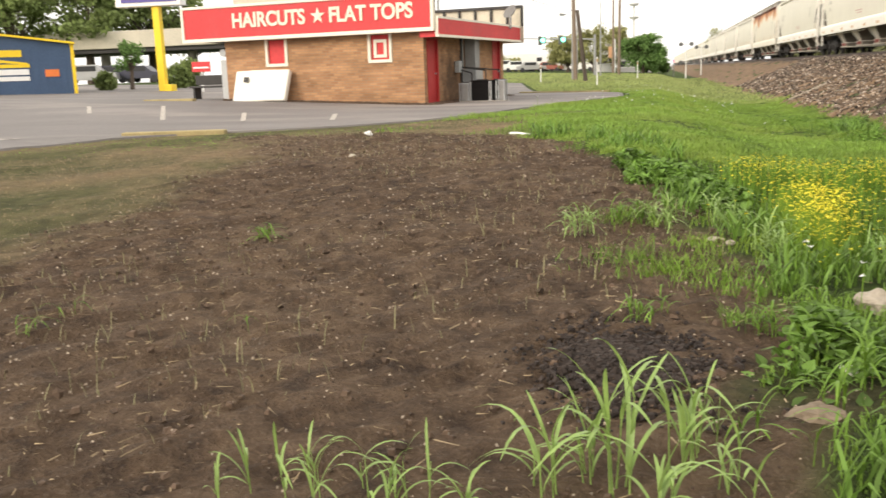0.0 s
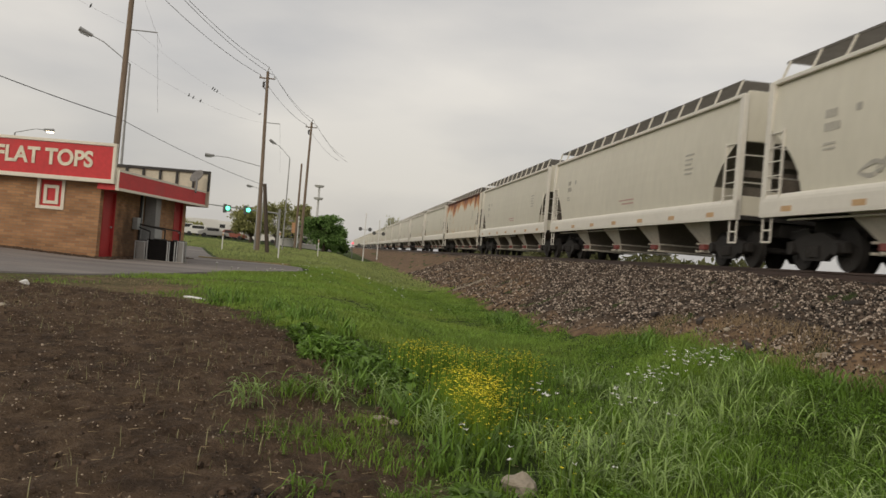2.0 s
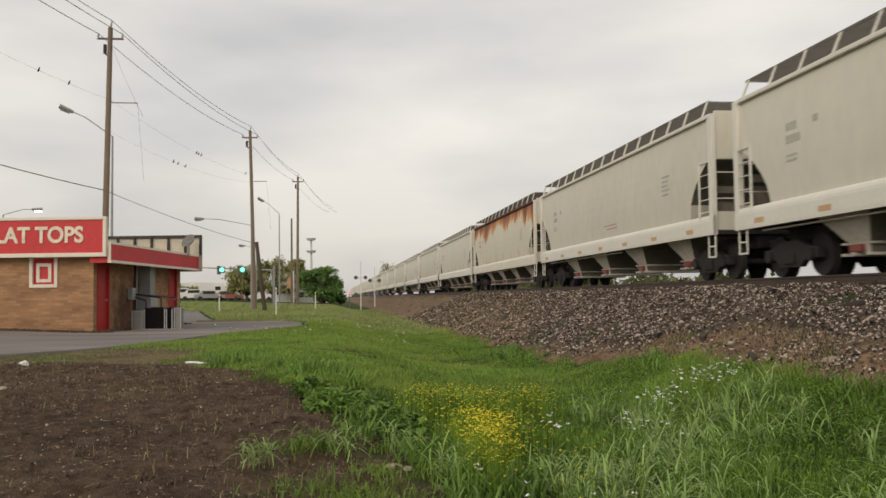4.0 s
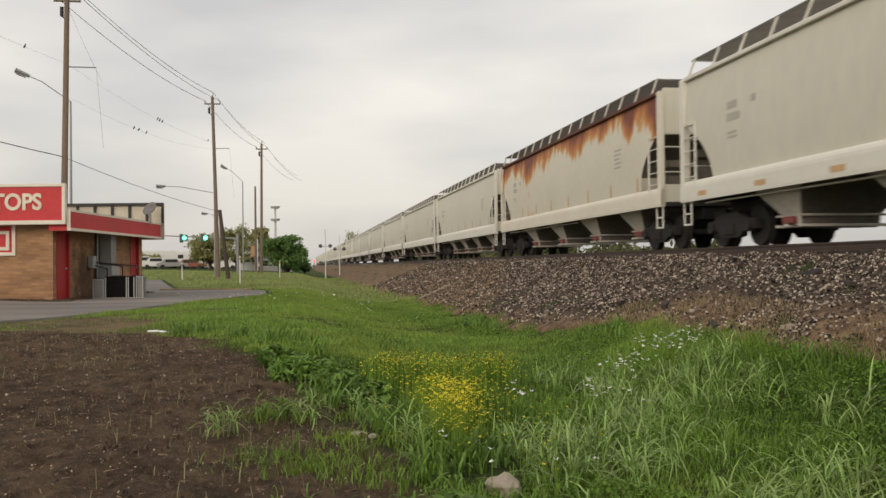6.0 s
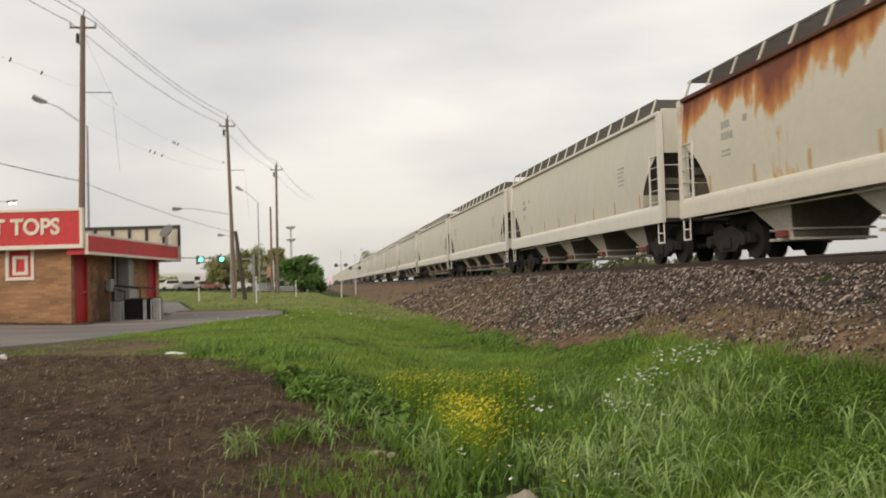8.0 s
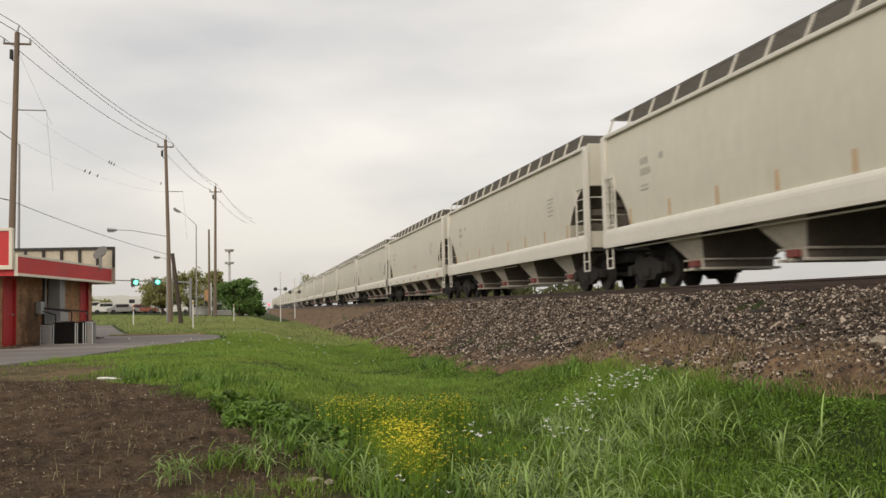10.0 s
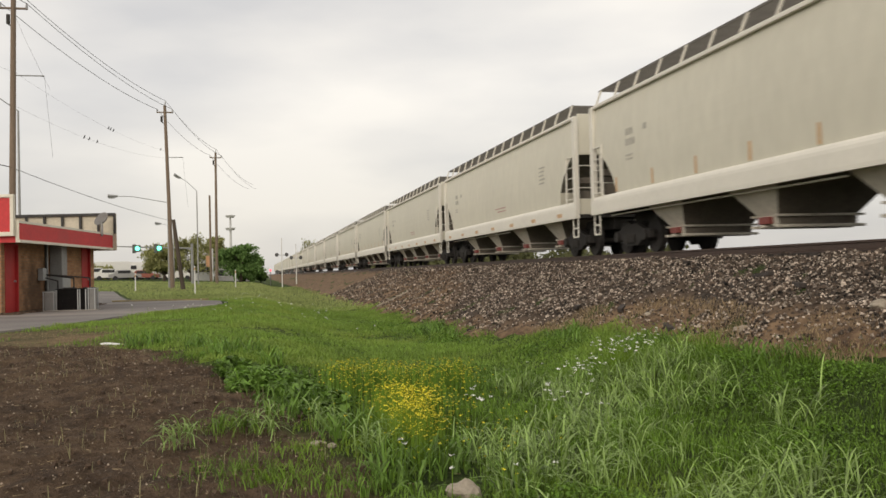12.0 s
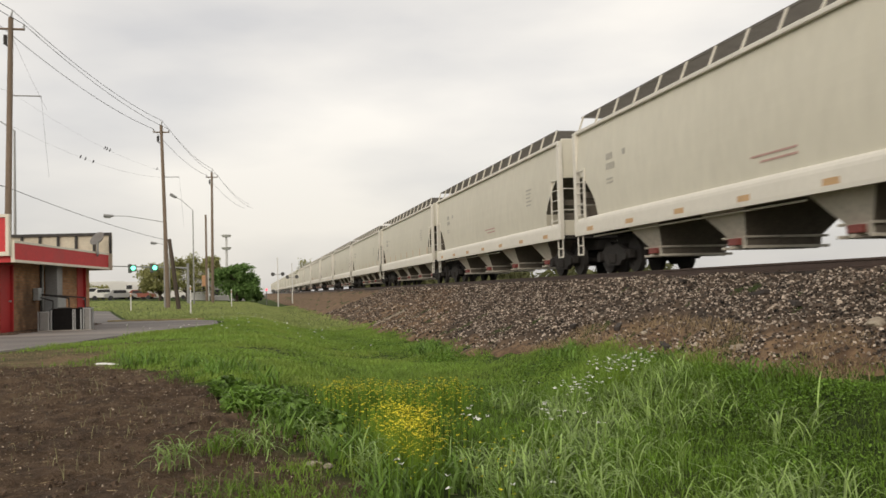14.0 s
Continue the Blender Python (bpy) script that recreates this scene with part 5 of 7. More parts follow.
r_.matrix_basis = pose(rx_, ry_, float(land(rx_, ry_)) - 0.1)
part("post", rodm((0, 0, 0), (0, 0, 2.1), 0.06), M_LAMP_STEEL, r_)
part("lens", rodm((0, -0.2, 2.2), (0, 0, 2.2), 0.15, seg=14), M_REDLIT, r_)
tw = tagged(new("light_tower"), "far steel tower with two tiers of floodlights", "light tower")
tx_, ty_ = at(-1.47, 190)
tw.matrix_basis = pose(tx_, ty_, float(land(tx_, ty_)) - 0.1)
part("mast", rodm((0, 0, 0), (0, 0, 13.2), 0.3, 0.2), M_TOWER, tw)
for z in (13.0, 10.4):
    part("light_ring", rodm((0, 0, z - 0.1), (0, 0, z + 0.35), 0.8, 1.05, seg=12), M_TOWER, tw)
for az, d, h in ((-7.17, 64, 1.35), (-3.68, 52, 1.7), (-1.22, 72, 1.5)):
    x, y = at(az, d)
    m_ = tagged(new("marker_post"), "slim white marker post in the grass", "marker post", "marker posts")
    m_.matrix_basis = pose(x, y, float(land(x, y)) - 0.1)
    part("post", boxm(-0.035, 0.035, -0.02, 0.02, 0, h, bevel=0.01), M_WHITE, m_)
    part("reflector", boxm(-0.036, 0.036, -0.03, -0.02, h - 0.25, h - 0.1), M_ORANGE, m_)

# ---- trees ----
M_BARK = mat("grey_brown_bark", (0.11, 0.085, 0.065), 0.95, vary=0.3, scale=3, fine=25, bump=0.4)
M_LEAF_OAK = mat("oak_foliage", (0.20, 0.255, 0.085), 0.7, vary=0.5, scale=0.25, fine=2, bump=0, island=1.0, spec=0.2, thin=0.3)
M_LEAF_OLIVE = mat("olive_spring_foliage", (0.32, 0.32, 0.13), 0.7, vary=0.4, scale=0.25, fine=2, bump=0, island=0.8, spec=0.2, thin=0.35)
M_LEAF_DEEP = mat("deep_green_foliage", (0.15, 0.255, 0.075), 0.7, vary=0.5, scale=0.25, fine=2, bump=0, island=0.9, spec=0.2, thin=0.3)


def tree(x, y, height, width, trunk_h, leaf, label, leaves=2600, size=0.3, seed=1, sparse=0.0):
    rng = np.random.RandomState(seed)
    t = tagged(new("tree"), label, "tree", "trees round the place")
    z0 = float(land(x, y)) - 0.1
    t.matrix_basis = pose(x, y, z0)
    bm = rodm((0, 0, 0), (0.1, 0, trunk_h * 1.15), 0.045 * height, 0.028 * height, seg=10)
    blobs = []
    for k in range(16):
        a = 2 * math.pi * k / 16 + rng.uniform(-0.3, 0.3)
        r = width * 0.5 * rng.uniform(0.3, 0.9)
        e = Vector((r * math.cos(a), r * math.sin(a), trunk_h + (height - trunk_h) * rng.uniform(0.05, 0.72)))
        rod(bm, (0.05, 0, trunk_h * 0.85), e, 0.014 * height, 0.004 * height, seg=6)
        blobs.append((e, width * rng.uniform(0.07, 0.19), (height - trunk_h) * rng.uniform(0.10, 0.22)))
    for k in range(12):
        e = Vector((rng.uniform(-0.26, 0.26) * width, rng.uniform(-0.26, 0.26) * width, trunk_h + (height - trunk_h) * rng.uniform(0.5, 0.9)))
        rod(bm, (0.05, 0, trunk_h), e, 0.011 * height, 0.004 * height, seg=6)
        blobs.append((e, width * rng.uniform(0.07, 0.17), (height - trunk_h) * rng.uniform(0.08, 0.17)))
    part("trunk", bm, M_BARK, t)
    c = np.array([b[0] for b in blobs])
    rr = np.array([(b[1], b[1], b[2]) for b in blobs])
    pick = rng.randint(0, len(blobs), leaves)
    d = rng.normal(size=(leaves, 3))
    d /= np.linalg.norm(d, axis=1)[:, None]
    p = c[pick] + d * rr[pick] * (0.15 + 1.25 * rng.rand(leaves, 1) ** 1.1)
    u = rng.normal(size=(leaves, 3))
    u /= np.linalg.norm(u, axis=1)[:, None]
    w = np.cross(u, rng.normal(size=(leaves, 3)))
    w /= np.linalg.norm(w, axis=1)[:, None]
    s = size * rng.uniform(0.5, 1.3, (leaves, 1))
    v = np.stack([p - u * s, p + w * s * 0.55, p + u * s, p - w * s * 0.55], 1).reshape(-1, 3)
    part("crown", mesh_of("crown", v.tolist(), np.arange(leaves * 4).reshape(-1, 4).tolist(), leaf), None, t)
    return t


def tree_at(az, d, el_top, width_deg, leaf, label, trunk=0.3, **kw):
    x, y = at(az, d)
    h = 1.5 + d * math.tan(radians(el_top)) - float(land(x, y))
    return tree(x, y, h, d * math.tan(radians(width_deg)), h * trunk, leaf, label, **kw)


tree_at(-0.9, 118, 1.95, 3.6, M_LEAF_DEEP, "dense spreading deep green tree by the crossing", 0.3, leaves=10000, size=0.2, seed=2)
tree_at(-0.2, 126, 1.2, 1.6, M_LEAF_DEEP, "low deep green tree by the crossing", 0.1, leaves=2500, size=0.4, seed=12)
tree_at(-5.5, 125, 2.15, 3.0, M_LEAF_OLIVE, "olive green tree in early leaf behind the poles", 0.2, leaves=6500, size=0.2, seed=3)
tree_at(-3.9, 135, 2.6, 3.0, M_LEAF_OLIVE, "thinly leaved olive tree behind the poles", 0.2, leaves=4500, size=0.18, seed=4)
tree_at(-2.4, 150, 2.5, 1.6, M_LEAF_OLIVE, "tall thinly leaved olive tree by the road", 0.3, leaves=4500, size=0.22, seed=5)
tree_at(-9.2, 160, 0.9, 3.4, M_LEAF_OLIVE, "low olive trees across the road", 0.15, leaves=3000, size=0.5, seed=6)
tree_at(-7.6, 170, 0.8, 2.6, M_LEAF_OAK, "low dark trees across the road", 0.15, leaves=3000, size=0.5, seed=7)
tree_at(3.4, 190, 2.3, 1.4, M_LEAF_OLIVE, "bare-looking spring tree beyond the train", 0.3, leaves=700, size=0.16, seed=8)
tree_at(-38.5, 118, 6.2, 7.5, M_LEAF_OAK, "broad live oak behind the blue building", 0.35, leaves=8000, size=0.32, seed=21)
tree_at(-34.5, 116, 6.4, 6.5, M_LEAF_OAK, "broad live oak beside the elevated road", 0.38, leaves=8000, size=0.32, seed=22)
tree_at(-31.0, 120, 6.3, 6.0, M_LEAF_OAK, "broad live oak behind the yellow sign", 0.4, leaves=8000, size=0.32, seed=23)
tree_at(-28.6, 124, 4.4, 4.0, M_LEAF_OAK, "small live oak behind the shop", 0.4, leaves=4000, size=0.3, seed=24)
tree_at(-43.5, 122, 5.2, 7.0, M_LEAF_OAK, "live oak behind the blue building", 0.3, leaves=6000, size=0.32, seed=25)
tree_at(-32.3, 56, 2.7, 1.7, M_LEAF_DEEP, "slender young tree on the lot's verge", 0.45, leaves=1400, size=0.1, seed=26)


def shrub(az, d, w, h, seed):
    x, y = at(az, d)
    rng = np.random.RandomState(seed)
    s = tagged(new("shrub"), "clipped dark green shrub on the verge", "shrub", "shrubs on the verge")
    s.matrix_basis = pose(x, y, float(land(x, y)) - 0.05)
    k = 900
    d_ = rng.normal(size=(k, 3))
    d_ /= np.linalg.norm(d_, axis=1)[:, None]
    p = d_ * np.array((w / 2, w / 2, h / 2)) * rng.uniform(0.6, 1.08, (k, 1)) + np.array((0, 0, h / 2))
    u = rng.normal(size=(k, 3)) * 0.09
    v_ = rng.normal(size=(k, 3)) * 0.06
    part("foliage", mesh_of("foliage", np.stack([p - u, p + v_, p + u, p - v_], 1).reshape(-1, 3).tolist(), np.arange(k * 4).reshape(-1, 4).tolist(), M_LEAF_OAK), None, s)
    part("stem", rodm((0, 0, 0), (0, 0, h * 0.6), 0.06), M_BARK, s)


shrub(-33.75, 55, 1.1, 1.05, 31)
shrub(-29.6, 58, 1.5, 1.5, 32)
shrub(-28.9, 62, 1.6, 1.9, 33)

# ---- brush beyond the track ----
M_BRUSH = mat("dull_scrub_foliage", (0.13, 0.135, 0.06), 0.75, vary=0.45, scale=0.3, fine=2, bump=0, island=0.9, spec=0.2, thin=0.2)
rng = np.random.RandomState(170)
k = 24000
y = 42 + 150 * rng.rand(k) ** 1.3
x = 24 + rng.normal(0, 0.9, k) + 0.6 * np.sin(y * 0.3)
h = np.interp(y, [42, 50, 84, 110, 190], [1.4, 1.9, 3.0, 3.5, 4.0]) * (0.72 + 0.22 * wobble(x * 0, y, 0.5, 1.0) + 0.12 * wobble(x * 0, y, 1.7, 2.0)) * rng.rand(k) ** 0.6
u = rng.normal(size=(k, 3)) * (0.10 + 0.0012 * y[:, None])
w = rng.normal(size=(k, 3)) * (0.06 + 0.0008 * y[:, None])
p = np.stack([x, y, land(x, y) + h], -1)
tagged(new("brush", mesh_of("brush", np.stack([p - u, p + w, p + u, p - w], 1).reshape(-1, 3).tolist(), np.arange(4 * k).reshape(-1, 4).tolist(), M_BRUSH)), "low scrubby brush beyond the track", "brush", kind="stuff")

# ---- blue building, pole sign, elevated road, far houses and cars ----
bl = tagged(new("blue_building"), "dark blue metal building with yellow edges and painted lettering", "building")
bxr, byr = at(-35.5, 48)
bzr = float(land(bxr, byr))
bl.matrix_basis = pose(bxr, byr, bzr, 0, 0, 38)
bm = bmesh.new()
prism(bm, [(0, -0.3), (0, 2.42), (-3.6, 2.9), (-7.5, 2.42), (-7.5, -0.3)], 1, 0, 9)
part("wall", bm, M_BLUE, bl)
bm = bmesh.new()
prism(bm, [(0.2, 2.4), (0.18, 2.5), (-3.6, 3.0), (-7.7, 2.5), (-7.72, 2.4), (-3.6, 2.905)], 1, -0.25, 9.2)
part("roof", bm, M_YELLOW_PAINT, bl, "yellow roof edge")
part("corner_trim", boxm(-0.02, 0.14, -0.05, 0.1, -0.2, 2.4), M_YELLOW_PAINT, bl)
for k in range(24):
    part("wall_rib", boxm(-0.35 - 0.3 * k, -0.30 - 0.3 * k, -0.018, 0.0, -0.2, 2.38), M_BLUE, bl)
for x0, x1, z0, z1, m_ in ((-5.2, -2.2, 1.84, 2.16, M_YELLOW_PAINT), (-3.5, -1.9, 1.34, 1.5, M_YELLOW_PAINT), (-3.5, -1.95, 1.0, 1.26, M_WHITE), (-4.9, -3.6, 0.72, 0.92, M_YELLOW_PAINT), (-3.5, -1.95, 0.72, 0.92, M_WHITE), (-1.25, -0.62, 0.88, 1.22, M_ORANGE_SIGN)):
    part("painted_bar", boxm(x0, x1, -0.035, -0.018, z0, z1), m_, bl)
bm = bmesh.new()
prism(bm, [(-4.9, 1.2), (-3.2, 1.72), (-2.0, 1.56), (-1.9, 1.46), (-3.1, 1.58), (-4.7, 1.14)], 1, -0.04, -0.02)
part("roof_emblem", bm, M_YELLOW_PAINT, bl)
lamp_ = part("wall_lamp", boxm(-3.95, -3.55, -0.2, -0.02, 2.3, 2.5, bevel=0.03), M_DARK_TRIM, bl)
part("lamp_glass", boxm(-3.9, -3.6, -0.24, -0.2, 2.28, 2.48), M_GLOW, lamp_, "lit white lamp glass")

ps = tagged(new("pole_sign"), "tall yellow pole with a white-framed blue sign", "pole sign")
px_, py_ = at(-30.5, 50)
pz_ = float(land(px_, py_)) - 0.05
ps.matrix_basis = pose(px_, py_, pz_, 0, 0, 4)
zs0 = 1.5 + 50 * math.tan(radians(4.45)) - pz_
part("pole", boxm(-0.19, 0.19, -0.19, 0.19, 0, zs0 + 0.1, bevel=0.03), M_YELLOW_PAINT, ps)
part("footing", boxm(0.17, 0.6, -0.3, 0.3, 0, 0.42, bevel=0.04), M_YELLOW_PAINT, ps)
cab = part("sign_cabinet", boxm(-2.1, 1.5, -0.35, 0.35, zs0, zs0 + 1.05, bevel=0.03), M_WHITE, ps, "white sign cabinet")
part("sign_face", boxm(-1.75, 1.3, -0.38, -0.35, zs0 + 0.2, zs0 + 0.86), M_PURPLE, cab)
part("face_bar", boxm(-1.5, 1.15, -0.4, -0.382, zs0 + 0.38, zs0 + 0.68), M_YELLOW_PAINT, cab)

ov = tagged(new("elevated_road"), "concrete elevated road on columns beyond the lot", "overpass")
# The deck's near-black colour paints the shade beneath the concrete road.
part("deck", boxm(-150, -36, 93, 104, 5.0, 5.7, bevel=0.05), M_DARK_TRIM, ov)
part("parapet", boxm(-150, -36, 92.6, 93.0, 5.5, 7.4, bevel=0.05), mat("pale_concrete", (0.55, 0.50, 0.40), 0.9, vary=0.15, scale=0.6, fine=8, bump=0.1), ov)
for k in range(10):
    part("column", rodm((-145 + 11.5 * k, 97, -0.5), (-145 + 11.5 * k, 97, 5.1), 0.55, seg=14), M_CONCRETE, ov)


def vehicle(az, d, length, height, turn, paint, label, boxy=False):
    x, y = at(az, d)
    c = tagged(new("truck" if boxy else "car"), label, "truck" if boxy else "car", "parked vehicles")
    c.matrix_basis = pose(x, y, float(land(x, y)) + 0.02, 0, 0, turn)
    L2, w = length / 2, 0.9
    bm = bmesh.new()
    if boxy:
        prism(bm, [(-L2, 0.55), (-L2, height), (L2 - 2.1, height), (L2 - 2.1, height * 0.83), (L2 - 0.9, height * 0.80), (L2 - 0.5, height * 0.5), (L2, height * 0.45), (L2, 0.45)], 1, -w, w)
    else:
        prism(bm, [(-L2, 0.35), (-L2, height * 0.58), (-L2 * 0.72, height * 0.66), (-L2 * 0.5, height), (L2 * 0.25, height), (L2 * 0.52, height * 0.64), (L2 * 0.95, height * 0.55), (L2, 0.35)], 1, -w, w)
    bmesh.ops.bevel(bm, geom=bm.edges[:], offset=0.05, segments=2, affect="EDGES")
    part("body", bm, paint, c, smooth=False)
    g0, g1 = (L2 - 1.9, L2 - 1.0) if boxy else (-L2 * 0.45, L2 * 0.3)
    for sy_ in (-1, 1):
        a, b = sorted((sy_ * (w - 0.01), sy_ * (w + 0.012)))
        part("side_window", boxm(g0, g1, a, b, height * (0.55 if boxy else 0.66), height * (0.76 if boxy else 0.93)), M_BLACK, c)
        for sx_ in (-L2 * 0.62, L2 * 0.62):
            a, b = sorted((sy_ * (w - 0.2), sy_ * (w + 0.02)))
            part("wheel", rodm((sx_, a, 0.33), (sx_, b, 0.33), 0.33, seg=16), M_BLACK, c)


M_CARWHITE = mat("white_car_paint", (0.78, 0.77, 0.73), 0.35, vary=0.05, scale=2, fine=10, bump=0)
M_CARSILVER = mat("silver_car_paint", (0.45, 0.44, 0.43), 0.35, metal=0.4, vary=0.05, scale=2, fine=10, bump=0)
M_CARDARK = mat("dark_car_paint", (0.05, 0.05, 0.07), 0.35, vary=0.1, scale=2, fine=10, bump=0)
M_CARRED = mat("red_brown_paint", (0.30, 0.09, 0.06), 0.4, vary=0.1, scale=2, fine=10, bump=0)
for az, d, L_, h_, tn, pm, lb, bx2 in (
        (-9.3, 150, 5.0, 1.9, 8, M_CARWHITE, "white van parked across the road", False), (-8.6, 146, 4.8, 1.7, 4, M_CARWHITE, "white car parked across the road", False),
        (-8.1, 158, 7.5, 3.0, 10, M_CARWHITE, "white box truck parked across the road", True), (-7.3, 168, 4.8, 1.6, 5, M_CARSILVER, "silver pickup across the road", False),
        (-6.9, 162, 7.0, 3.0, 0, M_CARWHITE, "white box truck beyond the signals", True), (-6.3, 165, 4.6, 1.4, 0, M_CARDARK, "dark car at the signals", False),
        (-5.8, 152, 5.5, 2.2, 0, M_CARWHITE, "white van at the signals", False), (-4.75, 150, 5.5, 2.3, 0, M_CARWHITE, "white van behind the poles", False),
        (-8.9, 172, 4.8, 1.5, -6, M_CARDARK, "dark car parked across the road", False), (-7.75, 140, 4.6, 1.5, 12, M_CARSILVER, "silver car parked across the road", False),
        (-6.6, 148, 4.6, 1.5, -8, M_CARRED, "red-brown car by the signals", False), (-5.2, 158, 4.8, 1.6, 5, M_CARDARK, "dark car behind the poles", False),
        (-34.6, 88, 5.2, 1.7, 20, M_CARSILVER, "silver pickup parked by the elevated road", False), (-33.1, 89, 5.0, 1.6, 10, M_CARDARK, "black car parked by the elevated road", False),
        (-31.7, 88, 4.9, 1.5, 10, M_CARDARK, "dark blue car parked by the elevated road", False), (-0.1, 128, 4.5, 1.6, 0, M_CARWHITE, "white car near the crossing", False)):
    vehicle(az, d, L_, h_, tn, pm, lb, bx2)


def house(az, d, w, h, dep, wall, roof_m, label):
    x, y = at(az, d)
    c = tagged(new("house"), label, "house", "far houses")
    c.matrix_basis = pose(x, y, float(land(x, y)) - 0.1, 0, 0, -az)
    part("wall", boxm(-w / 2, w / 2, 0, dep, 0, h, bevel=0.02), wall, c)
    bm = bmesh.new()
    prism(bm, [(-0.3, h), (dep / 2, h + 0.9), (dep + 0.3, h)], 0, -w / 2 - 0.3, w / 2 + 0.3)
    part("roof", bm, roof_m, c)
    for k in range(3):
        xx = -w / 2 + w * (k + 0.5) / 3
        wd = part("window", boxm(xx - 0.45, xx + 0.45, -0.03, 0.02, h * 0.4, h * 0.78), M_BLACK, c)
        part("frame", boxm(xx - 0.53, xx + 0.53, -0.05, -0.031, h * 0.36, h * 0.40), M_WHITE, wd)


house(-1.4, 135, 5.0, 2.2, 5, mat("grey_siding", (0.4, 0.39, 0.38), 0.8, vary=0.1, scale=1, fine=10, bump=0.05), M_ROOF, "small grey house beneath the green tree")
house(-3.2, 140, 3.0, 3.4, 4, M_WHITE, M_ROOF, "small white kiosk behind the poles")
house(-9.8, 230, 14, 3.0, 8, M_PANEL, M_ROOF, "low pale store across the road")
house(-6.0, 235, 12, 3.2, 8, M_WHITE, M_CARRED, "low white store with a red roof")
M_FADED = mat("faded_orange_panel", (0.55, 0.30, 0.16), 0.7, vary=0.15, scale=2, fine=14, bump=0.02)
og = tagged(new("signboard"), "orange signboard on a pale post by the road", "signboard")
ogx, ogy = at(-2.85, 128)
og.matrix_basis = pose(ogx, ogy, float(land(ogx, ogy)) - 0.1)
part("post", rodm((0.5, 0, 0), (0.5, 0, 4.6), 0.16), M_WHITE, og)
part("panel", boxm(-0.3, 0.3, -0.1, 0.1, 2.1, 3.6, bevel=0.03), M_FADED, og)
rs = tagged(new("signboard"), "small red and white signboard beyond the bench", "signboard")
rsx, rsy = at(-28.2, 47)
rs.matrix_basis = pose(rsx, rsy, float(land(rsx, rsy)) - 0.05)
part("post", rodm((0, 0, 0), (0, 0, 1.6), 0.05), M_WHITE, rs)
part("panel", boxm(-0.5, 0.5, -0.06, 0.0, 1.05, 1.55, bevel=0.01), M_RED, rs)
part("panel_stripe", boxm(-0.42, 0.42, -0.07, -0.061, 1.22, 1.3), M_WHITE, rs)


# ---- grass, weeds, flowers and small stones ----
def blades_mesh(name, x, y, h, w, lean, material, seed=5, dz=0.0):
    """Curved, tapered blades as one mesh: two quads and a tip each."""
    rng = np.random.RandomState(seed)
    k = len(x)
    z = land(x, y) - 0.02 + dz
    a = rng.uniform(0, 2 * np.pi, k)
    b = a + np.pi / 2 + rng.uniform(-0.6, 0.6, k)
    sx_, sy_ = np.cos(a) * w / 2, np.sin(a) * w / 2
    bend = lean * h * rng.uniform(0.3, 1.0, k)
    v = np.empty((k, 7, 3))
    for lvl, (f, u, s) in enumerate(((0, 0, 1.0), (0.42, 0.16, 0.95), (0.78, 0.55, 0.65))):
        cx_, cy_, cz_ = x + np.cos(b) * bend * u, y + np.sin(b) * bend * u, z + h * f
        v[:, 2 * lvl] = np.stack([cx_ - sx_ * s, cy_ - sy_ * s, cz_], -1)
        v[:, 2 * lvl + 1] = np.stack([cx_ + sx_ * s, cy_ + sy_ * s, cz_], -1)
    v[:, 6] = np.stack([x + np.cos(b) * bend, y + np.sin(b) * bend, z + h * (1 - 0.35 * lean)], -1)
    base = 7 * np.arange(k)
    q = np.concatenate([np.stack([base, base + 1, base + 3, base + 2], -1), np.stack([base + 2, base + 3, base + 5, base + 4], -1)])
    t = np.stack([base + 4, base + 5, base + 6], -1)
    return mesh_of(name, v.reshape(-1, 3).tolist(), q.tolist() + t.tolist(), material)


def off_lot(x, y):
    return x > np.interp(y, *LOT_EDGE, left=-99, right=-99) + 0.1


def scatter(n, x0, x1, y0, y1, seed, power=1.0):
    rng = np.random.RandomState(seed)
    return rng.uniform(x0, x1, n), y0 + (y1 - y0) * rng.rand(n) ** power, rng


def clumpy(x, y, s, seed):
    return 0.5 + 0.5 * np.clip(wobble(x, y, s, seed) / 1.2, -1, 1)


TOE = toe_line



def arch_mesh(name, x, y, count, length, width, material, seed):
    """Tufts of long blades that rise and bow over, as one mesh with a folded midrib."""
    rng = np.random.RandomState(seed)
    k = len(x) * count
    x, y, L = np.repeat(x, count) + rng.normal(0, 0.035, k), np.repeat(y, count) + rng.normal(0, 0.035, k), np.repeat(length, count) * rng.uniform(0.5, 1.1, k)
    a = rng.uniform(0, 2 * np.pi, k)
    bow = rng.uniform(0.5, 1.5, k)
    w = width * rng.uniform(0.6, 1.3, k)
    z = land(x, y) - 0.02
    lv = 6
    v = np.empty((k, 3 * lv, 3))
    for i in range(lv):
        f = i / (lv - 1)
        r = L * bow * 0.62 * f ** 1.7
        h = L * (f * (1.0 - 0.15 * bow) - 0.42 * bow * f ** 2.6)
        ww = w * (0.55 + 0.9 * f) * (1 - f) ** 0.7 + 0.0005
        for j, (sg, dz) in enumerate(((-1, 0.35), (0, 0.0), (1, 0.35))):
            v[:, 3 * i + j] = np.stack([x + np.cos(a) * r - np.sin(a) * sg * ww, y + np.sin(a) * r + np.cos(a) * sg * ww, z + h + dz * ww], -1)
    base = 3 * lv * np.arange(k)
    q = [np.stack([base + p, base + p + 1, base + p + 4, base + p + 3], -1) for i in range(lv - 1) for p in (3 * i, 3 * i + 1)]
    return mesh_of(name, v.reshape(-1, 3).tolist(), np.concatenate(q).tolist(), material, True)


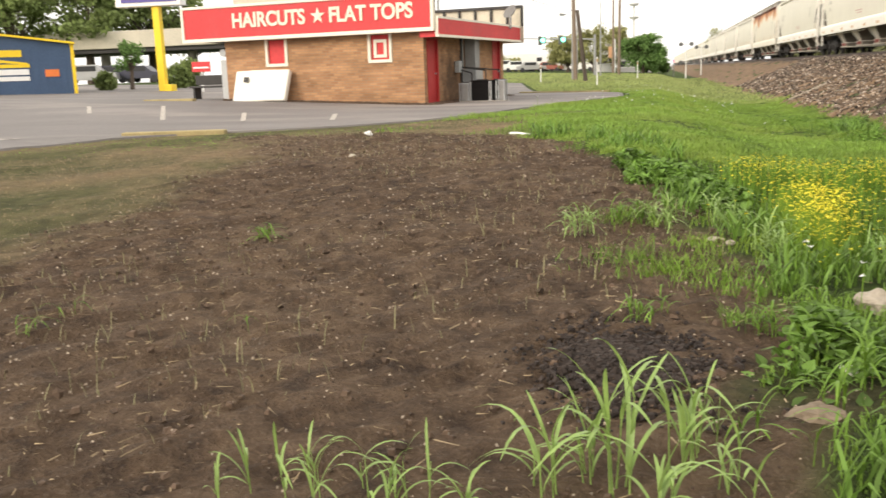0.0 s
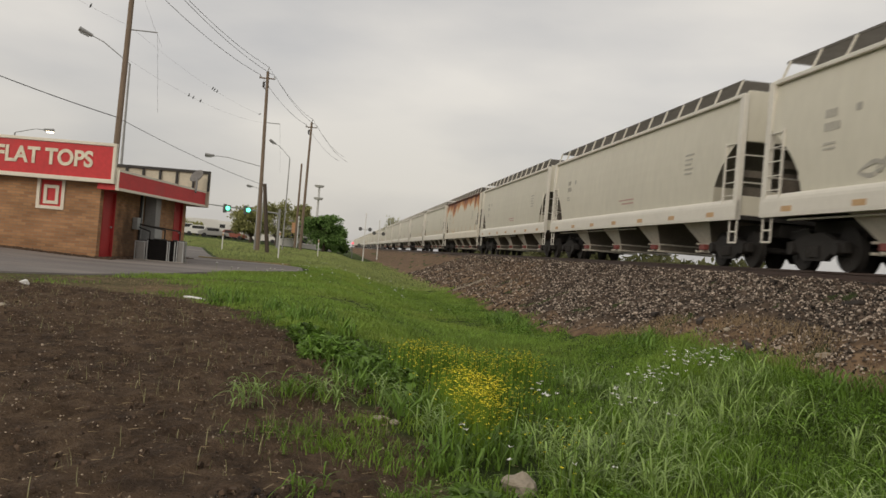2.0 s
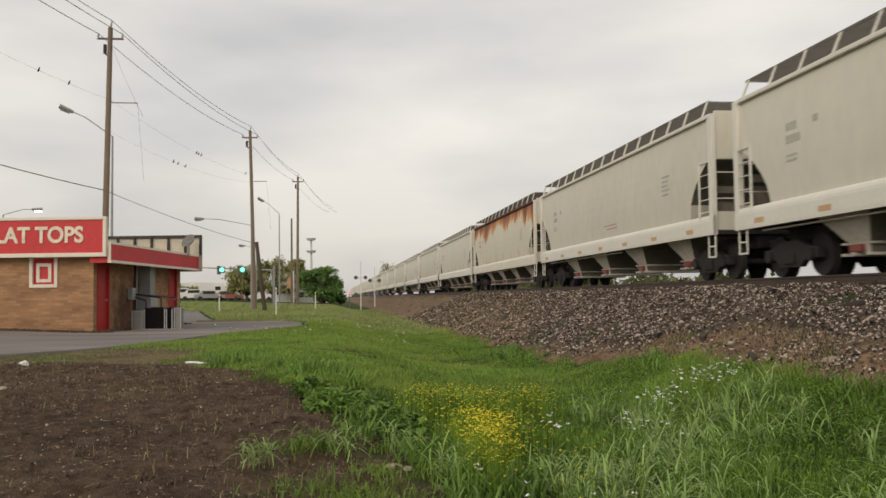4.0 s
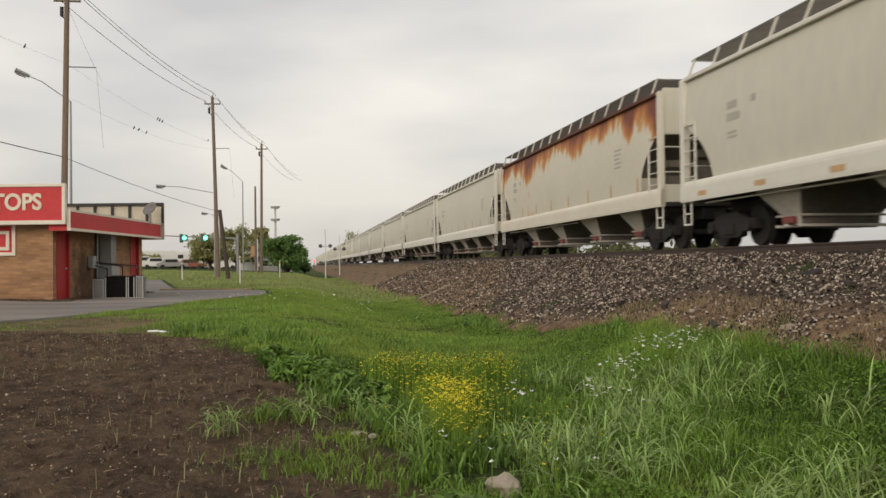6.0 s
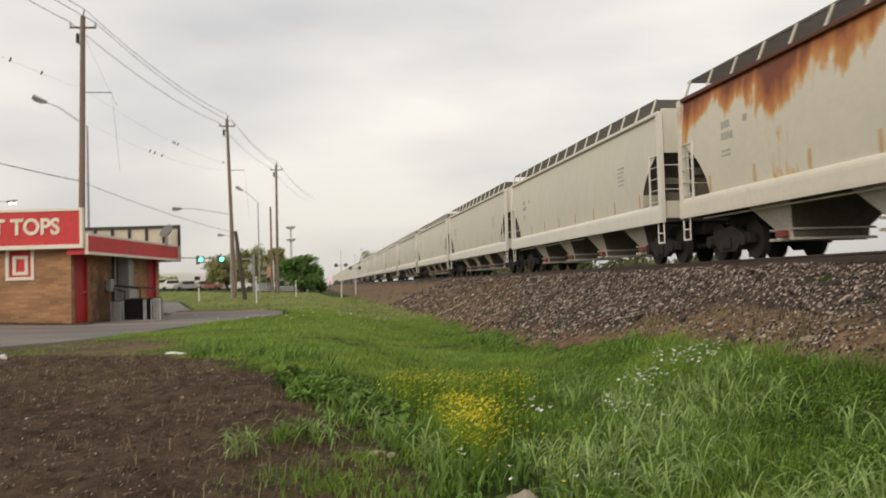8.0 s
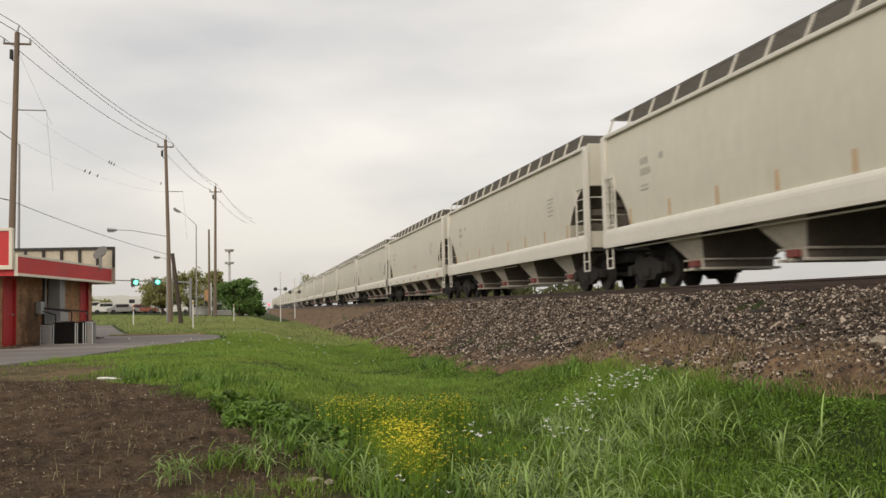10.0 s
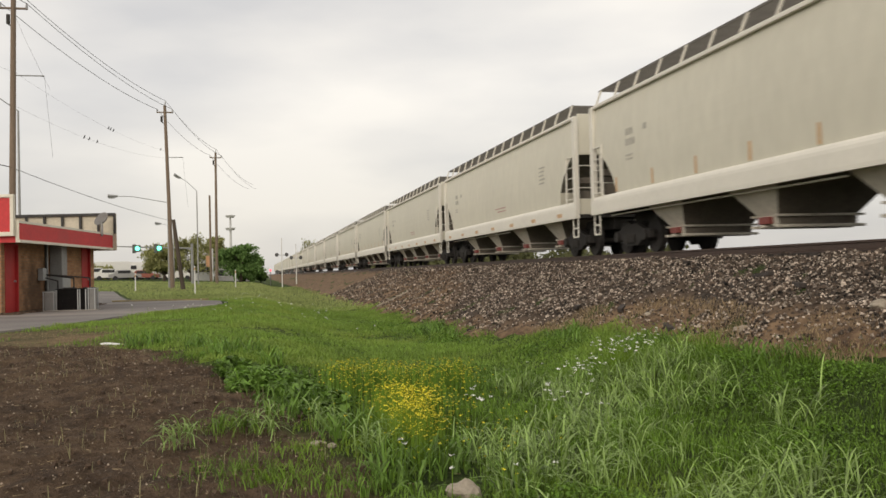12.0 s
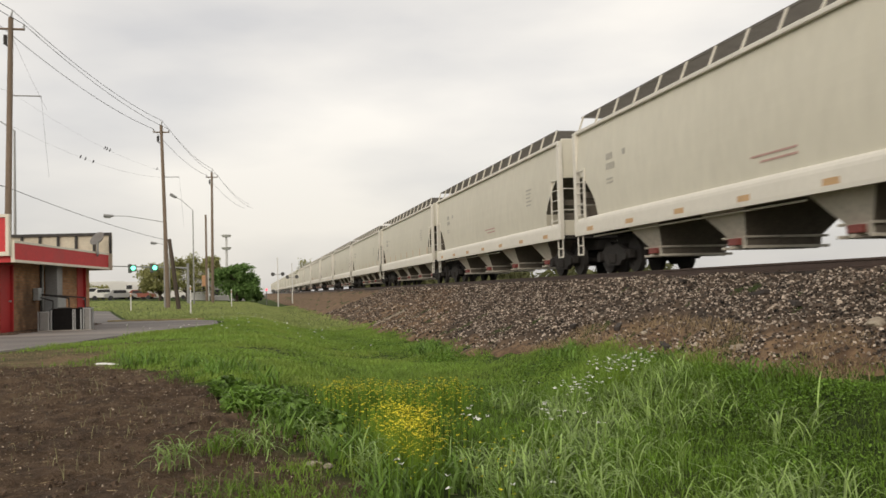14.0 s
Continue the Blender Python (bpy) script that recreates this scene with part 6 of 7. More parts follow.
def leaf_mat_mesh(name, x, y, h, size, material, seed):
    """A low cover of small oval leaves, each folded along its middle and tilted its own way."""
    rng = np.random.RandomState(seed)
    k = len(x)
    z = land(x, y) + h
    a = rng.uniform(0, 2 * np.pi, k)
    tip = rng.uniform(-0.5, 0.9, k)
    s_ = size * rng.uniform(0.6, 1.3, k)
    d = np.stack([np.cos(a) * np.cos(tip), np.sin(a) * np.cos(tip), np.sin(tip)], -1) * s_[:, None]
    e = np.stack([-np.sin(a), np.cos(a), 0 * a], -1) * s_[:, None] * 0.42
    up = np.array((0, 0, 0.18)) * s_[:, None]
    p = np.stack([x, y, z], -1)
    v = np.stack([p - d * 0.5, p - d * 0.1 + e + up, p + d * 0.25 + e * 0.6 + up, p + d * 0.75, p + d * 0.25 - e * 0.6 + up, p - d * 0.1 - e + up], 1)
    b = 6 * np.arange(k)
    q = np.concatenate([np.stack([b, b + 1, b + 2, b + 3], -1), np.stack([b, b + 3, b + 4, b + 5], -1)])
    return mesh_of(name, v.reshape(-1, 3).tolist(), q.tolist(), material)


# close turf
x, y, rng = scatter(105000, -1.5, 7.2, 2.4, 13, 41, 1.1)
ok = (soil_share(x, y) < 0.15 + 0.25 * rng.rand(len(x))) & (x < TOE(y) - 0.1 + 0.4 * rng.rand(len(x))) & (np.abs(x) < 1.0 + 1.0 * y)
ok &= (clumpy(x, y, 2.3, 7.0) > 0.5 * rng.rand(len(x))) | (x > 1.6)
x, y = x[ok], y[ok]
tall = clumpy(x, y, 1.3, 2.0) * (0.4 + 0.6 * clumpy(x, y, 3.7, 4.0))
h = (0.05 + 0.24 * tall * rng.rand(len(x))) * (0.8 + 0.5 * step(1.8, 3.2, x))
tagged(new("grass", blades_mesh("grass", x, y, h, 0.004 + 0.007 * rng.rand(len(x)), 0.9, M_GRASS, 42)), "fresh green grass on the verge", "grass", kind="stuff")
# the same turf round the camera's standpoint
x, y, rng = scatter(16000, 0.2, 6.2, -5.0, 2.6, 141)
ok = (soil_share(x, np.maximum(y, 0.5)) < 0.3) & (x < TOE(np.maximum(y, 0.0)) - 0.2)
x, y = x[ok], y[ok]
tagged(new("grass", blades_mesh("grass", x, y, 0.04 + 0.12 * rng.rand(len(x)), 0.006 + 0.008 * rng.rand(len(x)), 0.9, M_GRASS, 142)), "fresh green grass on the verge", "grass", kind="stuff")
# middle turf
x, y, rng = scatter(215000, -5.0, 7.2, 12.0, 40, 43, 1.35)
ok = (soil_share(x, y) < 0.3) & (x < TOE(y) - 0.05 + 0.4 * rng.rand(len(x))) & off_lot(x, y) & (dry_share(x, y) < 0.2 + 0.7 * rng.rand(len(x)))
x, y = x[ok], y[ok]
h = 0.04 + 0.13 * clumpy(x, y, 0.9, 1.0) * rng.rand(len(x)) * (1 + 0.5 * clumpy(x, y, 2.1, 3.0))
tagged(new("grass", blades_mesh("grass", x, y, h, 0.007 + 0.010 * rng.rand(len(x)), 0.95, M_GRASS_SOFT, 44)), "soft green grass between the lot and the track", "grass", kind="stuff")
# far turf
x, y, rng = scatter(75000, -26, 8.0, 38, 110, 45, 1.6)
ok = (x < 4.9) & off_lot(x, y) & (x > -0.24 * y - 1)
x, y = x[ok], y[ok]
h = 0.06 + 0.12 * rng.rand(len(x))
tagged(new("grass", blades_mesh("grass", x, y, h, 0.022 + 0.025 * rng.rand(len(x)), 0.9, M_GRASS_FIELD, 46)), "grass field towards the road and signals", "grass", kind="stuff")
# tall rank grass that bows over, in loose tufts
x, y, rng = scatter(1150, 1.5, 5.9, 3.6, 11.5, 47, 1.0)
ok = (clumpy(x, y, 0.8, 3.0) + 0.4 * step(2.2, 3.6, x) - 0.45 * step(4.6, 5.6, x) > 0.58 + 0.4 * rng.rand(len(x))) & (x < TOE(y) - 0.5)
x, y = x[ok], y[ok]
tagged(new("tall_grass", arch_mesh("tall_grass", x, y, 8, 0.32 + 0.36 * rng.rand(len(x)), 0.0095, M_LEAF_PALE, 48)), "tall pale grass bowing over in the ditch", "grass", kind="stuff")
x, y, rng = scatter(900, 0.7, 6.0, 10.5, 24, 148, 1.2)
ok = (clumpy(x, y, 0.7, 1.5) > 0.45 + 0.4 * rng.rand(len(x))) & (x < TOE(y) - 0.2) & (soil_share(x, y) < 0.2)
x, y = x[ok], y[ok]
tagged(new("tall_grass", arch_mesh("tall_grass", x, y, 9, 0.14 + 0.18 * rng.rand(len(x)), 0.006, M_GRASS, 149)), "loose green grass tufts along the ditch", "grass", kind="stuff")
# low clover and broad-leaved weeds in patches
rng = np.random.RandomState(150)
for spots, size, top, m_, lb in (
        (((0.0, 10.2, 0.3, 0.45, 1500), (0.4, 9.5, 0.25, 0.35, 900), (-0.35, 10.9, 0.25, 0.3, 600), (0.8, 8.9, 0.2, 0.3, 350), (0.85, 4.75, 0.2, 0.28, 600)), 0.062, 0.22, M_GRASS_DARK, "mounds of dark broad-leaved weeds by the soil"),
        (((4.9, 8.4, 0.4, 0.7, 2000), (5.6, 10.2, 0.35, 0.7, 2000), (5.7, 8.0, 0.3, 0.5, 1500), (4.3, 6.6, 0.35, 0.5, 1500), (4.2, 19.3, 0.4, 1.2, 1800), (3.6, 25.0, 0.5, 2.0, 1500), (2.9, 13.2, 0.5, 0.9, 1800), (1.9, 5.2, 0.35, 0.4, 1300), (4.9, 14.5, 0.5, 0.9, 2000)), 0.025, 0.14, M_CLOVER, "low clover patches in the grass")):
    x = np.concatenate([rng.normal(p[0], p[2], p[4]) for p in spots])
    y = np.concatenate([rng.normal(p[1], p[3], p[4]) for p in spots])
    dome = np.concatenate([np.exp(-0.4 * (((x[i0:i1] - p[0]) / p[2]) ** 2 + ((y[i0:i1] - p[1]) / p[3]) ** 2)) for p, i0, i1 in ((p, sum(q[4] for q in spots[:i]), sum(q[4] for q in spots[:i + 1])) for i, p in enumerate(spots))])
    ok = (x < TOE(y) - 0.05) & (soil_share(x, y) < 0.8)
    x, y, dome = x[ok], y[ok], dome[ok]
    h = top * dome * (0.25 + 0.75 * rng.rand(len(x)) ** 0.6)
    tagged(new("broad_weeds", leaf_mat_mesh("broad_weeds", x, y, h, size * (1 + y / 40), m_, 151)), lb, "weeds", kind="stuff")
# dark broad weeds along the soil's edge and at the ballast's foot
x, y, rng = scatter(60000, -3.2, 7.2, 3.0, 26, 49, 1.2)
edge_gap = x - np.interp(y, [0, 3, 4.9, 6.3, 7.7, 8.6, 10, 12.8, 14.5, 15.6], [0.3, 0.45, 0.65, 0.65, 0.4, 0.1, -0.35, -0.8, -2.4, -5.5])
near_soil = (edge_gap > 0.0) & (edge_gap < 1.0) & (y < 16) & (clumpy(x, y, 1.7, 5.0) > np.where(edge_gap < 0, 0.74, 0.6)) & ((y > 5.5) | (edge_gap > 0.05))
near_toe = (x > TOE(y) - 0.9) & (x < TOE(y) - 0.1) & (clumpy(x, y, 0.9, 6.0) > 0.5 + 0.4 * rng.rand(len(x)))
ok = near_soil | near_toe
x, y = x[ok], y[ok]
h = (0.12 + 0.22 * rng.rand(len(x))) * np.where((edge_gap[ok] < 0.1) & (y < 16), 0.6, 1.0)
tagged(new("broad_weeds", blades_mesh("broad_weeds", x, y, h, (0.009 + 0.015 * rng.rand(len(x))) * (1 + y / 30), 1.15, M_GRASS_DARK, 50)), "dark green broad-leaved weeds at the soil's edge", "weeds", kind="stuff")
# low weeds that creep over the soil's edge
rng = np.random.RandomState(63)
spots = ((-0.15, 6.5, 0.24), (0.05, 6.3, 0.2), (0.35, 6.25, 0.2), (-0.3, 7.9, 0.16), (0.6, 5.9, 0.12), (-0.9, 12.4, 0.2), (0.5, 5.2, 0.08), (0.3, 7.0, 0.1))
x = np.concatenate([rng.normal(a, c, int(700 * c)) for a, b, c in spots])
y = np.concatenate([rng.normal(b, 1.1 * c, int(700 * c)) for a, b, c in spots])
x, y = np.concatenate([x, x + rng.normal(0, 0.03, len(x))]), np.concatenate([y, y + rng.normal(0, 0.03, len(y))])
tagged(new("low_weeds", blades_mesh("low_weeds", x, y, 0.04 + 0.10 * rng.rand(len(x)), 0.003 + 0.005 * rng.rand(len(x)), 1.2, M_GRASS, 64, 0.02)), "low dark weeds creeping over the soil's edge", "weeds", kind="stuff")
# sprouts and straw on the soil
M_SPROUT = mat("dull_green_sprouts", (0.27, 0.25, 0.13), 0.8, vary=0.3, scale=2, fine=10, bump=0, island=1.0)
x, y, rng = scatter(3400, -8.5, 1.2, 2.6, 15.5, 51)
ok = (soil_share(x, y) > 0.5) & (clumpy(x, y, 0.7, 8.0) > 0.45)
x, y = x[ok], y[ok]
tagged(new("sprouts", blades_mesh("sprouts", x, y, 0.05 + 0.13 * rng.rand(len(x)), 0.003 + 0.004 * rng.rand(len(x)), 0.6, M_SPROUT, 52)), "thin pale sprouts and stubble on bare soil", "sprouts", kind="stuff")
x, y, rng = scatter(6500, -12, 1.4, 2.4, 16, 53)
ok = (soil_share(x, y) > 0.3) | (rng.rand(len(x)) < 0.3)
ok &= ~((y > 15) & ~off_lot(x, y)) & off_lot(x, y)
x, y = x[ok], y[ok]
k = len(x)
a = rng.uniform(0, 6.28, k)
L_ = 0.012 + 0.05 * rng.rand(k) ** 3
z = land(x, y) + 0.022 + soil_share(x, y) * 0.026 * (wobble(x, y, 9.1, 0.7) + 0.8 * wobble(x, y, 17.0, 1.9))
dx, dy = np.cos(a) * L_, np.sin(a) * L_
w_ = 0.0012 + 0.002 * rng.rand(k)
px, py = -np.sin(a) * w_, np.cos(a) * w_
lift_ = 0.012 * rng.rand(k)
v = np.stack([np.stack([x - dx - px, y - dy - py, z], -1), np.stack([x - dx + px, y - dy + py, z + 0.004], -1), np.stack([x + dx + px, y + dy + py, z + lift_], -1), np.stack([x + dx - px, y + dy - py, z + lift_], -1)], 1)
tagged(new("straw_litter", mesh_of("straw_litter", v.reshape(-1, 3).tolist(), np.arange(4 * k).reshape(-1, 4).tolist(), M_STRAW)), "bits of straw and dry litter on the soil", "straw", kind="stuff")
M_PEBBLE = mat("pale_gravel", (0.32, 0.255, 0.19), 0.9, vary=0.8, scale=4, fine=30, bump=0.2, island=1.0)
M_CLOD = mat("dark_clods", (0.095, 0.062, 0.041), 0.95, vary=0.4, scale=4, fine=30, bump=0.5, island=1.0)
x, y, rng = scatter(11000, -9.5, 1.3, 2.4, 16.0, 55)
ok = soil_share(x, y) > 0.3
x, y = x[ok], y[ok]
s_ = (0.0015 + 0.0045 * rng.rand(len(x)) ** 3) * (1 + y / 20)
tagged(new("gravel_bits", stones_mesh("gravel_bits", x, y, land(x, y) + 0.02, s_, M_PEBBLE, 56)), "small pale gravel bits in the soil", "gravel", kind="stuff")
x, y, rng = scatter(9000, -9.5, 1.0, 2.4, 15.6, 57)
ok = soil_share(x, y) > 0.5
x, y = x[ok], y[ok]
s_ = 0.006 + 0.017 * rng.rand(len(x)) ** 3
tagged(new("soil_clods", stones_mesh("soil_clods", x, y, land(x, y) + 0.012, s_, M_CLOD, 58)), "crumbled dark clods of soil", "soil", kind="stuff")
# a mound of fresh dark crumbs
M_CRUMB = mat("fresh_dark_crumbs", (0.034, 0.024, 0.019), 0.95, vary=0.5, scale=4, fine=30, bump=0.5, island=1.0)
x = rng.normal(-0.15, 0.2, 3200)
y = rng.normal(4.35, 0.3, 3200)
s_ = 0.005 + 0.016 * rng.rand(3200) ** 2
pile = 0.06 * np.exp(-((x + 0.25) / 0.25) ** 2 - ((y - 4.3) / 0.25) ** 2)
tagged(new("soil_clods", stones_mesh("soil_clods", x, y, land(x, y) + 0.01 + pile, s_, M_CRUMB, 59)), "crumbly pile of darker dug soil", "soil", kind="stuff")
# dirt and litter along the foot of the shop
rng = np.random.RandomState(180)
k = 4200
front = rng.rand(k) < 0.6
lx = np.where(front, rng.uniform(-7.4, 0.6, k), 0.03 + 0.5 * rng.rand(k) ** 2)
ly_ = np.where(front, -0.03 - 0.55 * rng.rand(k) ** 2, rng.uniform(-0.2, 8.2, k))
cs, sn = math.cos(radians(-8)), math.sin(radians(-8))
x, y = -7.24 + lx * cs - ly_ * sn, 28.0 + lx * sn + ly_ * cs
tagged(new("soil_clods", stones_mesh("soil_clods", x, y, land(x, y) + 0.045, 0.012 + 0.035 * rng.rand(k) ** 2, M_CLOD, 181)), "dirt and crumbs gathered along the shop's foot", "soil", kind="stuff")
# dry straw-coloured verge by the lot
x, y, rng = scatter(34000, -13, -2, 5.0, 18.5, 60)
ok = off_lot(x, y) & (soil_share(x, y) < 0.45) & (clumpy(x, y, 0.8, 2.0) > 0.3 * rng.rand(len(x)))
x, y = x[ok], y[ok]
green = clumpy(x, y, 0.45, 9.0) + 0.3 * step(11, 15, y) - 0.25 * step(-8.0, -5.5, x) > 0.45 + 0.2 * rng.rand(len(x))
for sel, m_, nm, lb in ((green, M_GRASS_SOFT, "grass", "short green grass beside the lot"), (~green, M_STRAW, "dry_grass", "short dry straw-coloured grass beside the lot")):
    tagged(new(nm, blades_mesh(nm, x[sel], y[sel], 0.015 + 0.04 * rng.rand(sel.sum()), 0.006 + 0.007 * rng.rand(sel.sum()), 1.2, m_, 61)), lb, "grass", kind="stuff")


def weed_clump(x, y, n, h, w, label, seed, material=None):
    """A tuft of a few stalks with long arching leaves, set at several heights."""
    rng = np.random.RandomState(seed)
    t = tagged(new("weed_clump"), label, "weed", "weed clumps")
    t.matrix_basis = pose(x, y, float(land(x, y)) - 0.01)
    stalks = [(rng.normal(0, 0.035), rng.normal(0, 0.035), h * rng.uniform(0.3, 0.6), rng.uniform(-0.12, 0.12), rng.uniform(-0.12, 0.12)) for _ in range(max(1, n // 3))]
    for ox, oy, sh, tx, ty in stalks:
        part("stalk", rodm((ox, oy, -0.02), (ox + tx * sh, oy + ty * sh, sh), w * 0.24, w * 0.12, seg=5), material or M_LEAF_PALE, t)
    for k in range(n):
        ox, oy, sh, tx, ty = stalks[k % len(stalks)]
        up = rng.uniform(0.15, 1.0)
        a = rng.uniform(0, 2 * math.pi)
        L = h * rng.uniform(0.45, 0.95)
        lean = rng.uniform(0.3, 1.25) if y < 4 else rng.uniform(0.65, 1.5)
        twist = rng.uniform(-0.8, 0.8)
        vs, fs = [], []
        seg = 7
        for i in range(seg + 1):
            f = i / seg
            r = L * (0.25 + 0.6 * lean) * f ** 1.3 * 0.8
            zz = up * sh + L * (f * (1.1 - 0.35 * lean) - 0.62 * lean * f ** 2.4)
            zz = max(zz, 0.015)
            ww = w * (0.45 + 1.1 * f) * (1 - f) ** 0.6 * 0.62 + 0.0006
            c, s = math.cos(a + twist * f * 0.5), math.sin(a + twist * f * 0.5)
            for sg, dz in ((-1, 0.3), (0, 0.0), (1, 0.3)):
                vs.append((ox + tx * up * sh + c * r - s * sg * ww, oy + ty * up * sh + s * r + c * sg * ww, zz + dz * ww))
        for i in range(seg):
            for j in range(2):
                p = 3 * i + j
                fs.append((p, p + 1, p + 4, p + 3))
        part("leaf", mesh_of("leaf", vs, fs, material or M_LEAF_PALE, True), None, t)


for i, (x, y, n, h, w, lb) in enumerate((
        (-0.36, 2.95, 15, 0.58, 0.018, "tall broad-bladed green weed with arching leaves"), (-0.12, 3.05, 16, 0.62, 0.02, "tall broad-bladed green weed with arching leaves"),
        (0.10, 3.2, 15, 0.56, 0.018, "tall broad-bladed green weed with arching leaves"), (0.28, 3.05, 14, 0.38, 0.014, "tall broad-bladed green weed with arching leaves"),
        (-0.24, 3.1, 14, 0.42, 0.015, "tall broad-bladed green weed with arching leaves"), (0.2, 3.45, 14, 0.4, 0.013, "tall broad-bladed green weed with arching leaves"), (0.0, 2.8, 14, 0.42, 0.015, "tall broad-bladed green weed with arching leaves"),
        (-1.22, 2.86, 8, 0.3, 0.011, "green grass weed at the soil's near edge"), (-0.9, 2.74, 8, 0.32, 0.012, "green grass weed at the soil's near edge"),
        (-1.32, 2.78, 8, 0.34, 0.012, "green grass weed at the soil's near edge"), (-0.98, 2.82, 9, 0.34, 0.013, "green grass weed at the soil's near edge"),
        (-1.12, 2.75, 7, 0.3, 0.011, "green grass weed at the soil's near edge"), (-1.55, 2.74, 6, 0.26, 0.010, "green grass weed at the soil's near edge"),
        (-0.80, 2.86, 7, 0.32, 0.011, "green grass weed at the soil's near edge"), (-0.6, 2.72, 7, 0.3, 0.012, "green grass weed at the soil's near edge"),
        (-3.66, 4.4, 7, 0.2, 0.010, "small green weed alone on bare soil"), (-3.72, 4.85, 4, 0.2, 0.008, "thin green weed alone on bare soil"), (-2.34, 4.65, 3, 0.18, 0.006, "thin green weed alone on bare soil"),
        (-3.32, 7.05, 22, 0.24, 0.014, "low leafy green weed on bare soil"), (-0.66, 7.3, 16, 0.36, 0.014, "pale grassy weed on bare soil"), (-0.58, 7.42, 16, 0.36, 0.014, "pale grassy weed on bare soil"),
        (-0.12, 7.85, 20, 0.34, 0.016, "low spreading green weed"), (0.1, 7.95, 20, 0.32, 0.016, "low spreading green weed"), (-0.3, 7.75, 18, 0.28, 0.015, "low spreading green weed"),
        (0.52, 7.85, 18, 0.42, 0.015, "pale tufted weed at the soil's edge"), (0.62, 7.7, 10, 0.38, 0.015, "pale tufted weed at the soil's edge"), (0.8, 6.9, 16, 0.38, 0.015, "pale tufted weed at the soil's edge"),
        (0.95, 6.75, 9, 0.34, 0.014, "pale tufted weed at the soil's edge"), (-0.09, 5.1, 18, 0.22, 0.012, "dusty green weed on bare soil"), (0.05, 5.2, 8, 0.22, 0.012, "dusty green weed on bare soil"),
        (0.62, 5.0, 14, 0.34, 0.016, "leafy green weed at the soil's edge"), (0.78, 4.6, 14, 0.36, 0.016, "leafy green weed at the soil's edge"), (0.9, 5.3, 14, 0.34, 0.016, "leafy green weed at the soil's edge"),
        (0.75, 3.9, 14, 0.36, 0.015, "leafy green weed at the soil's edge"), (0.95, 4.2, 14, 0.36, 0.016, "leafy green weed at the soil's edge"), (1.25, 4.7, 12, 0.4, 0.014, "leafy green weed at the soil's edge"),
        (0.6, 3.3, 10, 0.34, 0.012, "leafy green weed at the soil's edge"), (0.12, 7.7, 14, 0.36, 0.014, "pale arching weed on bare soil"), (-0.02, 7.8, 14, 0.38, 0.014, "pale arching weed on bare soil"), (1.05, 7.3, 14, 0.36, 0.014, "pale tufted weed in the grass"), (0.4, 3.6, 10, 0.26, 0.012, "leafy green weed at the soil's edge"),
        (1.7, 6.4, 12, 0.5, 0.013, "tall grass tuft in the ditch"), (2.2, 5.6, 12, 0.55, 0.013, "tall grass tuft in the ditch"), (2.7, 6.2, 12, 0.55, 0.013, "tall grass tuft in the ditch"),
        (3.1, 5.2, 12, 0.55, 0.013, "tall grass tuft in the ditch"), (3.3, 6.6, 12, 0.55, 0.013, "tall grass tuft in the ditch"), (2.0, 7.0, 12, 0.48, 0.012, "tall grass tuft in the ditch"))):
    weed_clump(x, y, n if y < 4 else round(n * 1.4), h if y < 4 else h * 1.12, w if y < 4 else w * 0.85, lb, 70 + i, None if "pale" in lb or "tall" in lb or "near" in lb else M_GRASS)


def flowers(name, pts, size, petal, label, seed, spread=1):
    rng = np.random.RandomState(seed)
    k = len(pts)
    n_ = 5
    c = np.array(pts)
    s = size * rng.uniform(0.6, 1.2, (k, 1))
    ang = rng.uniform(0, 6.28, (k, 1))
    v = np.empty((k, 1 + 2 * n_, 3))
    v[:, 0] = c
    for j in range(2 * n_):
        a = ang[:, 0] + 2 * np.pi * j / (2 * n_)
        r = s[:, 0] * (1.0 if j % 2 == 0 else 0.5)
        t = rng.uniform(-0.6, 0.6, k)
        v[:, 1 + j] = c + np.stack([np.cos(a) * r, np.sin(a) * r, t * r + 0.3 * r], -1)
    base = (1 + 2 * n_) * np.arange(k)
    f = np.concatenate([np.stack([base, base + 1 + j, base + 1 + (j + 1) % (2 * n_)], -1) for j in range(2 * n_)])
    tagged(new(name, mesh_of(name, v.reshape(-1, 3).tolist(), f.tolist(), petal)), label, "flowers", kind="stuff")
    bm_v, bm_f = [], []
    for i_, p in enumerate(c):
        g = float(land(p[0], p[1]))
        o = len(bm_v)
        bm_v += [(p[0] - 0.003, p[1], g), (p[0] + 0.003, p[1], g), (p[0] + 0.002, p[1], p[2]), (p[0] - 0.002, p[1], p[2])]
        bm_f.append((o, o + 1, o + 2, o + 3))
    tagged(new("flower_stems", mesh_of("flower_stems", bm_v, bm_f, M_GRASS)), "thin green flower stems", "stems", kind="stuff")


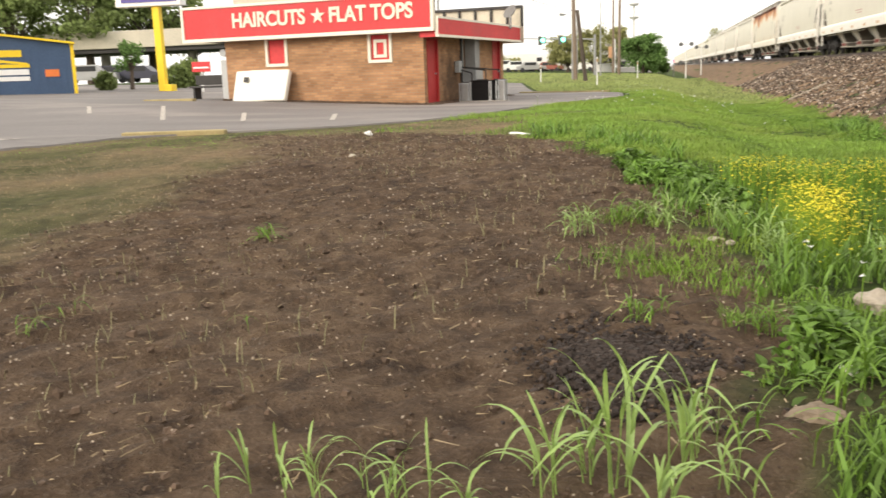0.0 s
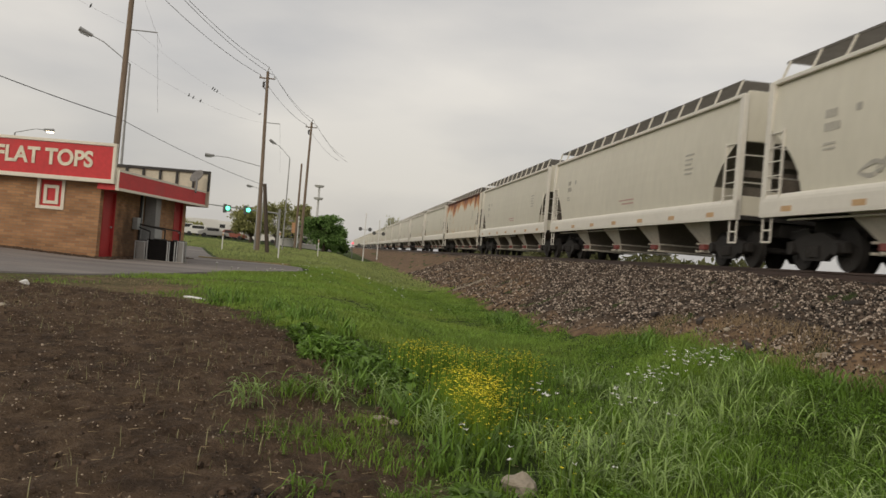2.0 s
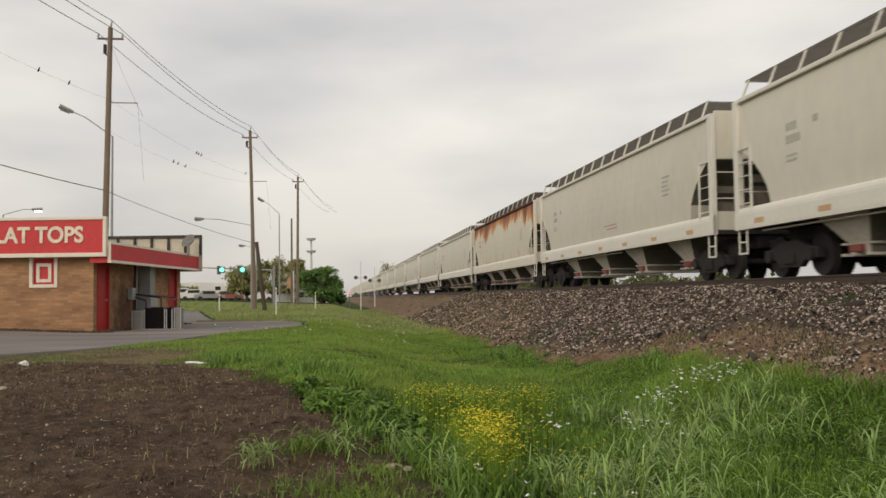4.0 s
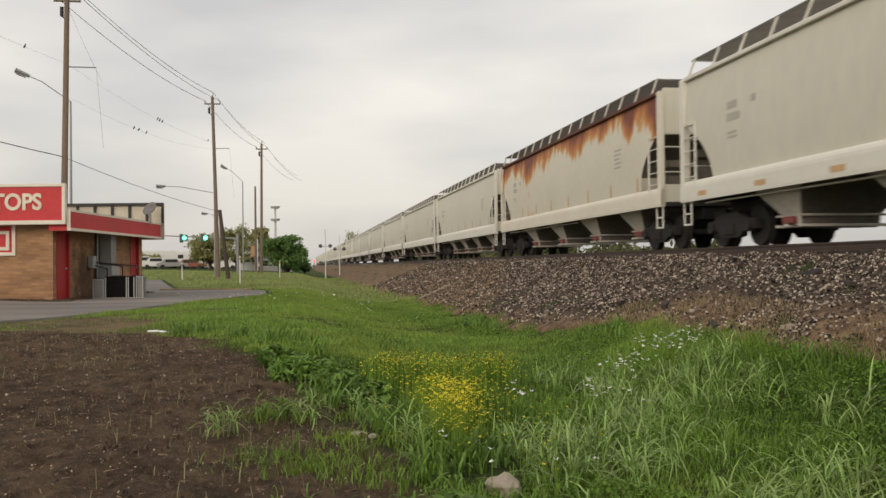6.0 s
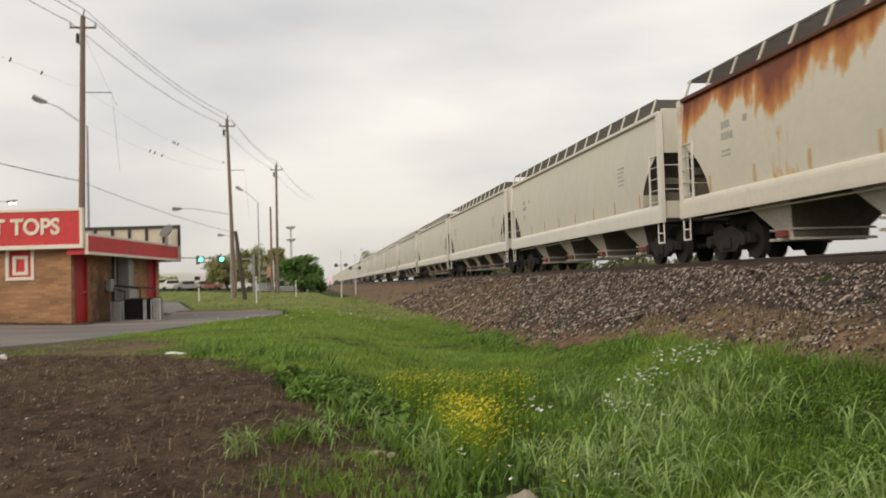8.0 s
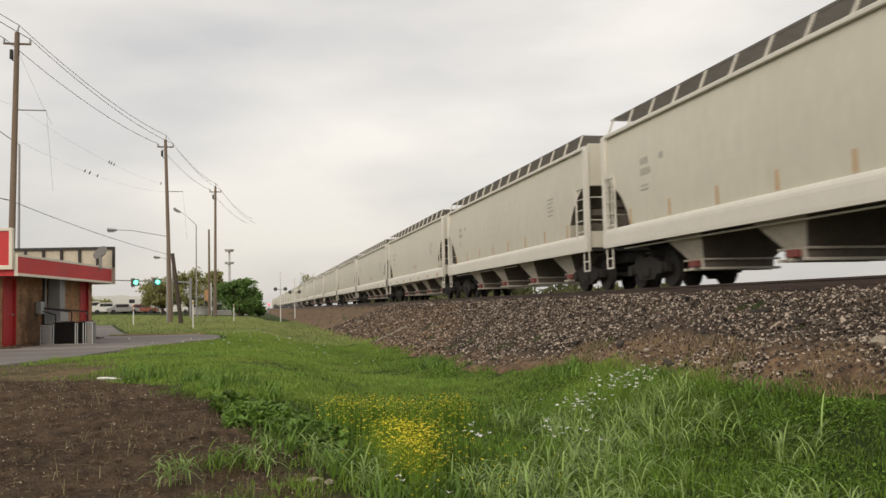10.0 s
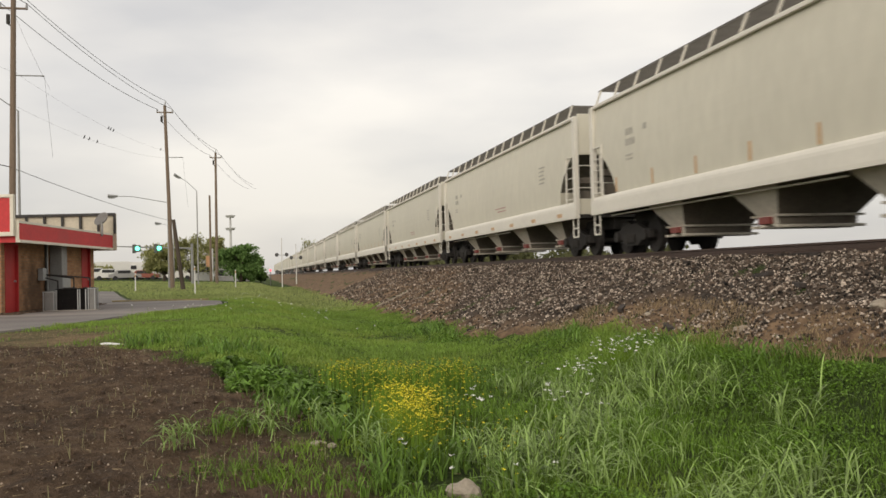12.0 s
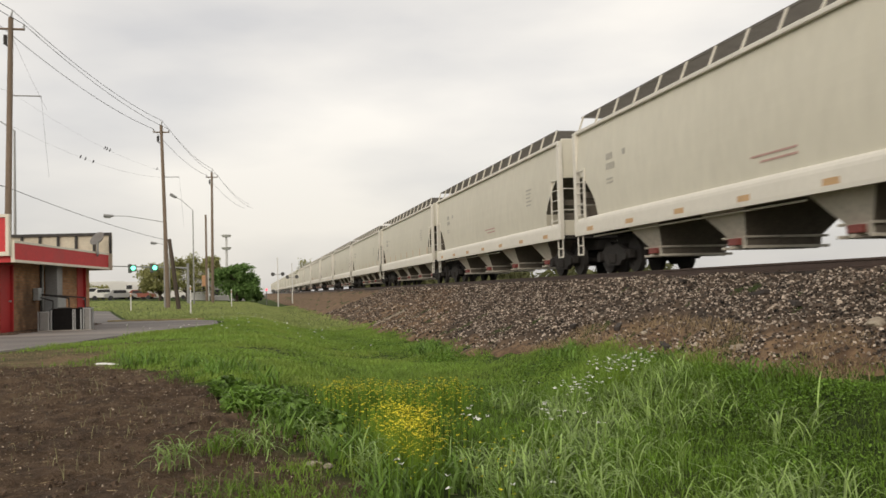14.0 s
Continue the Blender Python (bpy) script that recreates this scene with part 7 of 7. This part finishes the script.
rng = np.random.RandomState(90)
pts = []
while len(pts) < 3300:
    u = rng.rand()
    if u < 0.62:
        f = rng.rand() ** 0.7
        y = 6.6 + 1.8 * f + rng.normal(0, 0.12)
        x = 1.18 + 0.22 * f + rng.normal(0, 0.06 + 0.13 * f)
    elif u < 0.84:
        f = rng.rand()
        x = 0.75 + 1.3 * f + rng.normal(0, 0.08)
        y = 9.7 + 0.9 * f + rng.normal(0, 0.28)
    elif u < 0.93:
        x, y = rng.normal(2.45, 0.16), rng.normal(11.2, 0.4)
    else:
        x, y = rng.normal(1.5, 0.4), rng.normal(7.6, 1.2)
    if soil_share(x, y) > 0.3 or y < 5:
        continue
    pts.append((x, y, float(land(x, y)) + rng.uniform(0.18, 0.40)))
flowers("yellow_flowers", pts, 0.0145, M_YELLOW, "patch of small yellow wild flowers in the grass", 91)
pts = []
for cx_, cy_, n_, sp in ((2.57, 8.64, 7, 0.07), (3.58, 10.5, 26, 0.16), (4.7, 11.45, 46, 0.2), (4.5, 11.6, 24, 0.22), (2.76, 8.4, 10, 0.16), (3.85, 10.7, 14, 0.2), (4.95, 11.3, 12, 0.1), (1.95, 7.8, 8, 0.05), (0.93, 6.1, 2, 0.02), (-0.6, 19.5, 10, 0.5), (-1.2, 22.5, 16, 0.8), (1.2, 21, 14, 0.6), (0.3, 30, 24, 1.5), (1.5, 5.2, 4, 0.3)):
    for k in range(n_):
        x, y = rng.normal(cx_, sp) + (0.28 if cx_ > 2.5 else 0.0), rng.normal(cy_, 1.5 * sp)
        if x < 6 and soil_share(x, y) < 0.4:
            pts.append((x, y, float(land(x, y)) + rng.uniform(0.26, 0.46)))
flowers("white_flowers", pts, 0.028, M_WHITE_PETAL, "scattered white wild flower heads in the grass", 92)


def rock(x, y, sx_, sy_, sz_, material, label, seed, name="rock"):
    rng = np.random.RandomState(seed)
    bm = bmesh.new()
    bmesh.ops.create_icosphere(bm, subdivisions=3, radius=1.0)
    for v_ in bm.verts:
        n_ = noise.noise(v_.co * 1.3 + Vector((seed, 0, 0))) * 0.35 + noise.noise(v_.co * 3.5 + Vector((seed, 3, 0))) * 0.12
        v_.co *= 1 + n_
        v_.co = Vector((v_.co.x * sx_, v_.co.y * sy_, v_.co.z * sz_))
    r = part(name, bm, material, None, smooth=False)
    r.matrix_basis = pose(x, y, float(land(x, y)) + sz_ * 0.45, 0, 0, rng.uniform(0, 360))
    return tagged(r, label, "rock", "rocks lying about")


rock(1.28, 5.55, 0.115, 0.10, 0.085, M_ROCK, "pale tan limestone rock in the grass", 1)
rock(-0.17, 4.4, 0.08, 0.06, 0.05, M_ROCK, "small tan rock on dark soil", 2)
rock(0.66, 3.75, 0.11, 0.09, 0.045, mat("brown_sandstone", (0.21, 0.16, 0.11), 0.9, vary=0.3, scale=5, fine=30, bump=0.5), "flat tan rock half hidden by weeds", 3)
rock(0.46, 7.25, 0.07, 0.045, 0.022, M_ROCK, "low pale heap of stone chips", 4)
rock(0.57, 7.18, 0.05, 0.04, 0.02, M_ROCK, "low pale heap of stone chips", 5)
rock(-2.23, 14.7, 0.24, 0.06, 0.02, M_WHITE, "flat white scrap lying at the soil's edge", 6, "scrap")
rock(-4.9, 14.9, 0.07, 0.06, 0.05, M_WHITE, "small white scrap on the soil", 7, "scrap")
rock(-4.2, 12.0, 0.07, 0.05, 0.03, M_ROCK, "small tan rock on dark soil", 8)
rock(0.95, 4.45, 0.07, 0.06, 0.06, M_WHITE, "small white stone among weeds", 9)


for az, d, s, m_, lb in ((30.4, 13.0, (0.13, 0.09, 0.05), M_ROCK, "pale flat stone at the ballast's foot"), (38.0, 11.8, (0.12, 0.1, 0.07), M_ROCK, "pale stone at the ballast's foot"), (24.8, 15.6, (0.08, 0.06, 0.04), M_ROCK, "pale stone at the ballast's foot")):
    x, y = at(az, d)
    r = rock(x, y, *s, m_, lb, int(az * 10))
    r.location.z = float(ballast_top(x, y)) + s[2] * 0.4
# dark scraps of wood on the ballast
for az, d, L_, turn in ((31.65, 15.6, 0.45, 80), (33.6, 14.3, 0.4, 70), (27.4, 19, 0.3, 40), (23.2, 17.0, 0.4, 60), (26.0, 14.6, 0.35, 75), (20.5, 18.5, 0.5, 60)):
    x, y = at(az, d)
    o = tagged(part("tie_scrap", boxm(-L_ * 0.8, L_ * 0.8, -0.05, 0.05, -0.04, 0.03, bevel=0.01), M_TIE), "dark splintered scrap of old tie on ballast", "wood scrap", "scraps on the ballast")
    o.matrix_basis = pose(x, y, float(ballast_top(x, y)) + 0.015, random.uniform(-5, 5), random.uniform(-6, 6), turn)
x0, y0, x1, y1 = 4.85, 36.3, 6.05, 35.7
o = tagged(part("old_pipe", rodm((x0, y0, float(ballast_top(x0, y0)) + 0.06), (x1, y1, float(ballast_top(x1, y1)) + 0.06), 0.035), M_ROCK), "thin pale pole lying on the bank", "pole")
# dry tan grass where the ballast ends
x, y, rng = scatter(9000, 0, 1.3, 7, 17, 160)
x = toe_line(y) - 0.25 + x
ok = clumpy(x, y, 1.1, 3.3) > 0.25 + 0.5 * rng.rand(len(x))
x, y = x[ok], y[ok]
tagged(new("dry_grass", blades_mesh("dry_grass", x, y, 0.03 + 0.09 * rng.rand(len(x)), 0.004 + 0.006 * rng.rand(len(x)), 1.3, M_STRAW, 161, 0.06)), "tan dry grass at the ballast's foot", "grass", kind="stuff")


motions()
